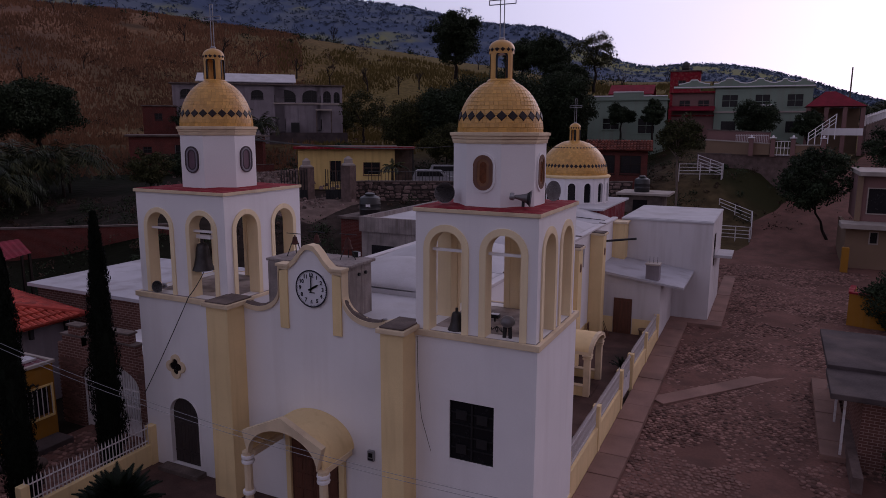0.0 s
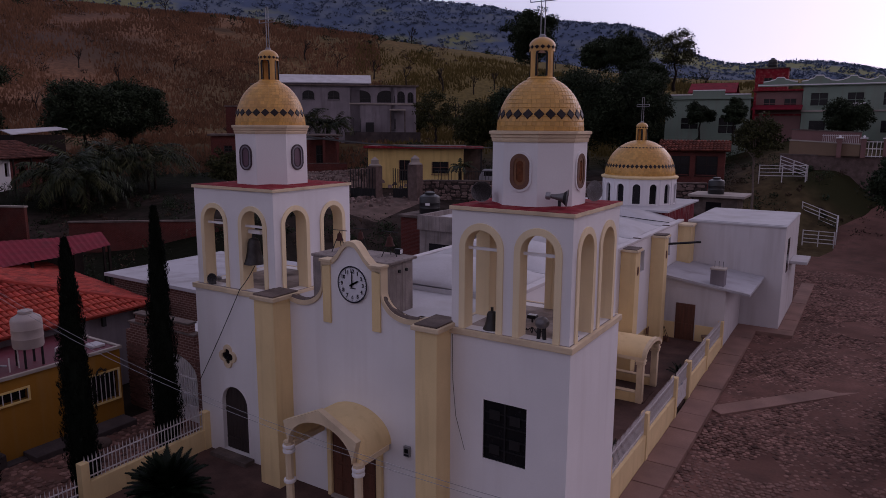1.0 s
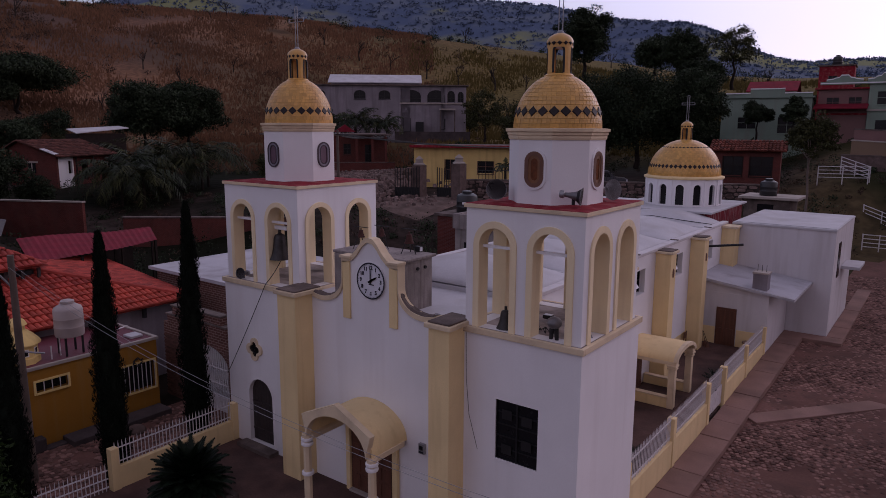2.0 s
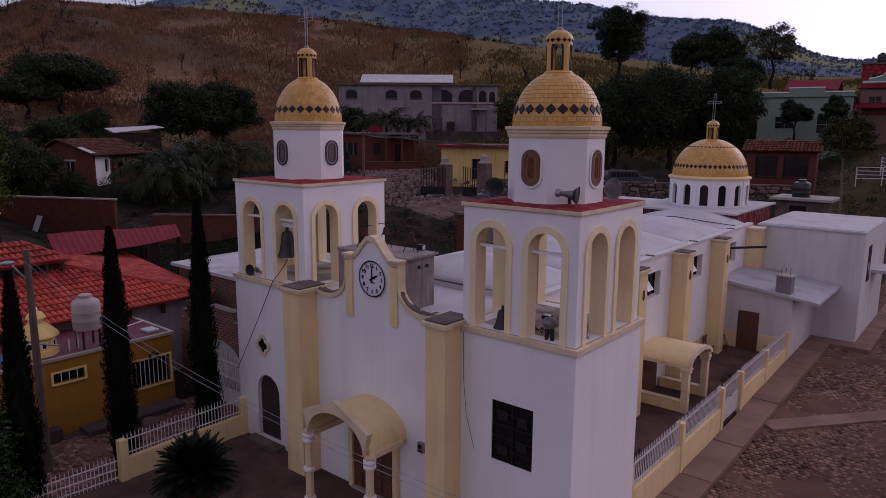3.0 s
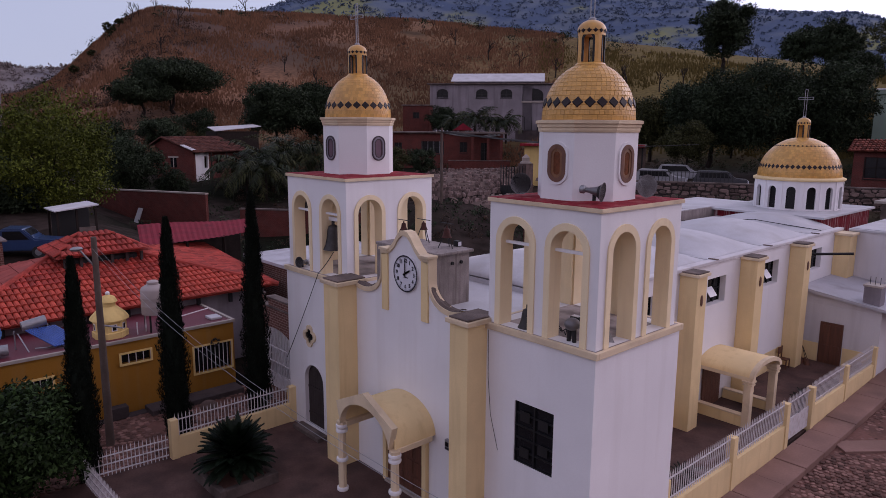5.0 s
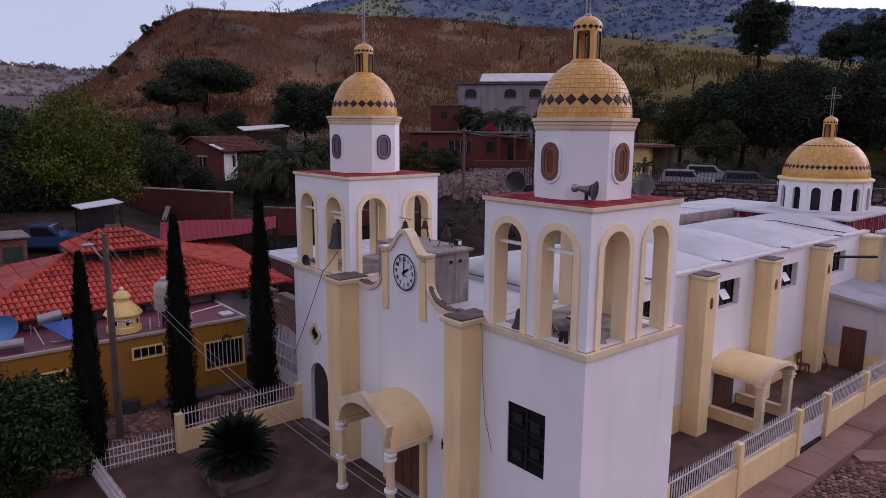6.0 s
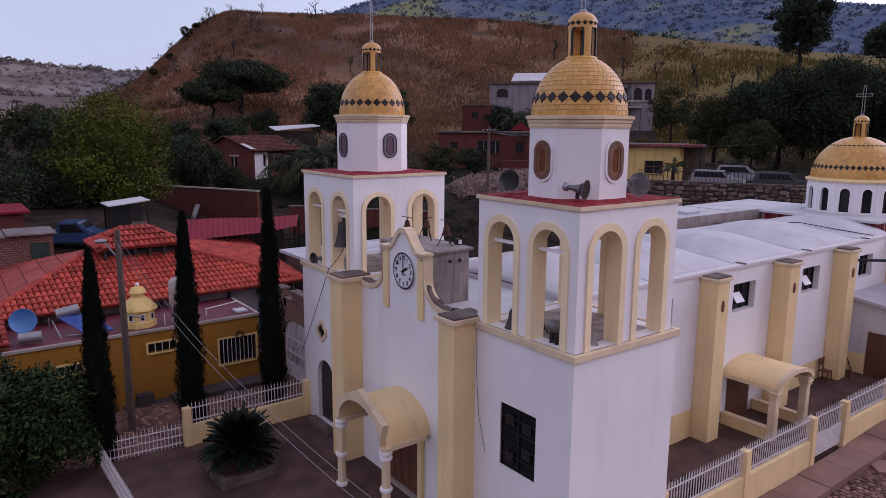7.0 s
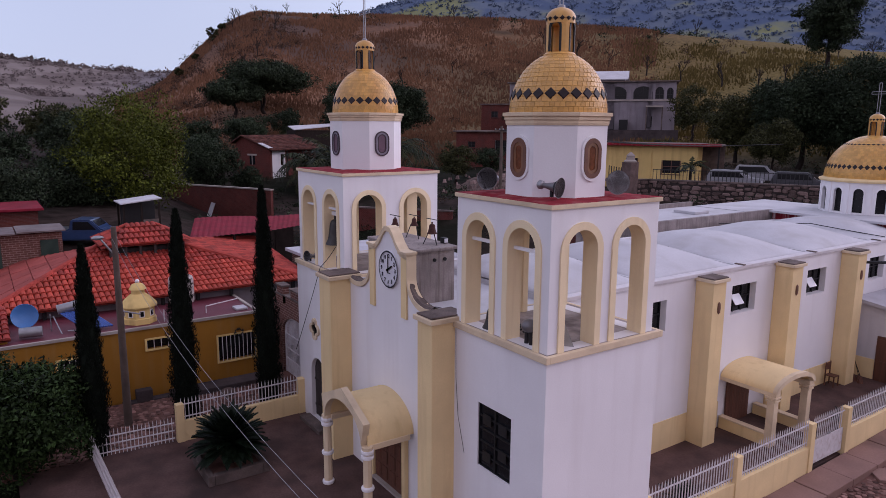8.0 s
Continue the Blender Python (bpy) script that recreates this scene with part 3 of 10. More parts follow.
def tiled_dome(parent, cx, cy, z0, R, H, rtop, size, diamonds, dsize, dh, singles=0, ring2=None):
    """Dome shell, fitted glazed tiles, and a ring of dark lozenges. singles: how many tiles on the sunny side are pieces of their own."""
    prof = [(R + 0.02, z0 - 0.02)]
    hmax = 0
    k = 0
    while True:
        h = H * k / 40
        if dome_r(R, H, h) < rtop or k > 40:
            break
        prof.append((dome_r(R, H, h) - 0.004, z0 + h))
        k += 1
    prof.append((rtop - 0.02, prof[-1][1] + 0.03))
    bm = bmesh.new()
    lathe(bm, prof, cx, cy, 64)
    dome = smooth(part("dome", bm, M_TILEGROUT, parent, "amber glazed tile dome"), 60)
    tv, tf = tile_box(1, 1, 1)
    tv = np.array(tv)
    rng = random.Random(int(cx * 100) + 7)
    # rows along the arc
    rows, h = [], 0.0
    while dome_r(R, H, h) > rtop + 0.02:
        r0 = dome_r(R, H, h)
        slope = math.atan2(h / (H * 1.045) ** 2 * R * R, r0) if r0 > 0 else math.pi / 2
        rows.append((h, r0, slope))
        h += size * math.cos(slope) if slope < 1.35 else size
    V, F, cand = [], [], []
    for i, (h, r, slope) in enumerate(rows):
        rm = dome_r(R, H, h + size * 0.5 * math.cos(slope))
        nt = max(8, int(2 * math.pi * rm / size))
        w = 2 * math.pi * rm / nt
        for j in range(nt):
            az = 2 * math.pi * (j + 0.5 * (i % 2)) / nt + rng.uniform(-0.004, 0.004)
            cand.append((az, rm, z0 + h + size * 0.5 * math.cos(slope), slope + rng.uniform(-0.012, 0.012), w - 0.006, size - 0.006, rng.uniform(0.004, 0.006)))
    order = sorted(range(len(cand)), key=lambda q: -(math.cos(cand[q][0] + math.pi / 4) + 0.35 * math.sin(cand[q][3])))
    own = set(order[:singles])
    shared = None
    for q, (az, r, z, slope, w, hh, t) in enumerate(cand):
        m = outward(cx, cy, az, r, z, slope)
        if q in own:
            if shared is None:
                shared = bpy.data.meshes.new("tile")
                shared.from_pydata(*[tile_box(size - 0.010, size - 0.010, 0.005)[0], [], tile_box(size, size, 1)[1]])
                shared.materials.append(M_TILEY)
            ob = new("tile", shared)
            ob.parent = dome
            ob.matrix_basis = m @ Matrix.Diagonal((w / (size - 0.010), 1, 1, 1))
        else:
            base = len(V)
            for p in tv:
                V.append(m @ Vector((p[0] * w, p[1] * t, p[2] * hh)))
            F += [tuple(base + a for a in f) for f in tf]
    field = pydata("tile_field", V, F, M_TILEYI, dome)
    tagged(field, "rows of small amber glazed tiles", kind="stuff")
    # ring of dark lozenges
    for hd, nd, sd in ([(dh, diamonds, dsize)] + ([ring2] if ring2 else [])):
        r = dome_r(R, H, hd)
        slope = math.atan2(hd / (H * 1.045) ** 2 * R * R, r)
        w = 2 * math.pi * r / nd
        me = bpy.data.meshes.new("lozenge")
        a, b, t = w * 0.49, sd * 0.5, 0.022
        q = 0.82
        me.from_pydata([(-a, 0, 0), (0, 0, -b), (a, 0, 0), (0, 0, b), (-a * q, t, 0), (0, t, -b * q), (a * q, t, 0), (0, t, b * q)], [],
                       [(4, 5, 6, 7)[::-1], (0, 4, 5, 1)[::-1], (1, 5, 6, 2)[::-1], (2, 6, 7, 3)[::-1], (3, 7, 4, 0)[::-1]])
        me.flip_normals()
        me.materials.append(M_TILEB)
        for j in range(nd):
            ob = new("lozenge_tile", me)
            ob.parent = dome
            ob.matrix_basis = outward(cx, cy, 2 * math.pi * (j + 0.5) / nd, r, z0 + hd, slope)
    return dome


def oct_prof(ap, z):
    return (ap / math.cos(math.pi / 8), z)


def lantern(parent, cx, cy, z0, r, h, seg, lozenges, turn):
    """Small arched lantern with a tiled cap."""
    root_bm = bmesh.new()
    lathe(root_bm, [(r + 0.05, z0 - 0.05), (r + 0.05, z0 + 0.06), (r, z0 + 0.1)], cx, cy, 24)
    lan = smooth(part("lantern", root_bm, M_TILEYI, parent, "small arched lantern of amber tile"))
    zc = z0 + h * 0.70
    n = 4
    for k in range(n):
        az = turn + 2 * math.pi * k / n
        # corner pier
        bm = bmesh.new()
        a0, a1 = az + radians(28), az + radians(62)
        pts = [(rr * math.cos(a) + cx, rr * math.sin(a) + cy) for rr, aa in ((r, (a0, (a0 + a1) / 2, a1)), (r - 0.07, (a1, (a0 + a1) / 2, a0))) for a in aa]
        lo = [bm.verts.new((x, y, z0 + 0.1)) for x, y in pts]
        hi = [bm.verts.new((x, y, zc)) for x, y in pts]
        bm.faces.new(lo[::-1])
        bm.faces.new(hi)
        for i in range(6):
            bm.faces.new((lo[i], lo[(i + 1) % 6], hi[(i + 1) % 6], hi[i]))
        bmesh.ops.recalc_face_normals(bm, faces=bm.faces)
        part("pier", bm, M_TILEYI, lan)
        # dark frame of each opening
        bm = bmesh.new()
        rot = Matrix.Translation((cx, cy, 0)) @ Matrix.Rotation(az, 4, "Z")
        w = r * math.sin(radians(29))
        band(bm, 0, w - 0.05, w, z0 + 0.12, zc - w * 0.75, 0, 0.035, lambda u, d, z: rot @ Vector((r * 0.93 - d, u, z)))
        part("opening_frame", bm, M_BLACKIRON, lan)
    bm = bmesh.new()
    lathe(bm, [(r - 0.09, zc - 0.02), (r + 0.005, zc - 0.02), (r + 0.005, zc + h * 0.08)] + [((r + 0.02) * math.cos(a), zc + h * 0.08 + h * 0.24 * math.sin(a)) for a in [radians(q) for q in range(0, 86, 9)]], cx, cy, 24)
    smooth(part("cap", bm, M_TILEYI, lan), 50)
    # sky shows through; a slim inner post carries the cap
    me = bpy.data.meshes.new("lozenge")
    a = math.pi * (r + 0.02) / lozenges * 0.95
    me.from_pydata([(-a, 0, 0), (0, 0, -a), (a, 0, 0), (0, 0, a), (0, 0.02, 0)], [], [(0, 1, 4), (1, 2, 4), (2, 3, 4), (3, 0, 4)])
    me.flip_normals()
    me.materials.append(M_TILEB)
    for j in range(lozenges):
        ob = new("lozenge_tile", me)
        ob.parent = lan
        ob.matrix_basis = outward(cx, cy, 2 * math.pi * (j + 0.5) / lozenges, r + 0.008, zc + h * 0.085, 0.12)
    return lan, zc + h * 0.32


def open_cross(parent, cx, cy, z0, h, s):
    """Cross of four thin tubes, an open frame."""
    bm = bmesh.new()
    g, r, arm, za = 0.055 * s, 0.014 * s, 0.36 * s, z0 + h * 0.68
    for sx in (-g, g):
        tube(bm, (cx + sx, cy, z0 - 0.05), (cx + sx, cy, z0 + h), r, seg=6)
    for sz in (-g, g):
        tube(bm, (cx - arm, cy, za + sz), (cx + arm, cy, za + sz), r, seg=6)
    for sx in (-arm, arm):
        tube(bm, (cx + sx, cy, za - g), (cx + sx, cy, za + g), r, seg=6)
    tube(bm, (cx - g, cy, z0 + h), (cx + g, cy, z0 + h), r, seg=6)
    lathe(bm, [(0.09 * s, z0 - 0.06), (0.09 * s, z0 + 0.03), (0.05 * s, z0 + 0.06)], cx, cy, 10)
    return part("cross", bm, M_GREYMETAL, parent, "thin open-frame metal cross")


def bell_tower(rect, low, zl, zr, z_low, label, singles, glass, slots, rdome, rise, ap, drum_h, dome_h, shift, arch_gap, zs, w, wb):
    """rect: the belfry's outer walls; low: the storey below, a little wider."""
    tw = thing("bell_tower", label, "bell tower", "bell towers of the church")
    x0, x1, y0, y1 = rect
    cx, cy = (x0 + x1) / 2, (y0 + y1) / 2
    a0, a1, b0, b1 = low
    bm = bmesh.new()
    pierced(bm, a0, a1, z_low, zl - 0.12, slots, 0.35, face_front(b0))
    part("front_wall", bm, M_WHITE, tw)
    part("side_wall", boxes((a1 - 0.35, a1, b0 + 0.35, b1, z_low, zl - 0.12)), M_WHITE, tw)
    part("side_wall", boxes((a0, a0 + 0.35, b0 + 0.35, b1, z_low, zl - 0.12)), M_WHITE, tw)
    part("back_wall", boxes((a0 + 0.35, a1 - 0.35, b1 - 0.35, b1, z_low, zl - 0.12)), M_WHITE, tw)
    part("belfry_floor", boxes((a0 + 0.04, a1 - 0.04, b0 + 0.04, b1 - 0.04, zl - 0.118, zl - 0.006)), M_FLOOR, tw, "pale grey stained belfry floor")
    o = 0.07
    led = bmesh.new()
    for d in ((a0 - o, a1 + o, b0 - o, b0 + 0.035, zl - 0.16, zl), (a0 - o, a1 + o, b1 - 0.035, b1 + o, zl - 0.16, zl),
              (a0 - o, a0 + 0.035, b0 + 0.035, b1 - 0.035, zl - 0.16, zl), (a1 - 0.035, a1 + o, b0 + 0.035, b1 - 0.035, zl - 0.16, zl)):
        box(led, *d, bev=0.015)
    part("ledge", led, M_CREAMTRIM, tw, "cream ledge round the belfry")
    # arcade, two arches a side, white outside and cream within
    th = 0.36
    sides = ((face_front(y0), x0 + 0.004, x1 - 0.004), (face_back(y1), -x1 + 0.004, -x0 - 0.004), (face_right(x1), y0 + 0.004, y1 - 0.004), (face_left(x0), -y1 + 0.004, -y0 - 0.004))
    for place, a, b in sides:
        c, sp = (a + b) / 2, arch_gap
        bm = bmesh.new()
        pierced(bm, a, b, zl + 0.002, zr - 0.10, [(c - sp, w + 0.09, zl + 0.002, zs, w + 0.09), (c + sp, w + 0.09, zl + 0.002, zs, w + 0.09)], th, place, True)
        part("arcade", bm, (M_WHITE, M_CREAMARCH), tw)
        for s in (-sp, sp):
            bm = bmesh.new()
            band(bm, c + s, w, w + wb, zl + 0.002, zs, -0.04, th + 0.02, place)
            smooth(part("arch_moulding", bm, M_CREAMARCH, tw, "cream arch moulding"), 30)
    part("tie_beam", boxes((x0 + 0.1, x1 - 0.1, y0 + 0.14, y0 + 0.22, zs - 0.08, zs - 0.01)), M_WHITE, tw, "white tie beam")
    part("belfry_ceiling", boxes((x0 + th, x1 - th, y0 + th, y1 - th, zr - 0.22, zr - 0.102)), M_CREAMARCH, tw)
    # roof slab
    part("roof_edge", boxes((x0 - 0.055, x1 + 0.055, y0 - 0.055, y1 + 0.055, zr - 0.10, zr), bev=0.012), M_CREAMTRIM, tw)
    bm = bmesh.new()
    n = 26
    g = [[bm.verts.new((x0 - 0.045 + (x1 - x0 + 0.09) * i / n, y0 - 0.045 + (y1 - y0 + 0.09) * j / n,
                        zr + 0.004 + 0.06 * min(1, 3 * min(i, j, n - i, n - j) / n) + 0.010 * fbm(i * 3.1 + cx, j * 3.3, 6))) for i in range(n + 1)] for j in range(n + 1)]
    for j in range(n):
        for i in range(n):
            bm.faces.new((g[j][i], g[j][i + 1], g[j + 1][i + 1], g[j + 1][i]))
    part("roof_coat", bm, M_REDROOF, tw, "flaking red roof paint")
    # octagonal drum with oval windows to the four sides
    zd = zr + drum_h
    cy += shift
    bm = bmesh.new()
    t8 = math.pi / 8
    lathe(bm, [oct_prof(ap, zr + 0.02), oct_prof(ap, zd)], cx, cy, 8, t8)
    drum = part("drum", bm, M_WHITE, tw, "white octagonal drum")
    bm = bmesh.new()
    lathe(bm, [oct_prof(ap + a, zd + b) for a, b in ((-0.05, 0), (0.02, 0), (0.035, 0.05), (0.035, 0.10), (0.06, 0.12), (0.06, 0.18), (0.10, 0.20), (0.10, 0.27), (0.0, 0.28))], cx, cy, 8, t8)
    part("cornice", bm, M_CREAMTRIM, tw, "pale cream stepped cornice")
    for k in range(4):
        rot = Matrix.Translation((cx, cy, 0)) @ Matrix.Rotation(k * math.pi / 2 - math.pi / 2, 4, "Z")
        place = lambda u, d, z, q=rot: q @ Vector((ap + 0.012 - d, u, z))
        zc = zr + 0.98 - rise
        win = None
        for nm, wi, wo, hh, d0, d1, mm in ((("window_surround", 0.265, 0.325, 0.50, -0.022, 0.05, M_WHITE), ("window_frame", 0.165, 0.265, 0.44, -0.034, 0.05, M_BROWNTRIM), ("inner_frame", 0.095, 0.165, 0.34, -0.016, 0.05, M_AMBERFRAME)) if singles else (("window_surround", 0.235, 0.275, 0.42, -0.03, 0.05, M_WINRING), ("window_frame", 0.165, 0.235, 0.38, -0.014, 0.05, M_GREYGLASS), ("inner_frame", 0.135, 0.165, 0.32, -0.024, 0.05, M_WINRING))):
            bm = bmesh.new()
            hs = hh - wo
            line_i = [(wi * math.cos(a), (hs if math.sin(a) > 0 else -hs) + wi * math.sin(a)) for a in [2 * math.pi * (i + 0.5) / 24 for i in range(24)]]
            line_o = [(wo * math.cos(a), (hs if math.sin(a) > 0 else -hs) + wo * math.sin(a)) for a in [2 * math.pi * (i + 0.5) / 24 for i in range(24)]]
            gg = [[bm.verts.new(place(u, d, zc + z)) for u, z in ln] for ln, d in ((line_i, d0), (line_o, d0), (line_o, d1), (line_i, d1))]
            for i in range(24):
                j = (i + 1) % 24
                for a, b in ((0, 1), (1, 2), (3, 0)):
                    bm.faces.new((gg[a][i], gg[a][j], gg[b][j], gg[b][i]))
            bmesh.ops.recalc_face_normals(bm, faces=bm.faces)
            if win is None:
                win = part("oval_window", bm, mm, tw, "oval window")
            else:
                part(nm, bm, mm, win)
        bm = bmesh.new()
        bm.faces.new([bm.verts.new(place(0.14 * math.cos(a), -0.002, zc + (0.18 if math.sin(a) > 0 else -0.18) + 0.14 * math.sin(a))) for a in [2 * math.pi * (i + 0.5) / 20 for i in range(20)]])
        part("pane", bm, glass, win)
    z0 = zd + 0.28
    tiled_dome(tw, cx, cy, z0, rdome, dome_h, 0.33, 0.112, 24, 0.27, 0.40, singles)
    lan, zt = lantern(tw, cx, cy, z0 + dome_h - 0.05, 0.32, 1.07, 24, 14, math.pi / 8)
    open_cross(tw, cx, cy, zt, 1.35, 1.0)
    return tw, cx, cy


RX0, RX1, RY0, RY1 = -8.30, -4.84, 15.35, 18.95
LX0, LX1, LY0, LY1 = -18.50, -14.66, 15.42, 19.32
ZL, ZR_R, ZR_L = 6.05, 9.24, 9.295
LOW = -0.6
M_FLOOR = mat("stained_grey_floor", (0.40, 0.34, 0.33), 0.25, 1.5, 0.9, 0.2, 18, (0.09, 0.065, 0.06), 1.4, 0.8, thr=0.46)
right_tower = bell_tower((-8.20, -4.905, 15.41, 18.77), (RX0, RX1, RY0, RY1), ZL, ZR_R, LOW, "white bell tower with cream arches and amber tiled dome", 290, M_AMBERGLASS,
                         [(-6.56, 0.62, 2.62, 4.25, 0)], 1.11, 0.09, 1.12, 1.605, 1.29, -0.05, 0.775, 8.21, 0.455, 0.175)[0]
left_tower = bell_tower((-18.435, -14.755, 15.535, 19.195), (LX0, LX1, LY0, LY1), ZL - 0.10, ZR_L, LOW, "white bell tower with hanging bell and arched side door", 0, M_MAUVEPANE,
                        [(-16.80, 0.66, 0.15, 1.9, 0.68)], 1.145, 0.06, 1.15, 1.68, 1.43, 0.0, 0.90, 8.095, 0.48, 0.155)[0]

# ---- doors, windows and trim of the towers' fronts ----
def quatrefoil(parent, cx, y, cz, r):
    def lobe(s):
        pts = []
        for k in range(4):
            a0 = k * math.pi / 2
            for i in range(9):
                a = a0 - radians(95) + radians(190) * i / 8
                pts.append((cx + s * (0.55 * math.cos(a0) + 0.47 * math.cos(a)), cz + s * (0.55 * math.sin(a0) + 0.47 * math.sin(a))))
        return pts
    bm = bmesh.new()
    outer, inner = lobe(r), lobe(r * 0.66)
    g = [[bm.verts.new((u, y + d, z)) for u, z in ln] for ln, d in ((inner, -0.06), (outer, -0.06), (outer, 0.01), (inner, 0.01))]
    n = len(outer)
    for i in range(n):
        for a, b in ((0, 1), (1, 2), (2, 3), (3, 0)):
            bm.faces.new((g[a][i], g[a][(i + 1) % n], g[b][(i + 1) % n], g[b][i]))
    bmesh.ops.recalc_face_normals(bm, faces=bm.faces)
    q = part("quatrefoil_window", bm, M_CREAMTRIM, parent, "cream quatrefoil window surround")
    # flat disc, no real glass: its dark colour stands for the shaded hole
    bm = bmesh.new()
    bm.faces.new([bm.verts.new((u, y - 0.006, z)) for u, z in inner])
    part("pane", bm, M_GLASS, q)
    return q


def plank_leaf(name, c, w, zb, zs, rise, y, parent, material, n):
    """A door leaf of upright planks under an arched or flat head."""
    for i in range(n):
        u0, u1 = c - w + 2 * w * i / n + 0.006, c - w + 2 * w * (i + 1) / n - 0.006
        def top(u):
            return zs + (rise * math.sqrt(max(0, 1 - ((u - c) / w) ** 2)) if rise else 0)
        bm = bmesh.new()
        um = (u0 + u1) / 2
        prism(bm, [(u0, zb), (u1, zb), (u1, top(u1)), (um, top(um)), (u0, top(u0))], face_front(y), 0, 0.05)
        part("plank", bm, material, parent)


quatrefoil(left_tower, -17.0, LY0, 3.58, 0.40)
side_door = thing("arched_door", "dark old wooden double door under a round arch", "door")
plank_leaf("leaf", -16.80, 0.62, 0.17, 1.9, 0.64, LY0 + 0.14, side_door, M_WOODBLK, 8)
part("cross_rail", boxes((-17.38, -16.22, LY0 + 0.10, LY0 + 0.14, 0.55, 0.63), (-17.38, -16.22, LY0 + 0.10, LY0 + 0.14, 1.55, 1.63)), M_WOODBLK, side_door)
tagged(part("door_step", boxes((-17.7, -15.95, LY0 - 0.42, LY0 - 0.003, -0.05, 0.14), bev=0.02), M_CONC), "low worn concrete step before a door", "step")
part("arch_lining", (lambda bm: (band(bm, -16.80, 0.62, 0.70, 0.0, 1.9, -0.012, 0.3, face_front(LY0)), bm)[1])(bmesh.new()), M_WHITE, left_tower)

big_window = thing("grille_window", "dark steel window with a grid of bars in a white wall", "window")
part("glass", boxes((-7.18, -5.94, RY0 + 0.08, RY0 + 0.10, 2.62, 4.25)), M_GLASS, big_window)
for i in range(3):
    x = -7.18 + 1.24 * i / 2
    part("mullion", boxes((x - 0.025, x + 0.025, RY0 + 0.035, RY0 + 0.078, 2.62, 4.25)), M_BLACKIRON, big_window)
for i in range(6):
    z = 2.62 + 1.63 * i / 5
    part("transom", boxes((-7.18, -5.94, RY0 + 0.04, RY0 + 0.075, z - 0.02, z + 0.02)), M_BLACKIRON, big_window)
for i, (wx, wz) in enumerate(((-7.0, 3.75), (-6.42, 3.7), (-6.42, 3.05), (-7.0, 2.8))):
    part("shutter_panel", boxes((wx, wx + 0.3, RY0 + 0.02, RY0 + 0.034, wz, wz + 0.26)), M_PLASTICBLK, big_window)
part("sill", boxes((-7.2, -5.92, RY0 - 0.012, RY0 + 0.07, 2.59, 2.617)), M_WHITE, big_window)

# ---- the front between the towers ----
church = thing("church", "white and cream village church with vaulted white roof", "church")
FY = 15.37
GX = -11.54
half = []
# outline of the gable, from the right pilaster: a dip, a steep rise, then the pointed crown
for i in range(6):
    u = 2.62 - 0.67 * i / 5
    half.append((u, 6.0 + 0.14 * ((u - 1.95) / 0.67) ** 2))
for i in range(1, 13):
    a = math.pi / 2 * i / 12
    half.append((1.95 - 0.88 * math.sin(a), 6.0 + 0.66 * (1 - math.cos(a))))
half += [(1.07, 7.30), (0.88, 7.33), (0.66, 7.40), (0.46, 7.58), (0.29, 7.80), (0.13, 7.95), (0.0, 7.98)]
right_half = [(GX + u, z) for u, z in half]
left_half = [(GX - u, z) for u, z in half[::-1][1:]]
outline = right_half + left_half
bm = bmesh.new()
prism(bm, [(GX + 2.62, LOW)] + outline + [(GX - 2.62, LOW)], face_front(FY), 0, 0.22)
bmesh.ops.recalc_face_normals(bm, faces=bm.faces)
DOORW, DOORZ = 0.86, 2.28
part("front_wall", bm, M_WHITE, church)
# coping along the gable
bm = bmesh.new()
g = []
for (u, z), (pu, pz), (nu, nz) in zip(outline, [outline[0]] + outline[:-1], outline[1:] + [outline[-1]]):
    t = Vector((nu - pu, nz - pz)).normalized()
    nn = Vector((-t.y, t.x)) if True else None
    if nn.y < 0 and abs(nn.y) > 0.3:
        nn = -nn
    sg = 1 if u > GX else -1
    o, i_ = (u + sg * 0.035, z + 0.035), (u + sg * 0.014, z - 0.11)
    g.append([bm.verts.new((p[0], FY + d, p[1])) for p, d in ((i_, -0.06), (o, -0.06), (o, 0.25), (i_, 0.25))])
for a, b in zip(g, g[1:]):
    for k in range(4):
        bm.faces.new((a[k], b[k], b[(k + 1) % 4], a[(k + 1) % 4]))
bmesh.ops.recalc_face_normals(bm, faces=bm.faces)
part("gable_coping", bm, M_CREAMTRIM, church, "cream coping along the curved gable")
for s in (-1, 1):
    x = GX + s * 0.915
    part("gable_strip", boxes((x - 0.145, x + 0.145, FY - 0.06, FY - 0.002, 5.5, 7.24), bev=0.01), M_CREAM, church)
    part("gable_capital", boxes((x - 0.22, x + 0.22, FY - 0.12, FY + 0.27, 7.33, 7.41), (x - 0.18, x + 0.18, FY - 0.08, FY + 0.255, 7.25, 7.328), bev=0.012), M_CREAMTRIM, church)
for x0, x1 in ((-14.82, -14.0), (-8.85, -8.18)):
    p = part("pilaster", boxes((x0, x1, 14.66, FY + 0.3, LOW, 6.02), bev=0.012), M_CREAM, church, "cream pilaster")
    part("pilaster_cap", boxes((x0 - 0.09, x1 + 0.09, 14.57, FY + 0.36, 6.024, 6.15), bev=0.02), M_CREAMTRIM, p)
    part("cap_top", boxes((x0 - 0.02, x1 + 0.02, 14.64, FY + 0.34, 6.152, 6.20), bev=0.02), M_CONC, p, "dark weathered cap")
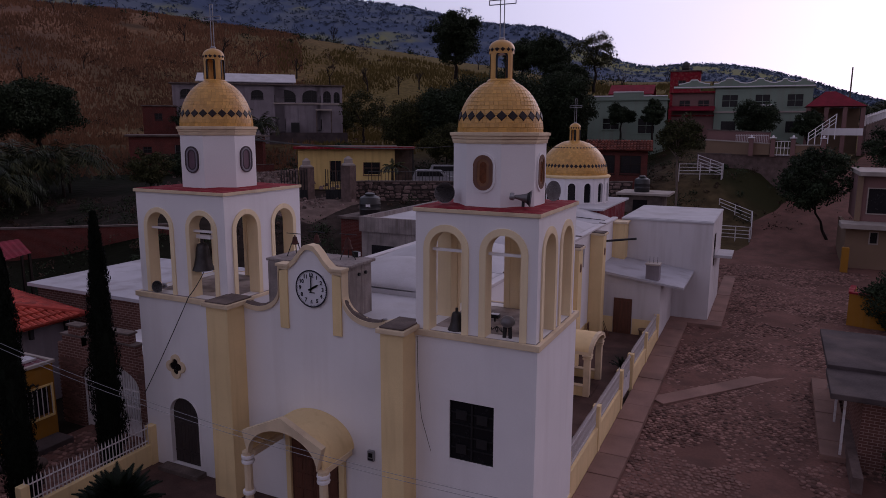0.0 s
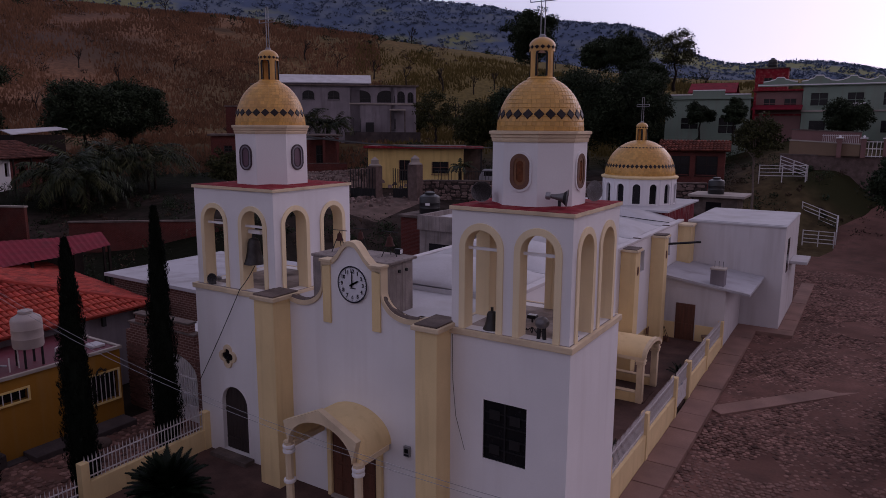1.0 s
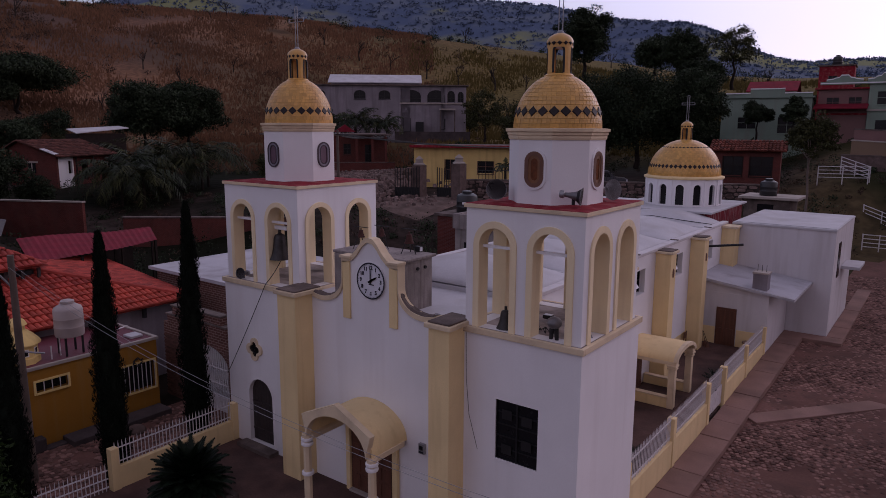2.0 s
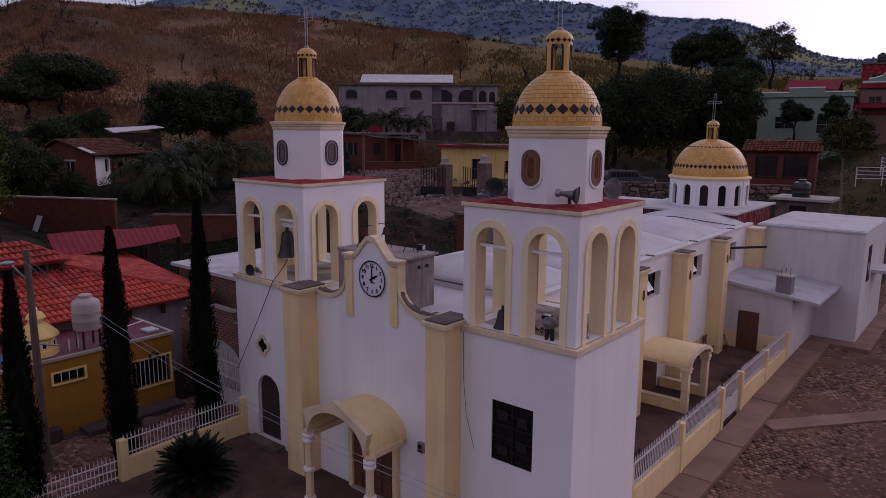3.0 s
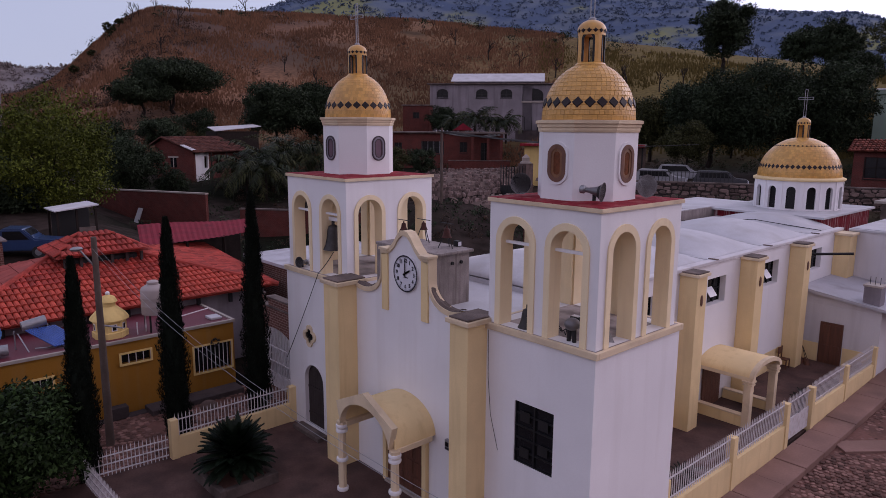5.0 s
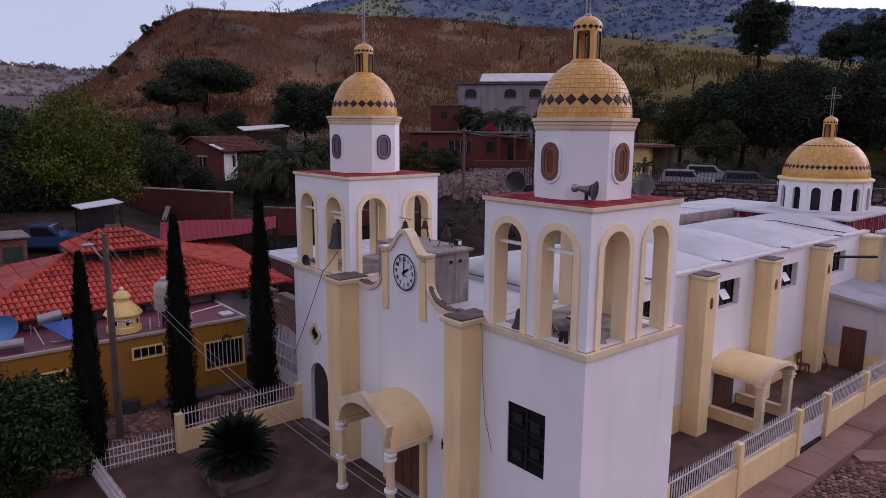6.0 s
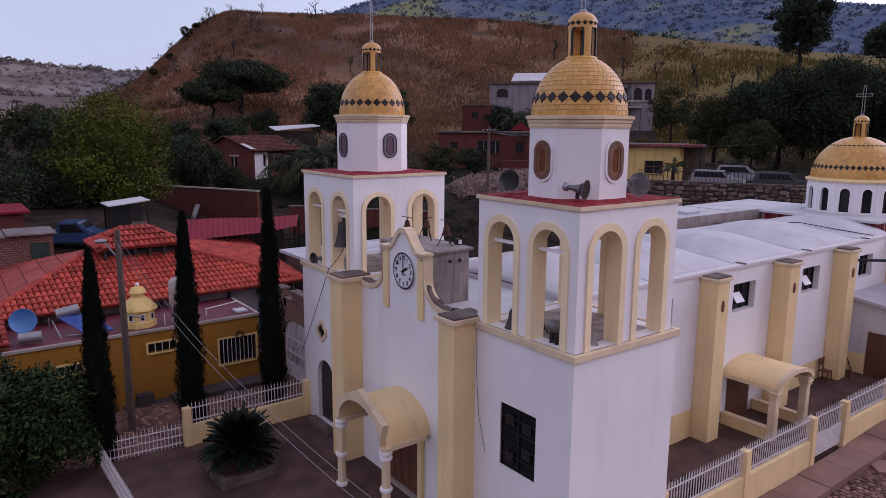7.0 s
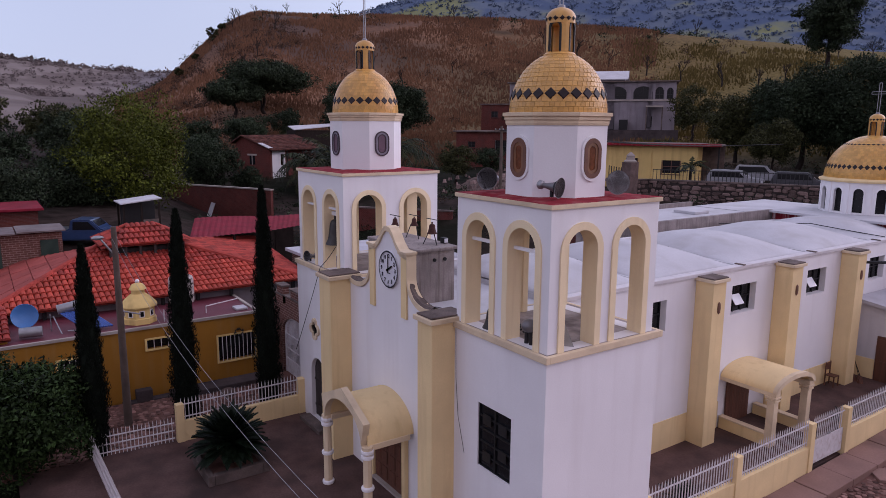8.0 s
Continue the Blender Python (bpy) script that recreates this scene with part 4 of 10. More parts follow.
# concrete box behind the gable
tank_box = thing("rooftop_concrete_box", "weathered grey concrete box behind the gable", "water tank")
part("body", boxes((-13.25, -10.50, 15.63, 16.95, 5.6, 7.36), bev=0.015), M_STAINGREY, tank_box)
part("lid", boxes((-13.32, -10.40, 15.63, 17.05, 7.362, 7.45), bev=0.03), M_STAINGREY, tank_box)
for dx in (-0.35, 0.0):
    bm = bmesh.new()
    lathe(bm, [(0.05, 0), (0.05, 0.05)], 0, 0, 10)
    bmesh.ops.transform(bm, verts=bm.verts, matrix=Matrix.Translation((-10.50, 16.6 + dx, 7.1)) @ Matrix.Rotation(math.pi / 2, 4, "Y"))
    part("drain_hole", bm, M_BLACKIRON, tank_box)

# clock
clock = thing("clock", "round white tower clock showing two o'clock", "clock")
CX, CZ, CR = -11.47, 6.765, 0.53
bm = bmesh.new()
lathe(bm, [(CR, -0.02), (CR, 0.035), (CR - 0.02, 0.045)], 0, 0, 48)
wall_turn = Matrix.Translation((CX, FY - 0.0, CZ)) @ Matrix.Rotation(math.pi / 2, 4, "X")
bmesh.ops.transform(bm, verts=bm.verts, matrix=wall_turn)
face = part("clock_face", bm, M_CLOCK, clock)
bm = bmesh.new()
for i in range(48):
    a0, a1 = 2 * math.pi * i / 48, 2 * math.pi * (i + 1) / 48
    q = [wall_turn @ Vector((r * math.cos(a), r * math.sin(a), h)) for r, a, h in ((CR - 0.03, a0, 0.06), (CR + 0.012, a0, 0.06), (CR + 0.012, a1, 0.06), (CR - 0.03, a1, 0.06))]
    bm.faces.new([bm.verts.new(p) for p in q])
part("rim", bm, M_CLOCKINK, clock)


def hand(name, deg, ln, w):
    bm = bmesh.new()
    a = radians(90 - deg)
    d, s = Vector((math.cos(a), math.sin(a), 0)), Vector((-math.sin(a), math.cos(a), 0))
    pts = [d * -0.10 + s * w, d * -0.10 - s * w, d * (ln * 0.7) - s * w, d * ln, d * (ln * 0.7) + s * w]
    bm.faces.new([bm.verts.new(wall_turn @ (p + Vector((0, 0, 0.075)))) for p in pts])
    bmesh.ops.solidify(bm, geom=bm.faces, thickness=0.01)
    part(name, bm, M_CLOCKINK, clock)


hand("hour_pointer", 61, 0.30, 0.028)
hand("minute_pointer", 1, 0.42, 0.02)
for k in range(1, 13):
    cu = bpy.data.curves.new("numeral", "FONT")
    cu.body, cu.size, cu.align_x, cu.align_y, cu.extrude, cu.offset = str(k), 0.155, "CENTER", "CENTER", 0.004, 0.005
    tmp = bpy.data.objects.new("tmp", cu)
    me = bpy.data.meshes.new_from_object(tmp)
    bpy.data.objects.remove(tmp)
    me.materials.append(M_CLOCKINK)
    a = radians(90 - 30 * k)
    ob = new("numeral", me)
    ob.parent = clock
    ob.matrix_basis = wall_turn @ Matrix.Translation((0.385 * math.cos(a), 0.385 * math.sin(a), 0.056))
for k in range(60):
    if k % 5 == 0 or k % 1 == 0:
        a = 2 * math.pi * k / 60
        bm = bmesh.new()
        w = 0.010 if k % 5 == 0 else 0.004
        d, s = Vector((math.cos(a), math.sin(a), 0)), Vector((-math.sin(a), math.cos(a), 0))
        bm.faces.new([bm.verts.new(wall_turn @ (d * r + s * q + Vector((0, 0, 0.05)))) for r, q in ((0.468, -w), (0.495, -w), (0.495, w), (0.468, w))])
        part("minute_mark", bm, M_CLOCKINK, clock)
part("maker_mark", (lambda bm: (bm.faces.new([bm.verts.new(wall_turn @ Vector(p)) for p in ((-0.08, -0.125, 0.05), (0.12, -0.125, 0.05), (0.12, -0.095, 0.05), (-0.08, -0.095, 0.05))]), bm)[1])(bmesh.new()), M_CLOCKINK, clock)

# main door and its porch
main_door = thing("main_door", "dark red-brown wooden double door of the church", "door")
part("frame", boxes((-12.52, -12.36, FY - 0.14, FY - 0.003, 0.0, 2.3), (-10.64, -10.46, FY - 0.14, FY - 0.003, 0.0, 2.3), (-12.36, -10.64, FY - 0.12, FY - 0.003, 2.2, 2.3), bev=0.01), M_CREAM, main_door)
for s in (0, 1):
    x0 = -12.35 + 0.855 * s
    leaf = part("door_leaf", boxes((x0, x0 + 0.845, FY - 0.06, FY - 0.004, 0.08, 2.19)), M_WOOD, main_door)
    for i in range(4):
        for j in range(2):
            part("panel", boxes((x0 + 0.08 + 0.39 * j, x0 + 0.38 + 0.39 * j, FY - 0.085, FY - 0.061, 0.2 + 0.5 * i, 0.6 + 0.5 * i), bev=0.01), M_WOOD, leaf)
part("threshold", boxes((-12.36, -10.64, FY - 0.2, FY - 0.003, 0.0, 0.075), bev=0.01), M_CONCLIGHT, main_door)

porch = thing("entrance_porch", "cream barrel-vaulted porch on two ringed columns", "porch")
PX, PY0, HW = -11.485, 13.76, 1.31


def vault(bm, c, w, zs, rise, th, place, d0, d1, seg=20):
    inner = arc(c, w, zs, seg, rise)
    outer = arc(c, w + th, zs, seg, rise + th)
    g = [[bm.verts.new(place(u, d, z)) for u, z in ln] for ln, d in ((inner, d0), (outer, d0), (outer, d1), (inner, d1))]
    for i in range(seg):
        for a, b in ((0, 1), (1, 2), (2, 3), (3, 0)):
            bm.faces.new((g[a][i], g[a][i + 1], g[b][i + 1], g[b][i]))
    for i in (0, seg):
        bm.faces.new([g[k][i] for k in range(4)])
    bmesh.ops.recalc_face_normals(bm, faces=bm.faces)


bm = bmesh.new()
vault(bm, PX, HW - 0.07, 2.24, 0.87, 0.07, face_front(PY0 + 0.16), 0, FY - 0.004 - PY0 - 0.16)
smooth(part("vault", bm, M_CREAM, porch, "cream barrel vault"), 40)
bm = bmesh.new()
ar = arc(PX, 1.17, 2.24, 18, 0.88)
n = len(ar)
topline = []
for u, z in ar:
    topline.append((PX + (u - PX) * (HW + 0.04) / 1.17, 3.52 - 0.62 * min(1, abs(u - PX) / 1.17)))
g = [[bm.verts.new((u, PY0 + d, z)) for u, z in ln] for ln, d in ((ar, 0), (topline, 0), (topline, 0.2), (ar, 0.2))]
for i in range(n - 1):
    for a, b in ((0, 1), (1, 2), (2, 3), (3, 0)):
        bm.faces.new((g[a][i], g[a][i + 1], g[b][i + 1], g[b][i]))
for i in (0, n - 1):
    bm.faces.new([g[k][i] for k in range(4)])
bmesh.ops.recalc_face_normals(bm, faces=bm.faces)
part("pediment", bm, M_CREAMTRIM, porch, "cream pointed pediment with an arch")
for s in (-1, 1):
    part("eave_beam", boxes((PX + s * 1.22 - 0.12, PX + s * 1.22 + 0.12, PY0 + 0.2, FY - 0.14, 2.10, 2.26), bev=0.01), M_CREAMTRIM, porch)
    x, y = PX + s * 1.29, 13.90
    col = bmesh.new()
    lathe(col, [(0.17, 0.0), (0.17, 0.07), (0.13, 0.12), (0.125, 1.05), (0.12, 2.0), (0.16, 2.12), (0.16, 2.24)], x, y, 8, math.pi / 8)
    c = part("column", col, M_CREAMTRIM, porch, "pale ringed column")
    for z in (1.02, 1.95, 2.1, 0.06):
        rb = bmesh.new()
        lathe(rb, [(0.12, z - 0.06), (0.175, z - 0.045), (0.185, z), (0.175, z + 0.045), (0.12, z + 0.06)], x, y, 18)
        smooth(part("ring", rb, M_WHITE, c))

# small fittings on the front
meter = thing("meter_box", "small grey metal meter box on the wall", "meter box")
part("box", boxes((-9.68, -9.48, FY - 0.10, FY - 0.003, 2.02, 2.32), bev=0.01), M_GREYMETAL, meter)
part("dial", boxes((-9.64, -9.52, FY - 0.115, FY - 0.101, 2.14, 2.26)), M_GLASS, meter)
part("label_strip", boxes((-9.66, -9.50, FY - 0.112, FY - 0.101, 2.05, 2.10)), M_CLOCKINK, meter)


def cable(name, pts, r, label, material=None, sag=0.0, seg=14):
    cu = bpy.data.curves.new(name, "CURVE")
    cu.dimensions = "3D"
    cu.bevel_depth, cu.bevel_resolution = r, 1
    sp = cu.splines.new("POLY")
    full = []
    for a, b in zip(pts, pts[1:]):
        for i in range(seg):
            k = i / seg
            p = Vector(a).lerp(Vector(b), k)
            p.z -= sag * 4 * k * (1 - k)
            full.append(p)
    full.append(Vector(pts[-1]))
    sp.points.add(len(full) - 1)
    for q, p in zip(sp.points, full):
        q.co = (*p, 1)
    tmp = bpy.data.objects.new("tmp", cu)
    me = bpy.data.meshes.new_from_object(tmp)
    bpy.data.objects.remove(tmp)
    me.materials.append(material or M_BLACKIRON)
    return tagged(new(name, me), label, "cable")


cable("wall_cable", [(-8.12, RY0 - 0.015, 5.85), (-8.1, RY0 - 0.015, 4.6), (-8.0, RY0 - 0.012, 3.6), (-7.72, RY0 - 0.012, 2.7)], 0.006, "thin dark cable hanging down the white wall")
cable("bell_rope", [(-16.0, 15.84, 6.72), (-16.15, 15.3, 6.02), (-18.3, 15.2, 2.5)], 0.013, "dark rope from the bell down to the wall", sag=0.05)

# ---- nave ----
NX, NXL, NY1, NZ = -8.30, -14.70, 41.2, 5.95
wins = [(23.13, 0.62, 4.34, 5.38, 0), (28.03, 0.73, 4.34, 5.38, 0), (32.95, 0.70, 4.36, 5.38, 0), (37.95, 0.68, 4.36, 5.36, 0)]
bm = bmesh.new()
pierced(bm, RY1 - 0.3, NY1, LOW, NZ, wins, 0.42, face_right(NX))
part("nave_wall", bm, M_WHITE, church)
part("nave_wall", boxes((NXL, NXL + 0.4, LY1 - 0.3, NY1, LOW, NZ)), M_WHITE, church)
part("nave_coping", boxes((NX - 0.25, NX + 0.07, RY1 + 0.003, NY1, NZ, NZ + 0.13), bev=0.02), M_WHITEDULL, church)
part("nave_coping", boxes((NXL - 0.07, NXL + 0.25, LY1, NY1, NZ, NZ + 0.13), bev=0.02), M_WHITEDULL, church)
for y0, y1 in ((RY1 + 0.003, 25.17), (25.9, 26.95), (30.63, 34.72), (35.46, 36.3)):
    part("wainscot", boxes((NX + 0.003, NX + 0.03, y0, y1, LOW, 1.22)), M_CREAM, church, "cream wainscot")
for y0 in (25.2, 29.92, 34.75):
    p = part("buttress", boxes((NX + 0.003, -7.62, y0, y0 + 0.68, LOW, 5.86), bev=0.012), M_CREAM, church, "cream buttress")
    part("buttress_cap", boxes((NX - 0.02, -7.53, y0 - 0.09, y0 + 0.77, 5.862, 5.97), bev=0.02), M_CREAMTRIM, p)
    part("cap_top", boxes((NX + 0.09, -7.58, y0 - 0.05, y0 + 0.73, 5.972, 6.02), bev=0.015), M_CONC, p)
    lamp = thing("wall_lamp", "small oval wall lamp on a cream buttress", "lamp", "lamps on the buttresses")
    bm = bmesh.new()
    lathe(bm, [(0.02, -0.17), (0.075, -0.12), (0.09, 0), (0.075, 0.12), (0.02, 0.17)], 0, 0, 12)
    bmesh.ops.transform(bm, verts=bm.verts, matrix=Matrix.Translation((-7.61, y0 + 0.34, 5.0)) @ Matrix.Diagonal((0.5, 0.9, 1.2, 1)))
    smooth(part("shade", bm, M_BROWNTRIM, lamp))
part("buttress", boxes((NX + 0.003, -7.58, 40.2, 41.18, LOW, 5.80), bev=0.012), M_CREAM, church, "cream buttress")
part("buttress_cap", boxes((NX - 0.02, -7.48, 40.1, 41.18, 5.802, 5.93), bev=0.02), M_CREAMTRIM, church)
for k, (c, w, zb, zs, _) in enumerate(wins):
    wn_ = thing("nave_window", "steel-framed window with dark panes and a tilted vent" if k in (1, 2) else "steel-framed window with dark panes", "window", "nave windows")
    part("glass", boxes((NX - 0.30, NX - 0.28, c - w, c + w, zb, zs)), M_GLASS, wn_)
    for i in range(4):
        y = c - w + 2 * w * i / 3
        part("mullion", boxes((NX - 0.275, NX - 0.235, y - 0.02, y + 0.02, zb, zs)), M_BLACKIRON, wn_)
    part("transom", boxes((NX - 0.275, NX - 0.237, c - w, c + w, (zb + zs) / 2 - 0.02, (zb + zs) / 2 + 0.02)), M_BLACKIRON, wn_)
    if k in (1, 2):
        bm = boxes((-0.01, 0.01, -0.26, 0.26, -0.4, 0.0))
        bmesh.ops.transform(bm, verts=bm.verts, matrix=Matrix.Translation((NX - 0.21, c - w * 0.35, (zb + zs) / 2 + 0.13)) @ Matrix.Rotation(radians(-38), 4, "Y"))
        part("tilted_vent", bm, M_CLOCK, wn_, "tilted pale vent pane")

# roof: a shallow white vault, ribs and a slight swell in each bay
BAYS = [18.95, 22.85, 27.78, 32.55, 37.8, 40.88]


def crown(u):
    return NZ + 0.07 + 0.06 * (1 - u * u)


for k in range(5):
    y0, y1 = BAYS[k], BAYS[k + 1]
    nx, ny = 36, 24
    verts, faces = [], []
    for j in range(ny + 1):
        for i in range(nx + 1):
            u, v = 2 * i / nx - 1, 2 * j / ny - 1
            diag = max(0.0, 1 - abs(abs(u) - abs(v)) * 14) * 0.012
            swell = 0.50 * smoothstep(-1.0, 0.1, v) * (1 - u * u) if k == 4 else 0.62 * (1 - v * v) ** 0.8 * (1 - abs(u) ** 2.2)
            verts.append((NXL + 0.26 + (NX - NXL - 0.53) * i / nx, y0 + (y1 - y0) * j / ny, crown(u) + swell + diag + 0.010 * fbm(i, j + 9 * k, 5)))
    for j in range(ny):
        for i in range(nx):
            q = j * (nx + 1) + i
            faces.append((q, q + 1, q + nx + 2, q + nx + 1))
    ob = pydata("roof_vault", verts, faces, M_ROOFWHITE, church, smooth=True)
    md = ob.modifiers.new("thick", "SOLIDIFY")
    md.thickness, md.offset = 0.06, -1
    tagged(ob, "white coated shallow roof vault")
    if k:
        bm = bmesh.new()
        pts = [(NXL + 0.27 + (NX - NXL - 0.54) * i / 24, crown(2 * i / 24 - 1)) for i in range(25)]
        for (xa, za), (xb, zb) in zip(pts, pts[1:]):
            vs = [bm.verts.new(p) for p in ((xa, y0 - 0.05, za + 0.045), (xb, y0 - 0.05, zb + 0.045), (xb, y0 + 0.05, zb + 0.045), (xa, y0 + 0.05, za + 0.045),
                                            (xa, y0 - 0.08, za - 0.02), (xb, y0 - 0.08, zb - 0.02), (xb, y0 + 0.08, zb - 0.02), (xa, y0 + 0.08, za - 0.02))]
            for f in ((0, 1, 2, 3), (4, 5, 1, 0), (3, 2, 6, 7)):
                bm.faces.new([vs[q] for q in f])
        part("roof_rib", bm, M_ROOFWHITE, church)
        part("drain", boxes((NX - 0.27, NX + 0.10, y0 - 0.06, y0 + 0.06, NZ + 0.135, NZ + 0.17)), M_CONC, church)
        spot = thing("roof_vent", "small dark vent on the white roof", "vent", "vents on the nave roof")
        bm = bmesh.new()
        zc = crown(0)
        lathe(bm, [(0.12, zc), (0.12, zc + 0.07), (0.27, zc + 0.09), (0.25, zc + 0.13), (0.05, zc + 0.15)], -11.5, y0, 10)
        part("cowl", bm, M_BLACKIRON, spot)
        bm = bmesh.new()
        lathe(bm, [(0.06, zc + 0.14), (0.05, zc + 0.2)], -11.5, y0, 8)
        part("knob", bm, M_BLACKIRON, spot)
cable("roof_cable", [(-14.3, 35.2, 6.30), (-11.5, 38.2, 6.42), (-8.5, 38.9, 6.12)], 0.02, "dark cable lying over the white roof", sag=0.01)
part("nave_ceiling", boxes((NXL + 0.41, NX - 0.43, 15.72, NY1, 5.2, 5.28)), M_WHITE, church)
part("roof_step", boxes((NXL + 0.27, NX - 0.28, 18.92, 18.96, 5.86, 6.02)), M_ROOFWHITE, church)
part("roof_apron", boxes((NXL + 0.02, NX - 0.02, 15.73, 19.0, 5.72, 5.86)), M_ROOFWHITE, church)

# crossing: red-sided square base, white slab, round drum and dome
cross_dome = thing("crossing_dome", "round amber tiled dome on a white arcaded drum", "dome")
DX, DY = -12.0, 44.8
part("red_base", boxes((DX - 2.95, DX + 2.75, DY - 3.9, DY + 3.6, 4.5, 6.42)), M_REDDRIP, cross_dome, "red sides with white drips")
part("slab", boxes((DX - 3.25, DX + 2.98, DY - 4.15, DY + 3.85, 6.422, 6.54), bev=0.02), M_ROOFWHITE, cross_dome)
n = 14
rd = 2.27
for k in range(n):
    a = 2 * math.pi * k / n
    rot = Matrix.Translation((DX, DY, 0)) @ Matrix.Rotation(a, 4, "Z")
    wseg = math.pi * rd / n
    place = lambda u, d, z, q=rot: q @ Vector((math.sqrt(max(0.1, rd * rd - u * u)) - d, u, z))
    bm = bmesh.new()
    pierced(bm, -wseg, wseg, 6.52, 8.16, [(0, 0.25, 6.62, 7.62, 0.25)], 0.22, place)
    bay = part("drum_bay", bm, M_WHITE, cross_dome)
    bm = bmesh.new()
    band(bm, 0, 0.23, 0.30, 6.6, 7.62, -0.02, 0.03, place, seg=10)
    part("arch_trim", bm, M_WHITE, bay)
    bm = bmesh.new()
    bm.faces.new([bm.verts.new(place(u, 0.16, z)) for u, z in [(-0.25, 6.62)] + arc(0, 0.25, 7.62, 10) + [(0.25, 6.62)]][::-1])
    part("pane", bm, M_GLASS, bay)
    part("pier_strip", (lambda b: (prism(b, [(wseg - 0.07, 6.55), (wseg + 0.07, 6.55), (wseg + 0.07, 8.1), (wseg - 0.07, 8.1)], place, -0.04, 0.02), b)[1])(bmesh.new()), M_WHITE, bay)
bm = bmesh.new()
lathe(bm, [(rd - 0.1, 8.14), (rd + 0.10, 8.14), (rd + 0.14, 8.22), (rd + 0.12, 8.27), (rd - 0.05, 8.33)], DX, DY, 48)
smooth(part("cornice", bm, M_CREAM, cross_dome))
tiled_dome(cross_dome, DX, DY, 8.32, 2.18, 2.10, 0.38, 0.15, 48, 0.28, 0.60, 0, (1.72, 40, 0.12))
lan, zt = lantern(cross_dome, DX, DY, 10.34, 0.35, 1.25, 24, 14, 0)
open_cross(cross_dome, DX, DY, zt, 1.55, 1.1)

# transept house and the annex with the brown door
trans = thing("transept_block", "plain white flat-roofed block beside the crossing", "building")
part("wall", boxes((-8.0, -2.88, 41.2, 48.6, LOW, 5.96)), M_WHITEDULL, trans)
part("parapet", boxes((-8.0, -2.86, 41.12, 48.7, 5.962, 6.07), bev=0.02), M_ROOFWHITE, trans)
part("roof_coat", boxes((-7.85, -2.92, 41.3, 48.5, 6.072, 6.10)), M_ROOFWHITE, trans)
part("window", boxes((-2.878, -2.85, 42.6, 43.4, 3.3, 5.2)), M_GLASS, trans)
part("canopy", boxes((-2.87, -1.95, 44.2, 46.6, 3.55, 3.72), bev=0.02), M_ROOFWHITE, trans)
part("wing", boxes((-20.0, -15.0, 41.2, 48.5, LOW, 6.25)), M_ROOFWHITE, trans, "white coated flat wing")
annex = thing("annex", "low white annex with sloping slab roof and brown door", "building")
part("wall", boxes((-8.28, -4.90, 36.45, 41.19, LOW, 3.05)), M_WHITEDULL, annex)
part("wainscot", boxes((-8.26, -7.31, 36.42, 36.447, LOW, 1.24)), M_CREAM, annex)
part("wainscot", boxes((-6.28, -4.91, 36.42, 36.447, LOW, 1.24)), M_CREAM, annex)
bm = bmesh.new()
prism(bm, [(-8.28, 3.66), (-3.75, 3.10), (-3.75, 3.22), (-8.28, 3.80)], face_front(36.2), 0, 4.98)
bmesh.ops.recalc_face_normals(bm, faces=bm.faces)
part("roof_slab", bm, M_ROOFGREY, annex)
bm = bmesh.new()
prism(bm, [(-8.28, 3.052), (-4.90, 3.052), (-4.90, 3.23), (-8.28, 3.65)], face_front(36.46), 0, 4.7)
bmesh.ops.recalc_face_normals(bm, faces=bm.faces)
part("gable_wall", bm, M_WHITEDULL, annex)
door_b = part("door", boxes((-7.28, -6.32, 36.38, 36.446, 0.36, 2.30), bev=0.01), M_WOOD, annex, "red-brown wooden door")
part("door_panel", boxes((-7.18, -6.84, 36.355, 36.379, 1.40, 2.18), (-6.76, -6.42, 36.355, 36.379, 1.40, 2.18)), M_WOOD, door_b)
part("door_panel", boxes((-7.18, -6.84, 36.355, 36.379, 0.5, 1.25), (-6.76, -6.42, 36.355, 36.379, 0.5, 1.25)), M_WOOD, door_b)
chim = thing("roof_chimney", "short square grey block chimney on the annex roof", "chimney")
part("shaft", boxes((-5.72, -5.05, 36.5, 37.15, 3.1, 4.20), bev=0.01), M_GREYWALL, chim)
part("rim", boxes((-5.76, -5.01, 36.46, 37.19, 4.202, 4.29), bev=0.01), M_CONCLIGHT, chim)
for i in range(3):
    part("rod", boxes((-5.6 + 0.2 * i, -5.58 + 0.2 * i, 36.8, 36.82, 4.25, 4.62)), M_BLACKIRON, chim)
spout = thing("drain_spout", "dark rusted drain pipe sticking out of the wall", "pipe")
bm = bmesh.new()
tube(bm, (-8.2, 35.9, 5.35), (-6.3, 36.6, 5.55), 0.06)
part("pipe", bm, M_BLACKIRON, spout)

# side porch on the nave
def side_z(y):
    """The strip of yard beside the nave rises gently towards the annex."""
    return 0.004 + 0.18 * smoothstep(17.5, 24.0, y) + 0.20 * smoothstep(23.0, 38.0, y)


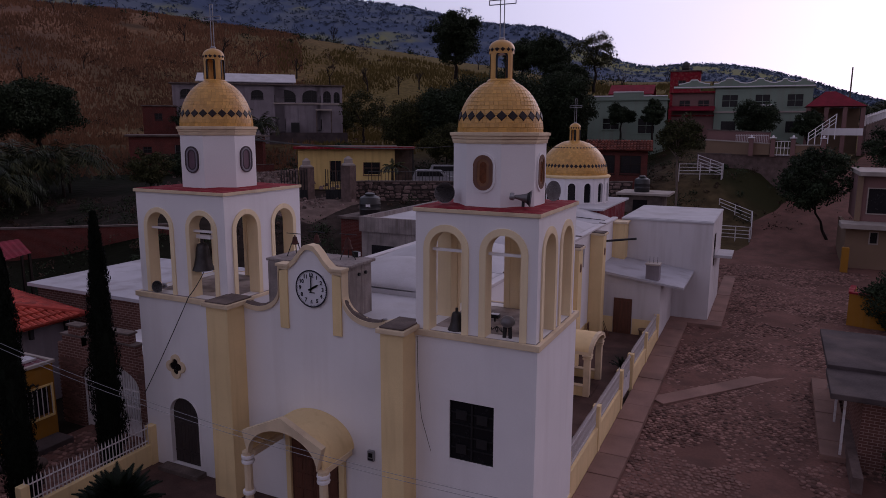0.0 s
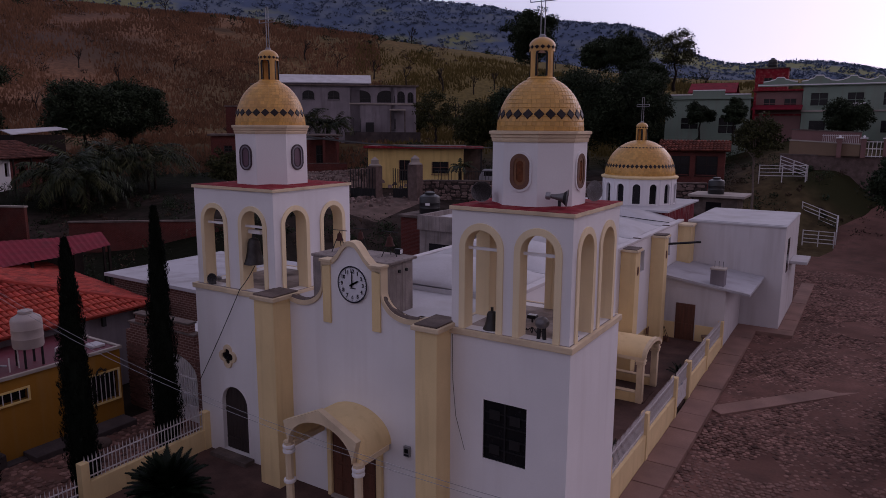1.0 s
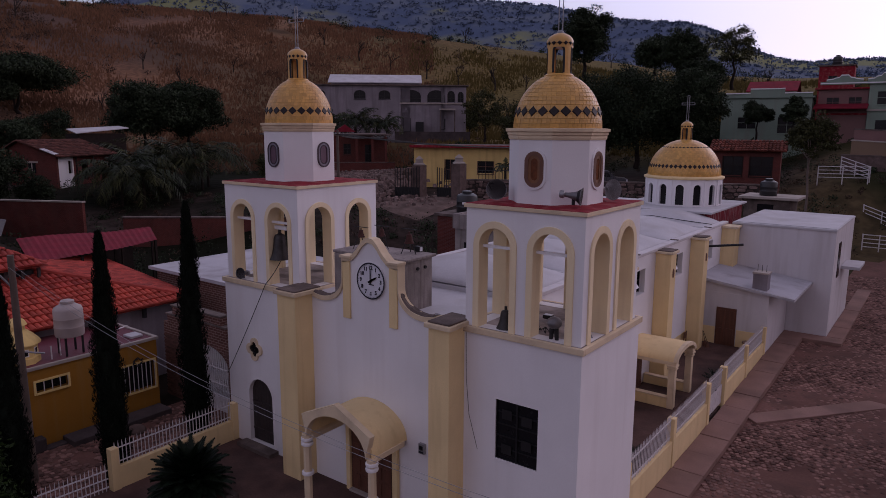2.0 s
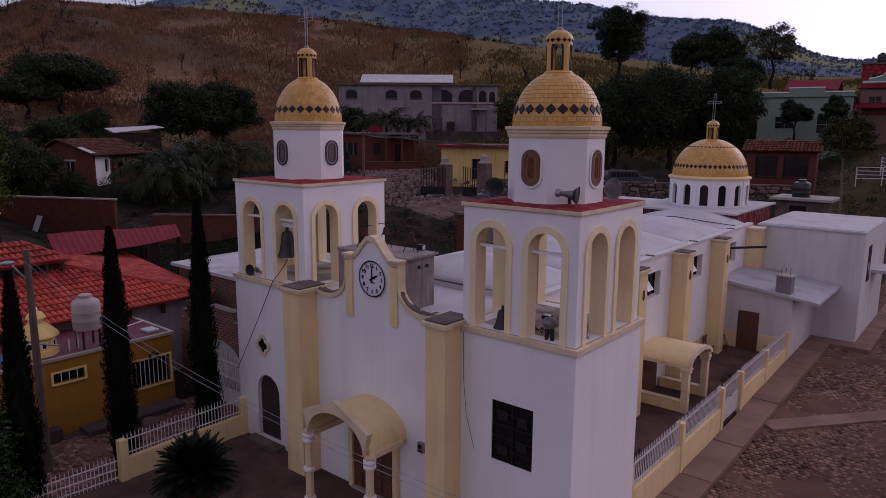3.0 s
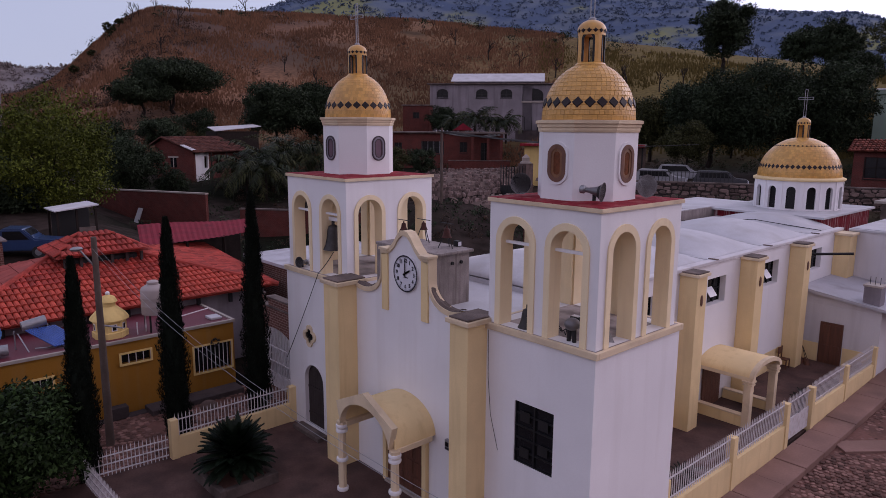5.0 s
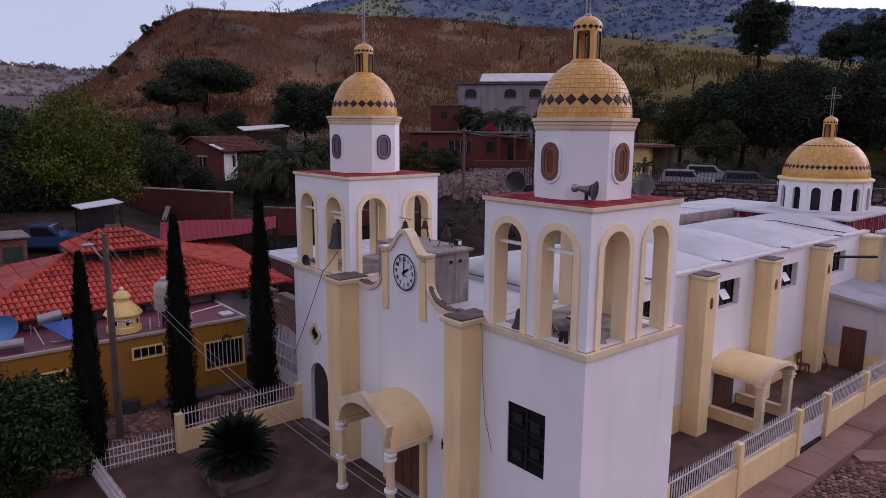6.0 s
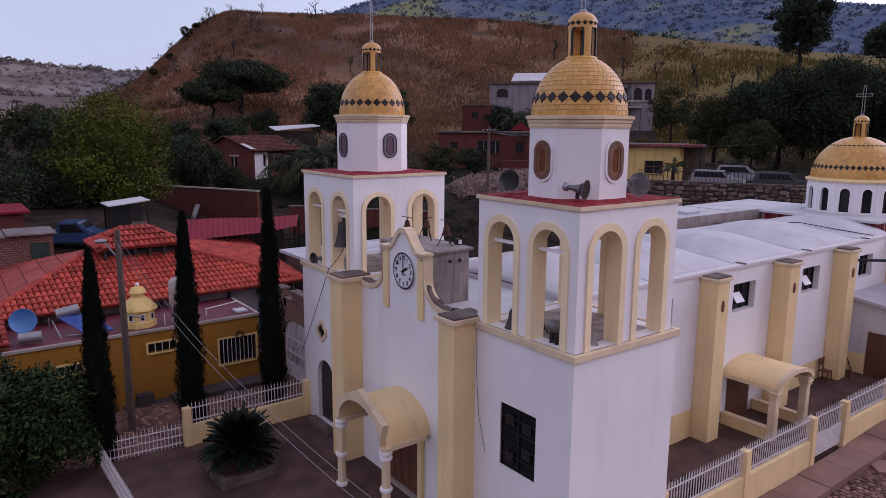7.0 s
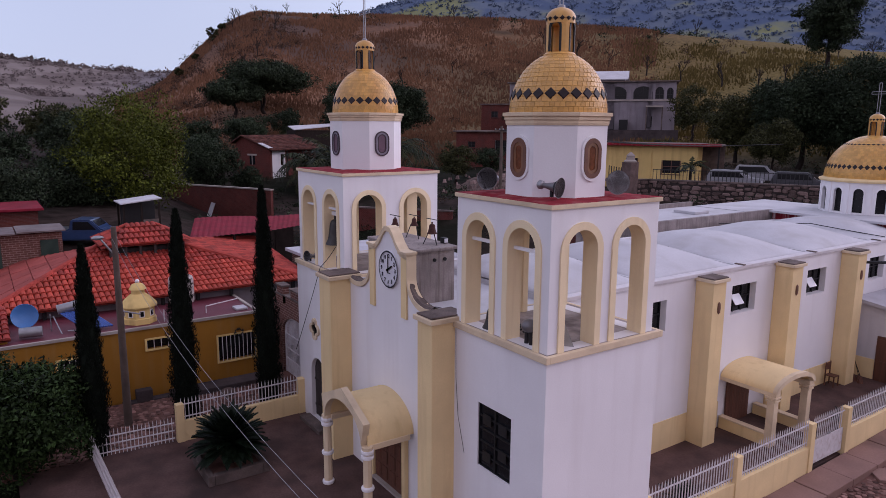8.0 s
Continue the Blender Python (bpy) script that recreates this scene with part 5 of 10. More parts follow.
SPY, SPX, SPZ = 28.18, -6.20, 0.22
sp = thing("side_porch", "cream vaulted side porch with low walls and columns", "porch")
bm = bmesh.new()
vault(bm, SPY, 1.10, 2.16, 0.37, 0.09, face_right(SPX), 0.0, 2.09)
smooth(part("vault", bm, M_CREAM, sp), 40)
bm = bmesh.new()
vault(bm, SPY, 1.06, 2.16, 0.34, 0.16, face_right(SPX + 0.03), 0.0, 0.16)
smooth(part("arch_rim", bm, M_CREAMTRIM, sp), 40)
for s in (-1, 1):
    y = SPY + s * 1.05
    part("eave_beam", boxes((-8.29, SPX - 0.02, y - 0.14, y + 0.14, 2.02, 2.17), bev=0.01), M_CREAMTRIM, sp)
    c = part("column", boxes((SPX - 0.32, SPX - 0.06, y - 0.13, y + 0.13, SPZ, 1.84), bev=0.015), M_CREAMTRIM, sp)
    part("capital", boxes((SPX - 0.36, SPX - 0.02, y - 0.17, y + 0.17, 1.84, 1.90), bev=0.01), M_CREAMTRIM, c)
    part("abacus", boxes((SPX - 0.38, SPX, y - 0.19, y + 0.19, 1.95, 2.02), bev=0.01), M_CREAMTRIM, c)
    part("neck", boxes((SPX - 0.32, SPX - 0.06, y - 0.13, y + 0.13, 1.90, 1.95)), M_CREAMTRIM, c)
    part("low_wall", boxes((-8.25, SPX - 0.33, y - 0.10, y + 0.10, SPZ, 0.62), bev=0.01), M_CREAM, sp)
    part("wall_coping", boxes((-8.25, SPX - 0.33, y - 0.13, y + 0.13, 0.622, 0.68), bev=0.01), M_CREAMTRIM, sp)
sdoor = thing("side_door", "red-brown plank side door under the porch", "door")
for i in range(7):
    y = 27.35 + 0.2 * i
    part("plank", boxes((NX + 0.032, NX + 0.09, y + 0.004, y + 0.196, 0.27, 2.0)), M_WOOD, sdoor)
part("porch_floor", boxes((-8.26, SPX, 27.05, 29.31, 0.0, 0.27)), M_YARD, sp)

# ---- what stands in and on the towers ----
def bell(name, label, x, y, z, h, r, material, yoke=True):
    t = thing(name, label, "bell")
    bm = bmesh.new()
    lathe(bm, [(r, z), (r * 0.98, z + 0.03 * h), (r * 0.80, z + 0.18 * h), (r * 0.64, z + 0.45 * h), (r * 0.56, z + 0.75 * h), (r * 0.45, z + 0.88 * h), (r * 0.15, z + 0.94 * h)], x, y, 24)
    smooth(part("body", bm, material, t), 50)
    bm = bmesh.new()
    tube(bm, (x, y, z + 0.9 * h), (x, y, z + 1.12 * h), r * 0.16, seg=8)
    part("crown", bm, material, t)
    if yoke:
        part("yoke", boxes((x - r * 1.1, x + r * 1.1, y - 0.06, y + 0.06, z + 1.08 * h, z + 1.22 * h), bev=0.01), M_WHITE, t)
    bm = bmesh.new()
    tube(bm, (x, y, z + 0.3 * h), (x, y, z - 0.06 * h), 0.025, 0.045, 8)
    part("clapper", bm, M_BLACKIRON, t)
    return t


bell("church_bell", "large dark bronze bell hung in the belfry", -16.0, 15.84, 6.80, 0.92, 0.35, M_BRONZE)
bell("standing_bell", "dark bell standing on the belfry floor", -7.16, 15.72, ZL, 0.52, 0.24, M_BRONZE, False)
for x, y, z, s in ((-12.75, 16.30, 7.68, 0.72), (-12.22, 16.66, 7.72, 0.72), (-11.02, 16.52, 7.64, 0.9)):
    b = bell("small_bell", "small rusty bell on a thin stand", x, y, z + 0.12, 0.34 * s, 0.17 * s, M_RUST, False)
    for k in range(3):
        a = k * 2.09
        bm = bmesh.new()
        tube(bm, (x + 0.1 * math.cos(a), y + 0.1 * math.sin(a), z + 0.16), (x + 0.26 * math.cos(a), y + 0.26 * math.sin(a), 7.45), 0.014, seg=5)
        part("leg", bm, M_BLACKIRON, b)
    bm = bmesh.new()
    tube(bm, (x - 0.3, y, z + 0.60 * s), (x + 0.3, y, z + 0.60 * s), 0.012, seg=5)
    part("top_bar", bm, M_BLACKIRON, b)
spot = thing("floodlight", "small floodlight beside the bells", "lamp")
part("housing", boxes((-11.10, -10.90, 16.86, 17.0, 7.455, 7.62), bev=0.01), M_BLACKIRON, spot)
part("lens", boxes((-10.899, -10.89, 16.87, 16.99, 7.48, 7.6)), M_CLOCK, spot)


def horn(label, x, y, z, az, el, r=0.24, ln=0.42, stand=0.22, bright=False):
    """A loudspeaker horn: flared bell, driver at the back, bracket."""
    t = thing("horn_speaker", label, "loudspeaker", "loudspeakers on the towers")
    m = Matrix.Translation((x, y, z)) @ Matrix.Rotation(radians(az), 4, "Z") @ Matrix.Rotation(radians(90 - el), 4, "Y")
    bm = bmesh.new()
    prof = [(0.05, -ln * 0.55), (0.06, -ln * 0.3), (0.09, 0.0), (r * 0.62, ln * 0.28), (r, ln * 0.45), (r * 1.02, ln * 0.46), (r * 0.97, ln * 0.455)]
    lathe(bm, prof, 0, 0, 24)
    bmesh.ops.transform(bm, verts=bm.verts, matrix=m)
    smooth(part("flare", bm, M_HORN, t), 50)
    bm = bmesh.new()
    lathe(bm, [(r * 0.97, ln * 0.455), (r * 0.93, ln * 0.43), (r * 0.55, ln * 0.2), (0.06, -0.02), (0.01, -0.03)], 0, 0, 24)
    bmesh.ops.transform(bm, verts=bm.verts, matrix=m)
    smooth(part("mouth", bm, M_GREYMETAL if bright else M_HORNIN, t, "inside of the horn"), 50)
    bm = bmesh.new()
    lathe(bm, [(0.075, -ln * 0.8), (0.095, -ln * 0.74), (0.095, -ln * 0.55), (0.06, -ln * 0.5)], 0, 0, 14)
    bmesh.ops.transform(bm, verts=bm.verts, matrix=m)
    smooth(part("driver", bm, M_GREYMETAL, t))
    bm = bmesh.new()
    lathe(bm, [(0.075, 0.0), (0.078, 0.10), (0.055, 0.135), (0.02, 0.14)], 0, 0, 14)
    bmesh.ops.transform(bm, verts=bm.verts, matrix=m)
    part("throat", bm, M_GREYMETAL, t)
    part("bracket", boxes((x - 0.03, x + 0.03, y - 0.03, y + 0.03, z - stand, z - 0.05)), M_BLACKIRON, t)
    return t


horn("grey horn loudspeaker facing the valley on the red roof", -7.66, 15.98, 9.58, -62, 4, 0.26)
horn("grey horn loudspeaker lying sideways on the red roof", -5.5, 15.95, 9.55, 18, -6, 0.22)
horn("grey horn loudspeaker with a bright throat on the red roof", -5.45, 17.85, 9.57, -28, 4, 0.27, bright=True)
horn("small grey horn loudspeaker on the belfry ledge", -17.72, 15.62, 6.13, -75, 8, 0.19, 0.36, 0.18)
wedge = thing("tin_cone", "grey folded tin cone on the belfry floor", "scrap")
bm = bmesh.new()
vs = [bm.verts.new(p) for p in ((-5.45, 16.0, ZL), (-5.0, 16.3, ZL), (-5.42, 16.55, ZL), (-5.25, 16.25, ZL + 0.48))]
for f in ((0, 1, 3), (1, 2, 3), (2, 0, 3)):
    bm.faces.new([vs[i] for i in f])
part("cone", bm, M_GREYMETAL, wedge)
scrap = thing("twisted_wire", "tangle of dark wire on the belfry floor", "scrap")
bm = bmesh.new()
rng = random.Random(12)
p = Vector((-6.85, 16.2, ZL + 0.03))
for i in range(40):
    q = Vector((-6.85 + 1.0 * i / 40 + rng.uniform(-0.06, 0.06), 16.2 - 0.35 * i / 40 + rng.uniform(-0.1, 0.1), ZL + 0.02 + rng.uniform(0, 0.14)))
    tube(bm, p, q, 0.012, seg=4)
    p = q
part("wire", bm, M_BLACKIRON, scrap)
lampf = thing("floodlight", "white floodlight tilted up on the belfry floor", "lamp")
part("housing", boxes((-6.68, -6.42, 16.80, 16.98, ZL + 0.10, ZL + 0.2), bev=0.02), M_BLACKIRON, lampf)
part("lens", boxes((-6.66, -6.44, 16.82, 16.96, ZL + 0.201, ZL + 0.215)), M_CLOCK, lampf)
part("foot", boxes((-6.57, -6.53, 16.87, 16.91, ZL - 0.005, ZL + 0.10)), M_BLACKIRON, lampf)
spk = thing("round_speaker", "round grey loudspeaker on two short legs", "loudspeaker")
bm = bmesh.new()
bmesh.ops.create_uvsphere(bm, u_segments=18, v_segments=10, radius=0.19, matrix=Matrix.Translation((-5.72, 15.62, ZL + 0.42)) @ Matrix.Diagonal((1, 1, 0.8, 1)))
smooth(part("body", bm, M_HORN, spk), 60)
for dx in (-0.08, 0.08):
    bm = bmesh.new()
    tube(bm, (-5.72 + dx, 15.62, ZL - 0.005), (-5.72 + dx * 0.7, 15.62, ZL + 0.32), 0.05, 0.06, 8)
    part("leg", bm, M_HORNIN, spk)
rng = random.Random(9)
for s in (-1, 1):
    lip = bmesh.new()
    ring = []
    for u, z in half[2:16]:
        k = 0.03 + 0.05 * rng.random()
        ring.append([lip.verts.new((GX + s * (u + 0.01), FY + d, z + h)) for d, h in ((-0.045 + 0.02 * rng.random(), 0.036), (0.03, 0.045 + k), (0.17, 0.04 + k * rng.random()), (0.29, 0.036))])
    for a, b in zip(ring, ring[1:]):
        for k in range(3):
            lip.faces.new((a[k], a[k + 1], b[k + 1], b[k]))
    bmesh.ops.recalc_face_normals(lip, faces=lip.faces)
    part("weathered_lip", lip, M_CONC, church, "blackened crumbling mortar on the gable shoulder")


# ---- small things along the nave ----
def wooden_chair(x, y, rz):
    t = thing("wooden_chair", "old brown wooden chair against the wall", "chair")
    part("seat", boxes((-0.2, 0.2, -0.2, 0.2, 0.42, 0.46), bev=0.01), M_WOOD, t)
    for sx in (-0.18, 0.18):
        for sy in (-0.18, 0.18):
            part("leg", boxes((sx - 0.02, sx + 0.02, sy - 0.02, sy + 0.02, 0.0, 0.42)), M_WOOD, t)
        part("back_post", boxes((sx - 0.02, sx + 0.02, 0.16, 0.2, 0.46, 0.98)), M_WOOD, t)
    part("backrest", boxes((-0.18, 0.18, 0.165, 0.19, 0.65, 0.95)), M_WOOD, t)
    t.matrix_basis = pose(x, y, side_z(y), 0, 0, rz)
    return t


wooden_chair(-7.95, 34.3, 90)
for k, (x, y, ln) in enumerate(((-7.70, 35.62, 1.5), (-7.55, 35.72, 1.4), (-7.40, 35.58, 1.2))):
    br = thing("broom", "worn broom leaning on the buttress", "broom")
    bm = bmesh.new()
    tube(bm, (x, y, side_z(y) + 0.25), (x - 0.2, y - 0.12, ln), 0.014, seg=6)
    part("stick", bm, M_BARE, br)
    bm = bmesh.new()
    lathe(bm, [(0.13, side_z(y)), (0.06, side_z(y) + 0.22), (0.025, side_z(y) + 0.3)], x, y, 8)
    part("bristles", bm, M_WOOD, br)
plate = tagged(part("hanging_sack", boxes((-7.80, -7.66, 35.432, 35.52, 1.15, 1.85), bev=0.03), M_BLACKIRON), "dark sack hung on the wall", "sack")
pot = thing("flower_pot", "beige flower pot by the annex", "pot")
bm = bmesh.new()
lathe(bm, [(r_, z_ + side_z(36.0)) for r_, z_ in ((0.16, 0.0), (0.24, 0.4), (0.27, 0.42), (0.27, 0.48), (0.2, 0.46))], -5.6, 36.0, 16)
part("pot", bm, M_BEIGEWALL, pot)

# ---- yard, street and fences ----
def sheet(name, x0, x1, y0, y1, z, material, label, cat, wob=0.01, step=0.5, fn=None):
    nx, ny = max(2, int((x1 - x0) / step)), max(2, int((y1 - y0) / step))
    v, f = [], []
    for j in range(ny + 1):
        for i in range(nx + 1):
            x, y = x0 + (x1 - x0) * i / nx, y0 + (y1 - y0) * j / ny
            v.append((x, y, (fn(x, y) if fn else z) + wob * fbm(x * 1.0, y, 2.5)))
    for j in range(ny):
        for i in range(nx):
            a = j * (nx + 1) + i
            f.append((a, a + 1, a + nx + 2, a + nx + 1))
    ob = pydata(name, v, f, material, smooth=True)
    return tagged(ob, label, cat, kind="structure")


tagged(part("yard", boxes((-18.4, -5.0, 6.0, 48.0, -1.2, 0.0)), M_YARD), "stained concrete church yard", "yard", kind="structure")


sheet("side_yard", NX + 0.002, -5.05, 16.0, 36.44, 0, M_YARD, "stained concrete strip beside the nave", "yard", 0.004, 0.4, lambda x, y: side_z(y))


def walk_z(x, y):
    return -0.06 + 0.46 * smoothstep(22, 43, y)


def slab_strip(name, x0, x1, y0, y1, label, step=1.6, cat="sidewalk"):
    """A paved strip that follows the street's rise, laid in slabs with open joints."""
    t = tagged(new(name), label, cat, kind="structure")
    n = max(1, round((y1 - y0) / step))
    for i in range(n):
        ya, yb = y0 + (y1 - y0) * i / n + 0.012, y0 + (y1 - y0) * (i + 1) / n - 0.012
        bm = bmesh.new()
        v = box(bm, x0, x1, ya, yb, -0.8, 0.0)
        for q in v[4:]:
            q.co.z = walk_z(q.co.x, q.co.y) + 0.012 * math.sin(i * 2.3)
        bmesh.ops.bevel(bm, geom=list(bm.edges), offset=0.015, segments=1, affect="EDGES")
        part("slab", bm, M_SIDEWALK, t)
    return t


road = sheet("road", -3.85, 9.5, 0.0, 66.0, 0, M_DIRT, "uneven packed earth and cobble street", "road", 0.05, 0.6, lambda x, y: street_z(x, y) - 0.015)
v_, f_ = [], []
for j in range(71):
    y = 66.0 + 1.2 * j
    for i in range(15):
        x = lane_x(y) + (9.5 - lane_x(y)) * i / 14 if j == 0 else lane_x(y) - 0.6 * fbm(y, 3.0, 4.0) + 0.62 * i
        v_.append((x, y, street_z(x, y) - 0.015 + 0.06 * fbm(x, y, 2.5)))
    if j:
        f_ += [((j - 1) * 15 + i, (j - 1) * 15 + i + 1, j * 15 + i + 1, j * 15 + i) for i in range(14)]
tagged(pydata("upper_road", v_, f_, M_DIRT, smooth=True), "packed earth street climbing out of the village", "road", kind="structure")
slab_strip("sidewalk", -4.9, -3.85, 4.0, 40.2, "worn concrete sidewalk along the church wall")
slab_strip("sidewalk", -4.9, -2.05, 40.2, 41.18, "worn concrete sidewalk before the white block", 0.98)
slab_strip("sidewalk", -2.87, -2.05, 41.2, 55.0, "worn concrete sidewalk beside the white block", 2.3)
slab_strip("sidewalk", 2.2, 3.15, 26.1, 33.9, "narrow concrete sidewalk slab", 1.3)
bm = boxes((0, 10.2, -0.42, 0.42, -0.5, -0.03), bev=0.02)
bmesh.ops.transform(bm, verts=bm.verts, matrix=Matrix.Translation((-3.78, 28.75, -0.05)) @ Matrix.Rotation(math.atan2(7.7, 6.62), 4, "Z") @ Matrix.Rotation(-0.012, 4, "Y"))
tagged(part("paved_strip", bm, M_SIDEWALK), "concrete strip running across the street", "paving", kind="structure")


def picket_fence(name, label, a, b, zb, zt, gap, base=None, post_every=2.6, tip=0.12, rails=2, posts=True):
    """White iron fence from a to b: uprights with pointed tips, rails, cream posts, and a low wall under it if base is given."""
    f = thing(name, label, "fence")
    a, b = Vector((*a, 0)), Vector((*b, 0))
    ln = (b - a).length
    rot = Matrix.Rotation(math.atan2(b.y - a.y, b.x - a.x), 4, "Z")
    at = lambda t, z=0: Matrix.Translation(a + (b - a) * (t / ln) + Vector((0, 0, z))) @ rot
    if base:
        bm = boxes((0, ln, -0.09, 0.09, base, zb), bev=0.012)
        bmesh.ops.transform(bm, verts=bm.verts, matrix=at(0))
        part("base_wall", bm, M_CREAM, f, "cream low wall")
    bars = bpy.data.meshes.new("picket")
    w = 0.011
    bars.from_pydata([(-w, -w, 0.02), (w, -w, 0.02), (w, w, 0.02), (-w, w, 0.02), (-w, -w, zt - zb - tip), (w, -w, zt - zb - tip), (w, w, zt - zb - tip), (-w, w, zt - zb - tip), (0, 0, zt - zb)], [],
                     [(0, 1, 5, 4), (1, 2, 6, 5), (2, 3, 7, 6), (3, 0, 4, 7), (4, 5, 8), (5, 6, 8), (6, 7, 8), (7, 4, 8)])
    bars.materials.append(M_WHITEIRON)
    for i in range(int(ln / gap)):
        ob = new("picket", bars)
        ob.parent = f
        ob.matrix_basis = at((i + 0.5) * gap, zb)
    for k in range(rails):
        z = zb + 0.12 + (zt - zb - tip - 0.26) * k / max(1, rails - 1)
        bm = boxes((0, ln, -0.016, 0.016, z, z + 0.035))
        bmesh.ops.transform(bm, verts=bm.verts, matrix=at(0))
        part("rail", bm, M_WHITEIRON, f)
    if posts:
        n = max(1, round(ln / post_every))
        for i in range(n + 1):
            bm = boxes((-0.13, 0.13, -0.13, 0.13, base or -0.1, zt - 0.19), bev=0.015)
            bmesh.ops.transform(bm, verts=bm.verts, matrix=at(ln * i / n))
            part("post", bm, M_CREAM, f)
    return f


picket_fence("fence", "white iron picket fence on a cream wall with posts", (-5.0, 19.0), (-5.0, 26.95), 0.86, 1.84, 0.125, -0.3, 3.95)
picket_fence("fence", "white iron picket fence on a cream wall by the street", (-5.0, 29.25), (-5.0, 36.3), 0.88, 1.84, 0.125, -0.3, 3.5)
gate = picket_fence("gate", "white iron gate with solid lower panel", (-5.0, 27.12), (-5.0, 29.1), 0.16, 1.80, 0.125, None, 3, posts=False)
part("lower_panel", boxes((-5.02, -4.98, 27.14, 29.08, 0.16, 0.95)), M_WHITEIRON, gate)
part("latch", boxes((-4.97, -4.93, 28.0, 28.15, 1.0, 1.06)), M_GREYMETAL, gate)
tagged(part("plinth", boxes((-4.899, -4.80, 6.5, 19.0, -0.6, 0.35)), M_CREAM), "cream plinth along the tower foot", "plinth", kind="structure")
picket_fence("fence", "white iron picket fence on a cream wall beside the tower", (-18.2, 10.85), (-18.25, 15.3), 0.72, 1.55, 0.125, -0.8, 4.4)
picket_fence("fence", "low white iron picket fence at the yard edge", (-18.35, 8.0), (-18.2, 10.65), 0.02, 0.95, 0.12, None, 3, posts=False, rails=3)
picket_fence("fence", "low white iron picket fence along the yard front", (-18.3, 8.1), (-10.5, 8.3), 0.02, 0.95, 0.12, None, 3, posts=False, rails=3)


def cobble_field(name, label, x0, x1, y0, y1, gap, zf, seed, own=None, parent=None):
    """Rounded street stones, bedded unevenly; own: the stretch whose stones are pieces of their own."""
    rng = random.Random(seed)
    V, F = [], []
    shared = []
    for s in range(5):
        me = bpy.data.meshes.new("cobble")
        vv = []
        for ring, (k, h) in enumerate(((1.0, -0.05), (0.95, 0.012), (0.62, 0.034))):
            for i in range(7):
                a = 2 * math.pi * i / 7
                q = 0.42 + 0.10 * random.Random(s * 50 + i).random()
                vv.append((k * q * math.cos(a), k * q * math.sin(a), h))
        me.from_pydata(vv, [], [(i, (i + 1) % 7, 7 + (i + 1) % 7, 7 + i) for i in range(7)] + [(7 + i, 7 + (i + 1) % 7, 14 + (i + 1) % 7, 14 + i) for i in range(7)] + [tuple(range(14, 21))])
        me.materials.append(M_STONEP)
        shared.append(me)
    count = 0
    ny, nx = int((y1 - y0) / gap), int((x1 - x0) / gap)
    for j in range(ny):
        for i in range(nx):
            x = x0 + (i + 0.5 * (j % 2) + rng.uniform(-0.2, 0.2)) * gap
            y = y0 + (j + rng.uniform(-0.2, 0.2)) * gap
            if fbm(x, y, 3.2, 3) > 0.42 or x > x1:
                continue
            sc, rot, z = gap * rng.uniform(0.75, 1.15), rng.uniform(0, 6.28), zf(x, y) + rng.uniform(-0.018, 0.012)
            me = shared[(i + j * 3) % 5]
            m = Matrix.Translation((x, y, z)) @ Matrix.Rotation(rot, 4, "Z") @ Matrix.Diagonal((sc * rng.uniform(0.85, 1.15), sc, sc * 2.2, 1))
            if own and own[0] < x < own[1] and own[2] < y < own[3] and count < 300:
                ob = new("cobble", me)
                ob.parent = parent
                ob.matrix_basis = m
                count += 1
            else:
                base = len(V)
                V += [m @ v.co for v in me.vertices]
                F += [tuple(base + q for q in p.vertices) for p in me.polygons]
    ob = pydata(name, V, F, M_STONE, parent)
    return tagged(ob, label, kind="stuff")


M_STONEP = mat("river_cobble_piece", (0.20, 0.112, 0.094), 0.3, 3.0, 0.85, 0.4, 30, rnd=0.3, spec=0.15)
cobble_field("cobbles", "worn rounded street cobbles", -3.75, 7.0, 14.0, 60.0, 0.19, lambda x, y: street_z(x, y) - 0.012, 3, (-3.7, 0.4, 21.0, 27.0), road)

# ---- the yellow house beside the alley ----
yh = thing("yellow_house", "ochre yellow flat-roofed house with maroon roof deck", "house")
YX, YZ = -23.3, 2.82
bm = bmesh.new()
pierced(bm, -3.0, 15.45, -1.0, YZ - 0.1, [(8.1, 0.4, 1.6, 1.95, 0), (11.42, 0.55, 1.88, 2.26, 0), (14.5, 0.80, 0.82, 1.92, 0)], 0.25, face_right(YX))
part("street_wall", bm, M_OCHRE, yh)
part("end_wall", boxes((-27.5, YX - 0.25, 15.2, 15.45, -1.0, YZ - 0.1)), M_OCHRE, yh)
part("roof_deck", boxes((-27.5, YX - 0.06, -3.0, 15.38, YZ - 0.1, YZ - 0.02)), M_PINKROOF, yh, "maroon roof deck")
part("roof_edge", boxes((YX - 0.055, YX + 0.07, -3.0, 15.52, YZ - 0.09, YZ + 0.03), bev=0.012), M_CONCLIGHT, yh)
part("roof_edge", boxes((-27.5, YX - 0.06, 15.385, 15.52, YZ - 0.09, YZ + 0.03), bev=0.012), M_CONCLIGHT, yh)
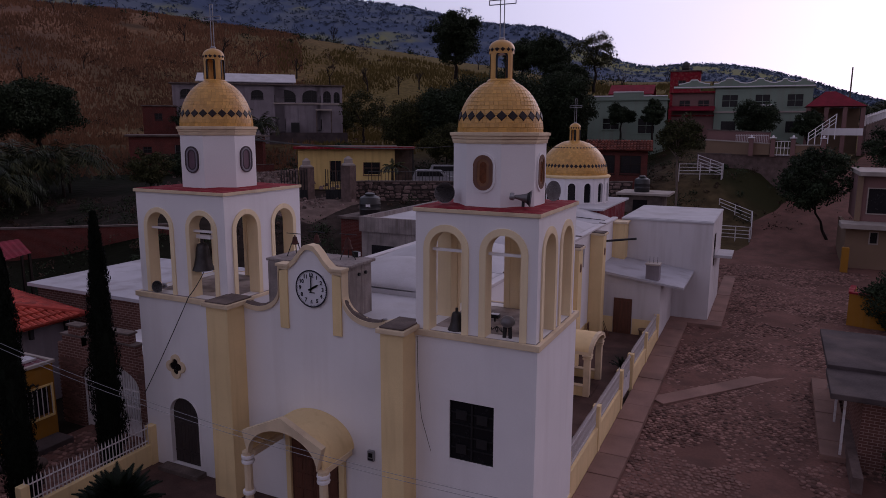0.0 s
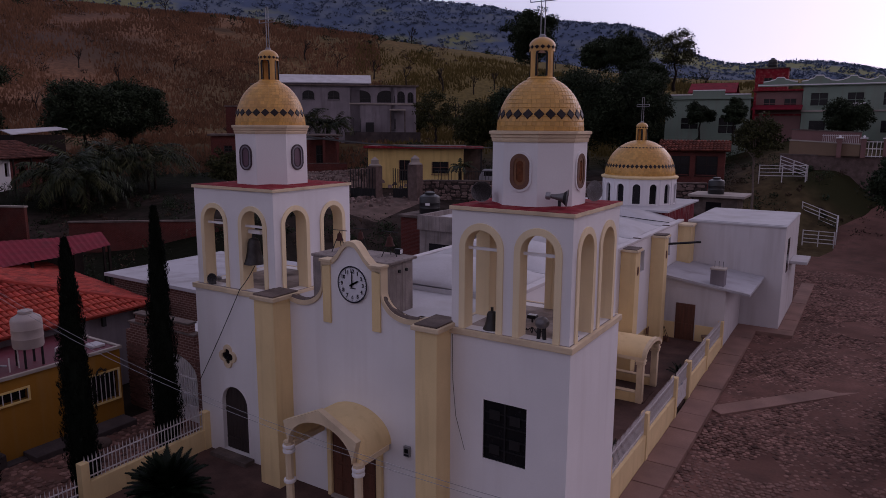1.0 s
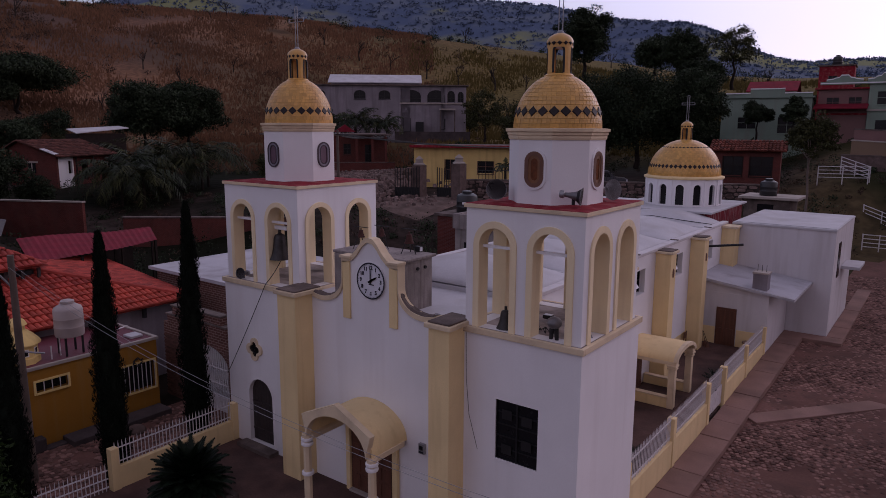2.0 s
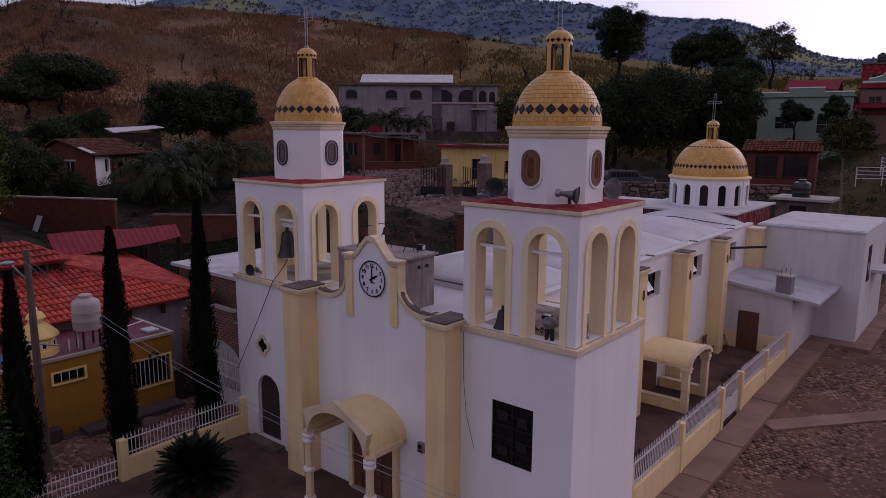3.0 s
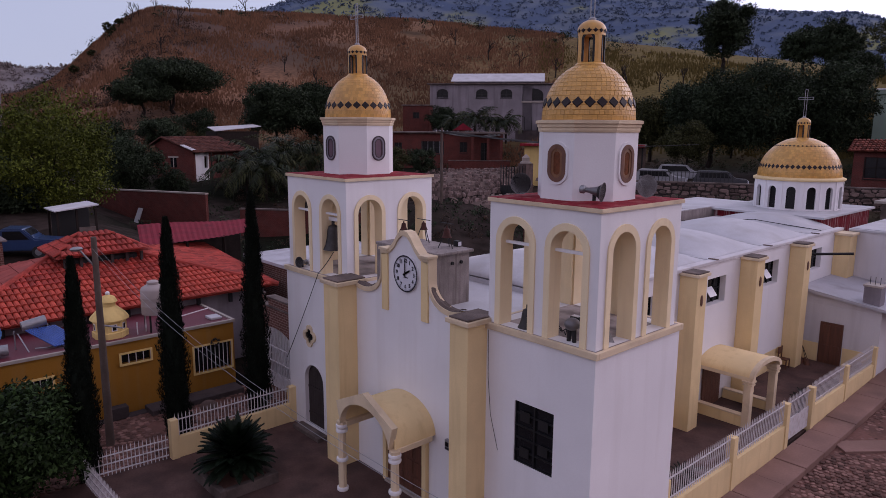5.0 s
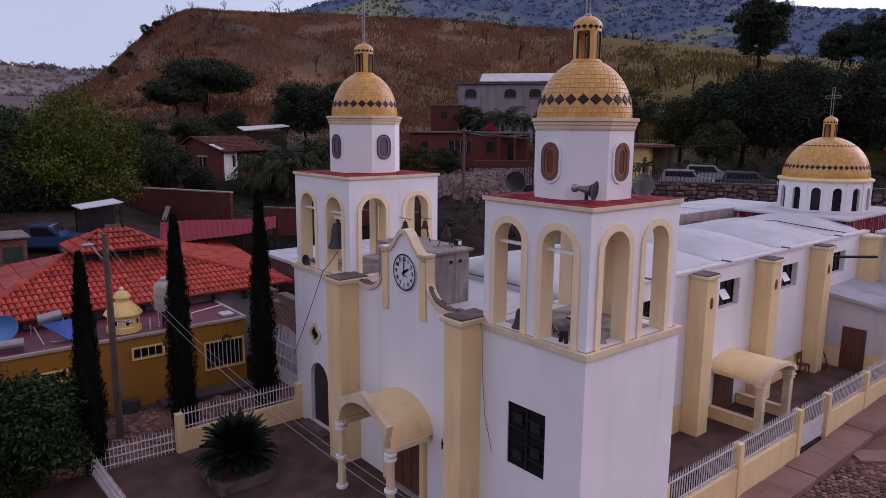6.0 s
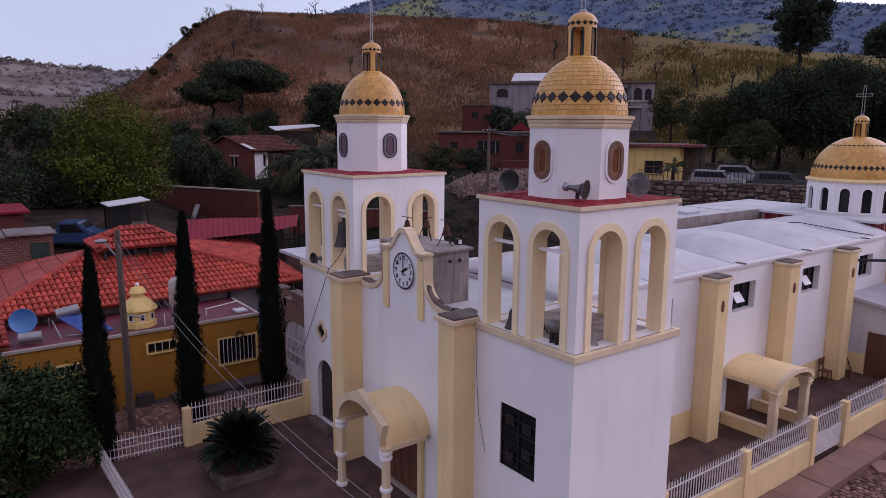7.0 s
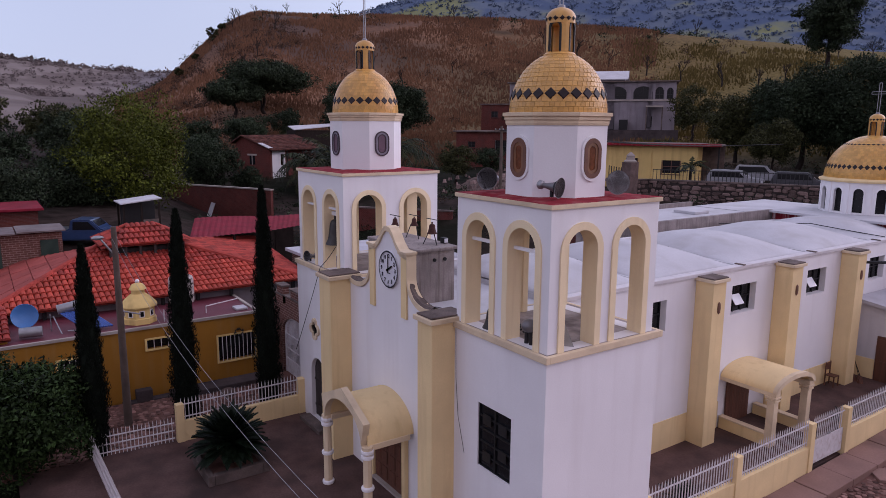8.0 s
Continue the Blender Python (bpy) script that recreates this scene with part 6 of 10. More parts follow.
for c, w, zb, zs, nb in ((8.1, 0.4, 1.6, 1.95, 4), (11.42, 0.55, 1.88, 2.26, 4), (14.5, 0.80, 0.82, 1.92, 9)):
    wd = part("window", boxes((YX - 0.2, YX - 0.18, c - w, c + w, zb, zs)), M_GLASS, yh)
    fr = boxes((YX - 0.05, YX + 0.04, c - w - 0.07, c - w, zb - 0.07, zs + 0.07), (YX - 0.05, YX + 0.04, c + w, c + w + 0.07, zb - 0.07, zs + 0.07),
               (YX - 0.05, YX + 0.04, c - w, c + w, zs, zs + 0.07), (YX - 0.05, YX + 0.06, c - w, c + w, zb - 0.07, zb))
    part("window_frame", fr, M_YELLOWWALL, wd)
    for i in range(nb + 1):
        y = c - w + 2 * w * i / nb
        part("window_bar", boxes((YX + 0.0, YX + 0.025, y - 0.012, y + 0.012, zb, zs)), M_WHITEIRON, wd)
wreath = thing("window_wreath", "dark dried wreath hung over a window", "wreath")
bm = bmesh.new()
rng = random.Random(4)
for i in range(26):
    a = rng.uniform(0, 6.28)
    p = Vector((YX + 0.1, 14.55 + 0.16 * math.cos(a), 2.02 + 0.14 * math.sin(a)))
    tube(bm, p, p + Vector((rng.uniform(0, 0.08), rng.uniform(-0.1, 0.1), rng.uniform(-0.1, 0.1))), 0.03, 0.01, 5)
tagged(part("twigs", bm, M_BLACKIRON, wreath), "dry dark twigs", kind="stuff")
tagged(part("kerb_ledge", boxes((-23.29, -22.4, 11.6, 15.4, -0.9, 0.05), (-23.29, -22.9, 9.8, 11.6, -0.9, -0.1), bev=0.03), M_DARKSLAB), "dark worn concrete ledge along the yellow wall", "ledge", kind="structure")
tagged(part("door_hood", boxes((-23.29, -22.9, 10.3, 10.9, -0.3, 0.32), bev=0.03), M_DARKSLAB), "low dark concrete bin against the wall", "bin")


def roof_lantern(x, y, z):
    t = thing("roof_lantern", "small yellow octagonal roof lantern with little windows", "roof lantern")
    bm = bmesh.new()
    lathe(bm, [(0.66, z), (0.66, z + 0.22), (0.60, z + 0.24), (0.60, z + 0.62), (0.70, z + 0.66), (0.70, z + 0.72)], x, y, 8, math.pi / 8)
    part("base", bm, M_YELLOWWALL, t)
    bm = bmesh.new()
    lathe(bm, [(0.72, z + 0.72), (0.68, z + 0.80), (0.52, z + 0.98), (0.33, z + 1.15), (0.26, z + 1.2), (0.26, z + 1.36), (0.34, z + 1.38), (0.32, z + 1.42), (0.24, z + 1.56), (0.08, z + 1.64)], x, y, 16)
    smooth(part("cap", bm, M_YELLOWWALL, t))
    bm = bmesh.new()
    bmesh.ops.create_uvsphere(bm, u_segments=12, v_segments=8, radius=0.085, matrix=Matrix.Translation((x, y, z + 1.7)))
    smooth(part("finial", bm, M_WHITE, t))
    for k in range(8):
        rot = Matrix.Translation((x, y, 0)) @ Matrix.Rotation(k * math.pi / 4, 4, "Z")
        bm = boxes((0.553, 0.572, -0.10, 0.10, z + 0.30, z + 0.56))
        bmesh.ops.transform(bm, verts=bm.verts, matrix=rot)
        w = part("window_frame", bm, M_WHITE, t)
        bm = boxes((0.573, 0.578, -0.065, 0.065, z + 0.33, z + 0.53))
        bmesh.ops.transform(bm, verts=bm.verts, matrix=rot)
        part("pane", bm, M_GLASS, w)
    return t


roof_lantern(-24.35, 10.86, YZ - 0.02)


def water_tank(x, y, z, r, h, material, label, legs=0.0):
    t = thing("water_tank", label, "water tank")
    if legs:
        for sx in (-0.6, 0.6):
            for sy in (-0.6, 0.6):
                part("leg", boxes((x + r * sx - 0.03, x + r * sx + 0.03, y + r * sy - 0.03, y + r * sy + 0.03, z - legs, z)), M_BLACKIRON, t)
    bm = bmesh.new()
    lathe(bm, [(r * 0.97, z), (r, z + 0.05), (r, z + h * 0.25), (r * 1.02, z + h * 0.27), (r, z + h * 0.3), (r, z + h * 0.5), (r * 1.02, z + h * 0.52), (r, z + h * 0.55), (r, z + h * 0.75), (r * 0.92, z + h * 0.82), (r * 0.45, z + h * 0.93)], x, y, 28)
    smooth(part("body", bm, material, t))
    bm = bmesh.new()
    lathe(bm, [(r * 0.45, z + h * 0.93), (r * 0.48, z + h * 0.94), (r * 0.48, z + h), (r * 0.3, z + h * 1.03)], x, y, 20)
    smooth(part("lid", bm, material, t))
    return t


water_tank(-23.98, 12.48, 3.5, 0.50, 1.3, M_TANK, "cream plastic water tank on a roof stand", 0.70)
pipes = thing("roof_pipes", "pale pipes rising from the maroon roof", "pipe")
for i, (p, q) in enumerate((((-24.0, 12.1, 2.8), (-24.0, 12.1, 3.6)), ((-24.0, 12.1, 3.6), (-24.2, 12.5, 3.6)), ((-24.2, 13.5, 2.8), (-24.2, 13.5, 3.1)), ((-24.2, 13.5, 3.1), (-24.6, 15.0, 3.15)), ((-23.8, 11.7, 2.8), (-23.8, 11.7, 3.3)))):
    bm = bmesh.new()
    tube(bm, p, q, 0.025, seg=6)
    part("pipe", bm, M_WHITEIRON, pipes)
hatch = tagged(part("roof_hatch", boxes((-24.4, -23.8, 14.7, 15.2, 2.805, 2.9), bev=0.02), M_ROOFWHITE), "small white hatch on the roof deck", "hatch")

solar = thing("solar_heater", "solar water heater with silver tank and blue tubes", "solar heater")
bm = bmesh.new()
tube(bm, (-24.75, 7.95, 3.62), (-24.75, 8.75, 3.75), 0.19, seg=16)
smooth(part("tank", bm, M_GREYMETAL, solar))
for i in range(12):
    bm = bmesh.new()
    y = 8.05 + 0.085 * i
    tube(bm, (-24.65, y, 3.5), (-23.75, y + 0.75, 2.95), 0.04, seg=6)
    part("glass_tube", bm, M_SOLAR, solar)
for p, q in (((-24.75, 7.7, 2.8), (-24.75, 7.7, 3.5)), ((-24.75, 8.8, 2.8), (-24.75, 8.8, 3.6)), ((-24.1, 8.0, 2.8), (-24.7, 7.8, 3.4)), ((-24.1, 9.3, 2.8), (-24.1, 8.2, 2.9))):
    bm = bmesh.new()
    tube(bm, p, q, 0.025, seg=6)
    part("stand", bm, M_GREYMETAL, solar)
dish = thing("satellite_dish", "round blue painted satellite dish", "satellite dish")
bm = bmesh.new()
lathe(bm, [(0.02, 0.0), (0.2, 0.03), (0.36, 0.10), (0.46, 0.18), (0.47, 0.17), (0.36, 0.08), (0.2, 0.01), (0.03, -0.02)], 0, 0, 24)
bmesh.ops.transform(bm, verts=bm.verts, matrix=Matrix.Translation((-24.9, 6.85, 3.5)) @ Matrix.Rotation(radians(75), 4, "Y"))
smooth(part("reflector", bm, M_BLUEDISH, dish))
bm = bmesh.new()
tube(bm, (-24.95, 6.85, 2.8), (-24.95, 6.85, 3.5), 0.03)
part("mast", bm, M_GREYMETAL, dish)
drum = thing("metal_drum", "grey metal drum lying on the roof", "drum")
bm = bmesh.new()
tube(bm, (-24.1, 6.6, 3.06), (-24.0, 7.35, 3.06), 0.2, seg=16)
smooth(part("body", bm, M_GREYMETAL, drum))


# ---- clay-tiled roofs ----
def tile_slope(parent, name, quad, tw, tl, material, single=0, piece=None, field_label="rows of red barrel roof tiles"):
    """Barrel tiles over a sloping quad: eave a->b, ridge d->c (any trapezium or triangle)."""
    a, b, c, d = [Vector(p) for p in quad]
    up = ((c + d) / 2 - (a + b) / 2)
    L = up.length
    nrow = max(1, int(L / tl))
    seg = 5
    V, F = [], []
    along = (b - a).normalized()
    nrm = along.cross(up).normalized()
    if nrm.z < 0:
        nrm = -nrm
    upn = nrm.cross(along) if nrm.cross(along).dot(up) > 0 else along.cross(nrm)
    count = 0
    shared = None
    rng = random.Random(int(L * 1000))
    for j in range(nrow):
        k0 = j / nrow
        p0, p1 = a.lerp(d, k0 + 0.5 / nrow), b.lerp(c, k0 + 0.5 / nrow)
        n = int((p1 - p0).length / tw)
        for i in range(n):
            p = p0 + along * ((i + 0.5) * tw + ((p1 - p0).length - n * tw) / 2) - upn * (tl * 0.5) + nrm * rng.uniform(0, 0.012)
            if count < single:
                if shared is None:
                    vv, ff = [], []
                    for e, (rr, lift) in enumerate(((tw * 0.56, 0.035), (tw * 0.44, 0.0))):
                        for s in range(seg + 1):
                            an = math.pi * s / seg
                            vv.append((-rr * math.cos(an), e * tl * 1.12, rr * 0.85 * math.sin(an) + lift))
                    ff = [(s, s + 1, seg + 2 + s, seg + 1 + s) for s in range(seg)] + [tuple(range(seg, -1, -1))]
                    shared = bpy.data.meshes.new("tile")
                    shared.from_pydata(vv, [], [f[::-1] for f in ff])
                    shared.materials.append(piece)
                ob = new("roof_tile", shared)
                ob.parent = parent
                m = Matrix((along, upn, nrm)).transposed().to_4x4()
                m.translation = p
                ob.matrix_basis = m
                count += 1
                continue
            base = len(V)
            for e, (rr, lift) in enumerate(((tw * 0.56, 0.035), (tw * 0.44, 0.0))):
                for s in range(seg + 1):
                    an = math.pi * s / seg
                    V.append(p + along * (-rr * math.cos(an)) + upn * (e * tl * 1.12) + nrm * (rr * 0.85 * math.sin(an) + lift))
            F += [(base + s, base + s + 1, base + seg + 2 + s, base + seg + 1 + s) for s in range(seg)]
            F.append(tuple(base + s for s in range(seg, -1, -1)))
    if V:
        ob = pydata(name, V, F, material, parent)
        tagged(ob, field_label, kind="stuff")
    bm = bmesh.new()
    vs = [bm.verts.new(p - nrm * 0.02) for p in (a, b, c, d)]
    bm.faces.new(vs)
    bmesh.ops.solidify(bm, geom=bm.faces, thickness=0.06)
    part("roof_board", bm, material, parent)


hac = thing("tiled_house", "house with a large hipped red clay tile roof", "house")
E0, E1, E2, E3 = (-26.35, 5.2, 3.22), (-26.35, 19.3, 3.22), (-37.0, 20.0, 3.85), (-37.0, 5.2, 3.3)
R0, R1 = (-31.2, 10.6, 5.05), (-31.2, 13.2, 5.05)
tile_slope(hac, "tile_field", (E0, E1, R1, R0), 0.235, 0.40, M_CLAY, 280, M_CLAYP)
M_HIPTILE = mat("flat_pink_clay_tile", (0.34, 0.075, 0.062), 0.2, 2.0, 0.85, 0.2, 20, (0.16, 0.05, 0.045), 1.0, 0.5, island=0.16, spec=0.2)


def flat_tile_hip(parent, p, q, top, size):
    """A three-sided slope laid with large flat square tiles, each with its own edges."""
    p, q, top = Vector(p), Vector(q), Vector(top)
    nrm = (q - p).cross(top - p).normalized()
    if nrm.z < 0:
        nrm = -nrm
    V, F = [tuple(w - nrm * 0.03) for w in (p, q, top)], [(0, 1, 2)]
    rows = max(3, int((top - (p + q) / 2).length / size))
    rng = random.Random(41)
    for j in range(rows):
        a, b = j / rows, (j + 0.965) / rows
        n = max(1, round((q - p).length * (1 - a) / size))
        for i in range(n):
            at_ = lambda u, v: p.lerp(q, u).lerp(top, v)
            lift = nrm * (0.03 + rng.uniform(0, 0.015))
            low = nrm * -0.01
            ring = [at_((i + 0.02) / n, a), at_((i + 0.98) / n, a), at_((i + 0.98) / n, b), at_((i + 0.02) / n, b)]
            base = len(V)
            V += [tuple(w + lift) for w in ring] + [tuple(w + low) for w in ring]
            F += [(base, base + 1, base + 2, base + 3)] + [(base + k, base + 4 + k, base + 4 + (k + 1) % 4, base + (k + 1) % 4) for k in range(4)]
    ob = pydata("flat_tile_field", V, F, M_HIPTILE, parent)
    tagged(ob, "large flat pink clay tiles", kind="stuff")


flat_tile_hip(hac, E3, E0, R0, 0.8)
tile_slope(hac, "tile_field", (E1, E2, R1, R1), 0.235, 0.40, M_CLAY)
tile_slope(hac, "tile_field", (E2, E3, R0, R1), 0.235, 0.40, M_CLAY)
for p, q in ((E0, R0), (E1, R1), (R0, R1)):
    bm = bmesh.new()
    tube(bm, Vector(p) + Vector((0, 0, 0.05)), Vector(q) + Vector((0, 0, 0.08)), 0.13, seg=8)
    part("ridge_cap", bm, M_CLAY, hac)
# pale wall takes grey plaster, so its colour carries the eave shade
part("wall", boxes((-36.4, -26.9, 5.8, 18.8, -1.0, 3.15)), M_GREYWALL, hac, "pale wall under the eave, greyed to show its shade")
for i in range(9):
    y = 6.0 + 1.55 * i
    part("eave_post", boxes((-26.75, -26.6, y, y + 0.15, 2.7, 3.2)), M_BLACKIRON, hac)
# raised lantern roof
zl_ = 5.12
# near-black posts and inner sheet paint in the shade of the gap
for i in range(6):
    for x in (-29.9, -32.6):
        part("lantern_post", boxes((x - 0.06, x + 0.06, 10.75 + 0.66 * i - 0.06, 10.75 + 0.66 * i + 0.06, 4.6, zl_)), M_WOODBLK, hac)
part("lantern_wall", boxes((-32.4, -30.05, 10.9, 13.9, 4.4, 4.95)), M_BLACKIRON, hac)
L0, L1, L2, L3 = (-29.6, 10.3, zl_), (-29.6, 14.4, zl_), (-33.0, 14.4, zl_), (-33.0, 10.3, zl_)
P0, P1 = (-31.3, 11.8, 5.95), (-31.3, 12.9, 5.95)
tile_slope(hac, "tile_field", (L0, L1, P1, P0), 0.235, 0.38, M_CLAY)
tile_slope(hac, "tile_field", (L3, L0, P0, P0), 0.235, 0.38, M_CLAY)
tile_slope(hac, "tile_field", (L1, L2, P1, P1), 0.235, 0.38, M_CLAY)
tile_slope(hac, "tile_field", (L2, L3, P0, P1), 0.235, 0.38, M_CLAY)
# corner of a second low tiled roof
hac2 = thing("tiled_lean_to", "low lean-to with red clay tiles", "roof")
tile_slope(hac2, "tile_field", ((-23.6, 3.0, 2.95), (-23.6, 6.3, 2.95), (-26.3, 6.3, 3.6), (-26.3, 3.0, 3.6)), 0.235, 0.38, M_CLAY)
part("wall", boxes((-26.0, -23.8, 3.2, 6.2, 2.7, 2.93)), M_OCHRE, hac2)

# ---- brick gateway between house and tower ----
gw = thing("brick_gateway", "stepped red brick wall with an arched gateway", "gateway")
GY = 16.6
bm = bmesh.new()
pierced(bm, -24.6, -18.45, -0.9, 3.0, [(-21.8, 1.55, -0.5, 1.75, 0.8)], 0.3, face_front(GY))
part("wall", bm, M_BRICKOLD, gw)
for i, (x0, x1, z1) in enumerate(((-24.3, -23.2, 3.35), (-23.9, -23.2, 3.75), (-22.9, -20.3, 3.4), (-22.3, -20.6, 3.8), (-19.6, -18.5, 3.5), (-19.2, -18.5, 4.1), (-18.9, -18.5, 4.6))):
    part("step", boxes((x0, x1, GY + 0.002 * i, GY + 0.3 + 0.002 * i, 3.0, z1)), M_BRICKOLD, gw)
    part("coping", boxes((x0 - 0.05, x1 + 0.05, GY - 0.06, GY + 0.36, z1, z1 + 0.07), bev=0.01), M_CONC, gw)
rng = random.Random(3)
bme = bpy.data.meshes.new("brick")
bme.from_pydata([(-0.12, -0.012, -0.03), (0.12, -0.012, -0.03), (0.12, -0.012, 0.03), (-0.12, -0.012, 0.03), (-0.125, 0.02, -0.035), (0.125, 0.02, -0.035), (0.125, 0.02, 0.035), (-0.125, 0.02, 0.035)], [],
                [(0, 1, 2, 3), (0, 4, 5, 1), (1, 5, 6, 2), (2, 6, 7, 3), (3, 7, 4, 0)])
bme.materials.append(M_BRICKP)
count = 0
for j in range(46):
    z = -0.45 + 0.075 * j
    for i in range(26):
        x = -24.5 + 0.26 * i + 0.13 * (j % 2)
        u = abs(x + 21.8)
        inside = u < 1.75 and (z < 1.75 or math.hypot(u, (z - 1.75) * 1.7) < 1.75)
        if inside or x > -18.6 or z > 2.95 or count >= 300 or (z < 0.6 and x > -20.0):
            continue
        ob = new("brick", bme)
        ob.parent = gw
        ob.matrix_basis = pose(x + rng.uniform(-0.006, 0.006), GY - 0.006, z, 0, rng.uniform(-1, 1), 0)
        count += 1
wg = thing("arched_gate", "white wrought iron double gate under the brick arch", "gate")
for i in range(23):
    x = -23.27 + 2.94 * i / 22
    top = 1.75 + 0.78 * math.sqrt(max(0, 1 - ((x + 21.8) / 1.5) ** 2))
    part("bar", boxes((x - 0.014, x + 0.014, GY + 0.1, GY + 0.13, -0.45, top)), M_WHITEIRON, wg)
for z in (-0.4, 0.45, 0.95, 1.6):
    part("rail", boxes((-23.3, -20.3, GY + 0.095, GY + 0.135, z, z + 0.05)), M_WHITEIRON, wg)
part("kick_plate", boxes((-23.28, -20.32, GY + 0.105, GY + 0.125, -0.45, 0.42)), M_WHITEIRON, wg)
bm = bmesh.new()
band(bm, -21.8, 1.46, 1.52, -0.45, 1.75, 0.09, 0.14, face_front(GY), rise=0.74)
part("gate_frame", bm, M_WHITEIRON, wg)
for k in range(6):
    bm = bmesh.new()
    cx = -23.0 + 0.48 * k
    loops = []
    for q in range(8):
        a0, r0 = 0.55 * q, 0.02 * (8 - q)
        loops.append([bm.verts.new((cx + (r0 + dr) * math.cos(a0), GY + 0.115 + dy, 1.25 + (r0 + dr) * math.sin(a0))) for dr, dy in ((-0.01, 0), (0, -0.01), (0.01, 0), (0, 0.01))])
    for la_, lb_ in zip(loops, loops[1:]):
        for k_ in range(4):
            bm.faces.new((la_[k_], la_[(k_ + 1) % 4], lb_[(k_ + 1) % 4], lb_[k_]))
    part("scroll", bm, M_WHITEIRON, wg)

# low building with white roof behind the gateway
lw = thing("white_roofed_house", "low brick house with a flat white roof", "house")
part("wall", boxes((-31.0, -19.0, 20.2, 27.0, -0.6, 3.85)), M_BRICKOLD, lw)
part("roof", boxes((-31.3, -18.8, 19.9, 27.2, 3.85, 4.02), bev=0.02), M_ROOFGREY, lw)
part("side_wall", boxes((-24.0, -18.6, 17.6, 20.18, -0.6, 2.7)), M_WHITE, lw)

# ---- alley, poles and wires ----
alley = sheet("alley", -23.2, -18.45, -6.0, 17.0, -0.16, M_DIRT, "rough cobbled alley", "road", 0.03, 0.5)
cobble_field("cobbles", "worn rounded alley cobbles", -23.1, -18.6, 2.0, 16.5, 0.21, lambda x, y: -0.155, 6, None, alley)
boulder = thing("boulder", "grey boulder at the alley edge", "stone")
bm = bmesh.new()
bmesh.ops.create_icosphere(bm, subdivisions=3, radius=0.34)
for v in bm.verts:
    v.co *= 1 + 0.25 * noise.noise(v.co * 2.3)
    v.co.z *= 0.6
bmesh.ops.transform(bm, verts=bm.verts, matrix=Matrix.Translation((-21.9, 13.6, -0.1)))
smooth(part("rock", bm, M_TRACK, boulder), 60)


def utility_pole(x, y, z0, z1, label, arms=True, r=0.15):
    t = thing("utility_pole", label, "utility pole", "street poles")
    bm = bmesh.new()
    tube(bm, (x, y, z0), (x, y, z1), r, r * 0.62, 12)
    smooth(part("shaft", bm, M_POLE, t))
    if arms:
        part("crossarm", boxes((x - 0.06, x + 0.06, y - 0.75, y + 0.75, z1 - 0.45, z1 - 0.33)), M_POLE, t)
        for k in (-0.65, -0.2, 0.2, 0.65):
            bm = bmesh.new()
            lathe(bm, [(0.045, z1 - 0.33), (0.06, z1 - 0.27), (0.03, z1 - 0.2)], x, y + k, 8)
            part("insulator", bm, M_GREYMETAL, t)
    return t


pole = utility_pole(-21.0, 9.64, -0.5, 7.25, "brown-grey concrete utility pole with a street lamp", False)
bm = bmesh.new()
tube(bm, (-21.0, 9.64, 6.2), (-21.1, 9.2, 6.85), 0.035, seg=6)
la = part("lamp_arm", bm, M_GREYMETAL, pole)
bm = bmesh.new()
bmesh.ops.create_uvsphere(bm, u_segments=12, v_segments=8, radius=0.16, matrix=Matrix.Translation((-21.12, 9.12, 6.88)) @ Matrix.Diagonal((0.7, 1.3, 0.5, 1)))
smooth(part("lamp_head", bm, M_GREYMETAL, la))
bm = bmesh.new()
tube(bm, (-21.0, 9.64, 4.2), (-20.9, 10.3, 4.0), 0.03, seg=6)
part("bracket", bm, M_GREYMETAL, pole)
for p, q in (((-21.0, 9.7, 6.92), (-1.3, 9.5, 5.5)), ((-21.0, 9.55, 6.9), (-1.3, 9.2, 5.6))):
    cable("overhead_wire", [p, q], 0.0045, "thin overhead wire across the yard", M_GREYMETAL, sag=0.7)

# ---- planter with a cycad ----
planter = thing("planter", "square low concrete planter in the yard", "planter")
for d in ((-16.35, -14.45, 10.75, 10.95, 0.0, 0.34), (-16.35, -14.45, 12.45, 12.65, 0.0, 0.34), (-16.35, -16.15, 10.95, 12.45, 0.0, 0.34), (-14.65, -14.45, 10.95, 12.45, 0.0, 0.34)):
    part("rim", boxes(d, bev=0.03), M_CONC, planter)
part("soil", boxes((-16.15, -14.65, 10.95, 12.45, 0.0, 0.22)), M_DIRT, planter)


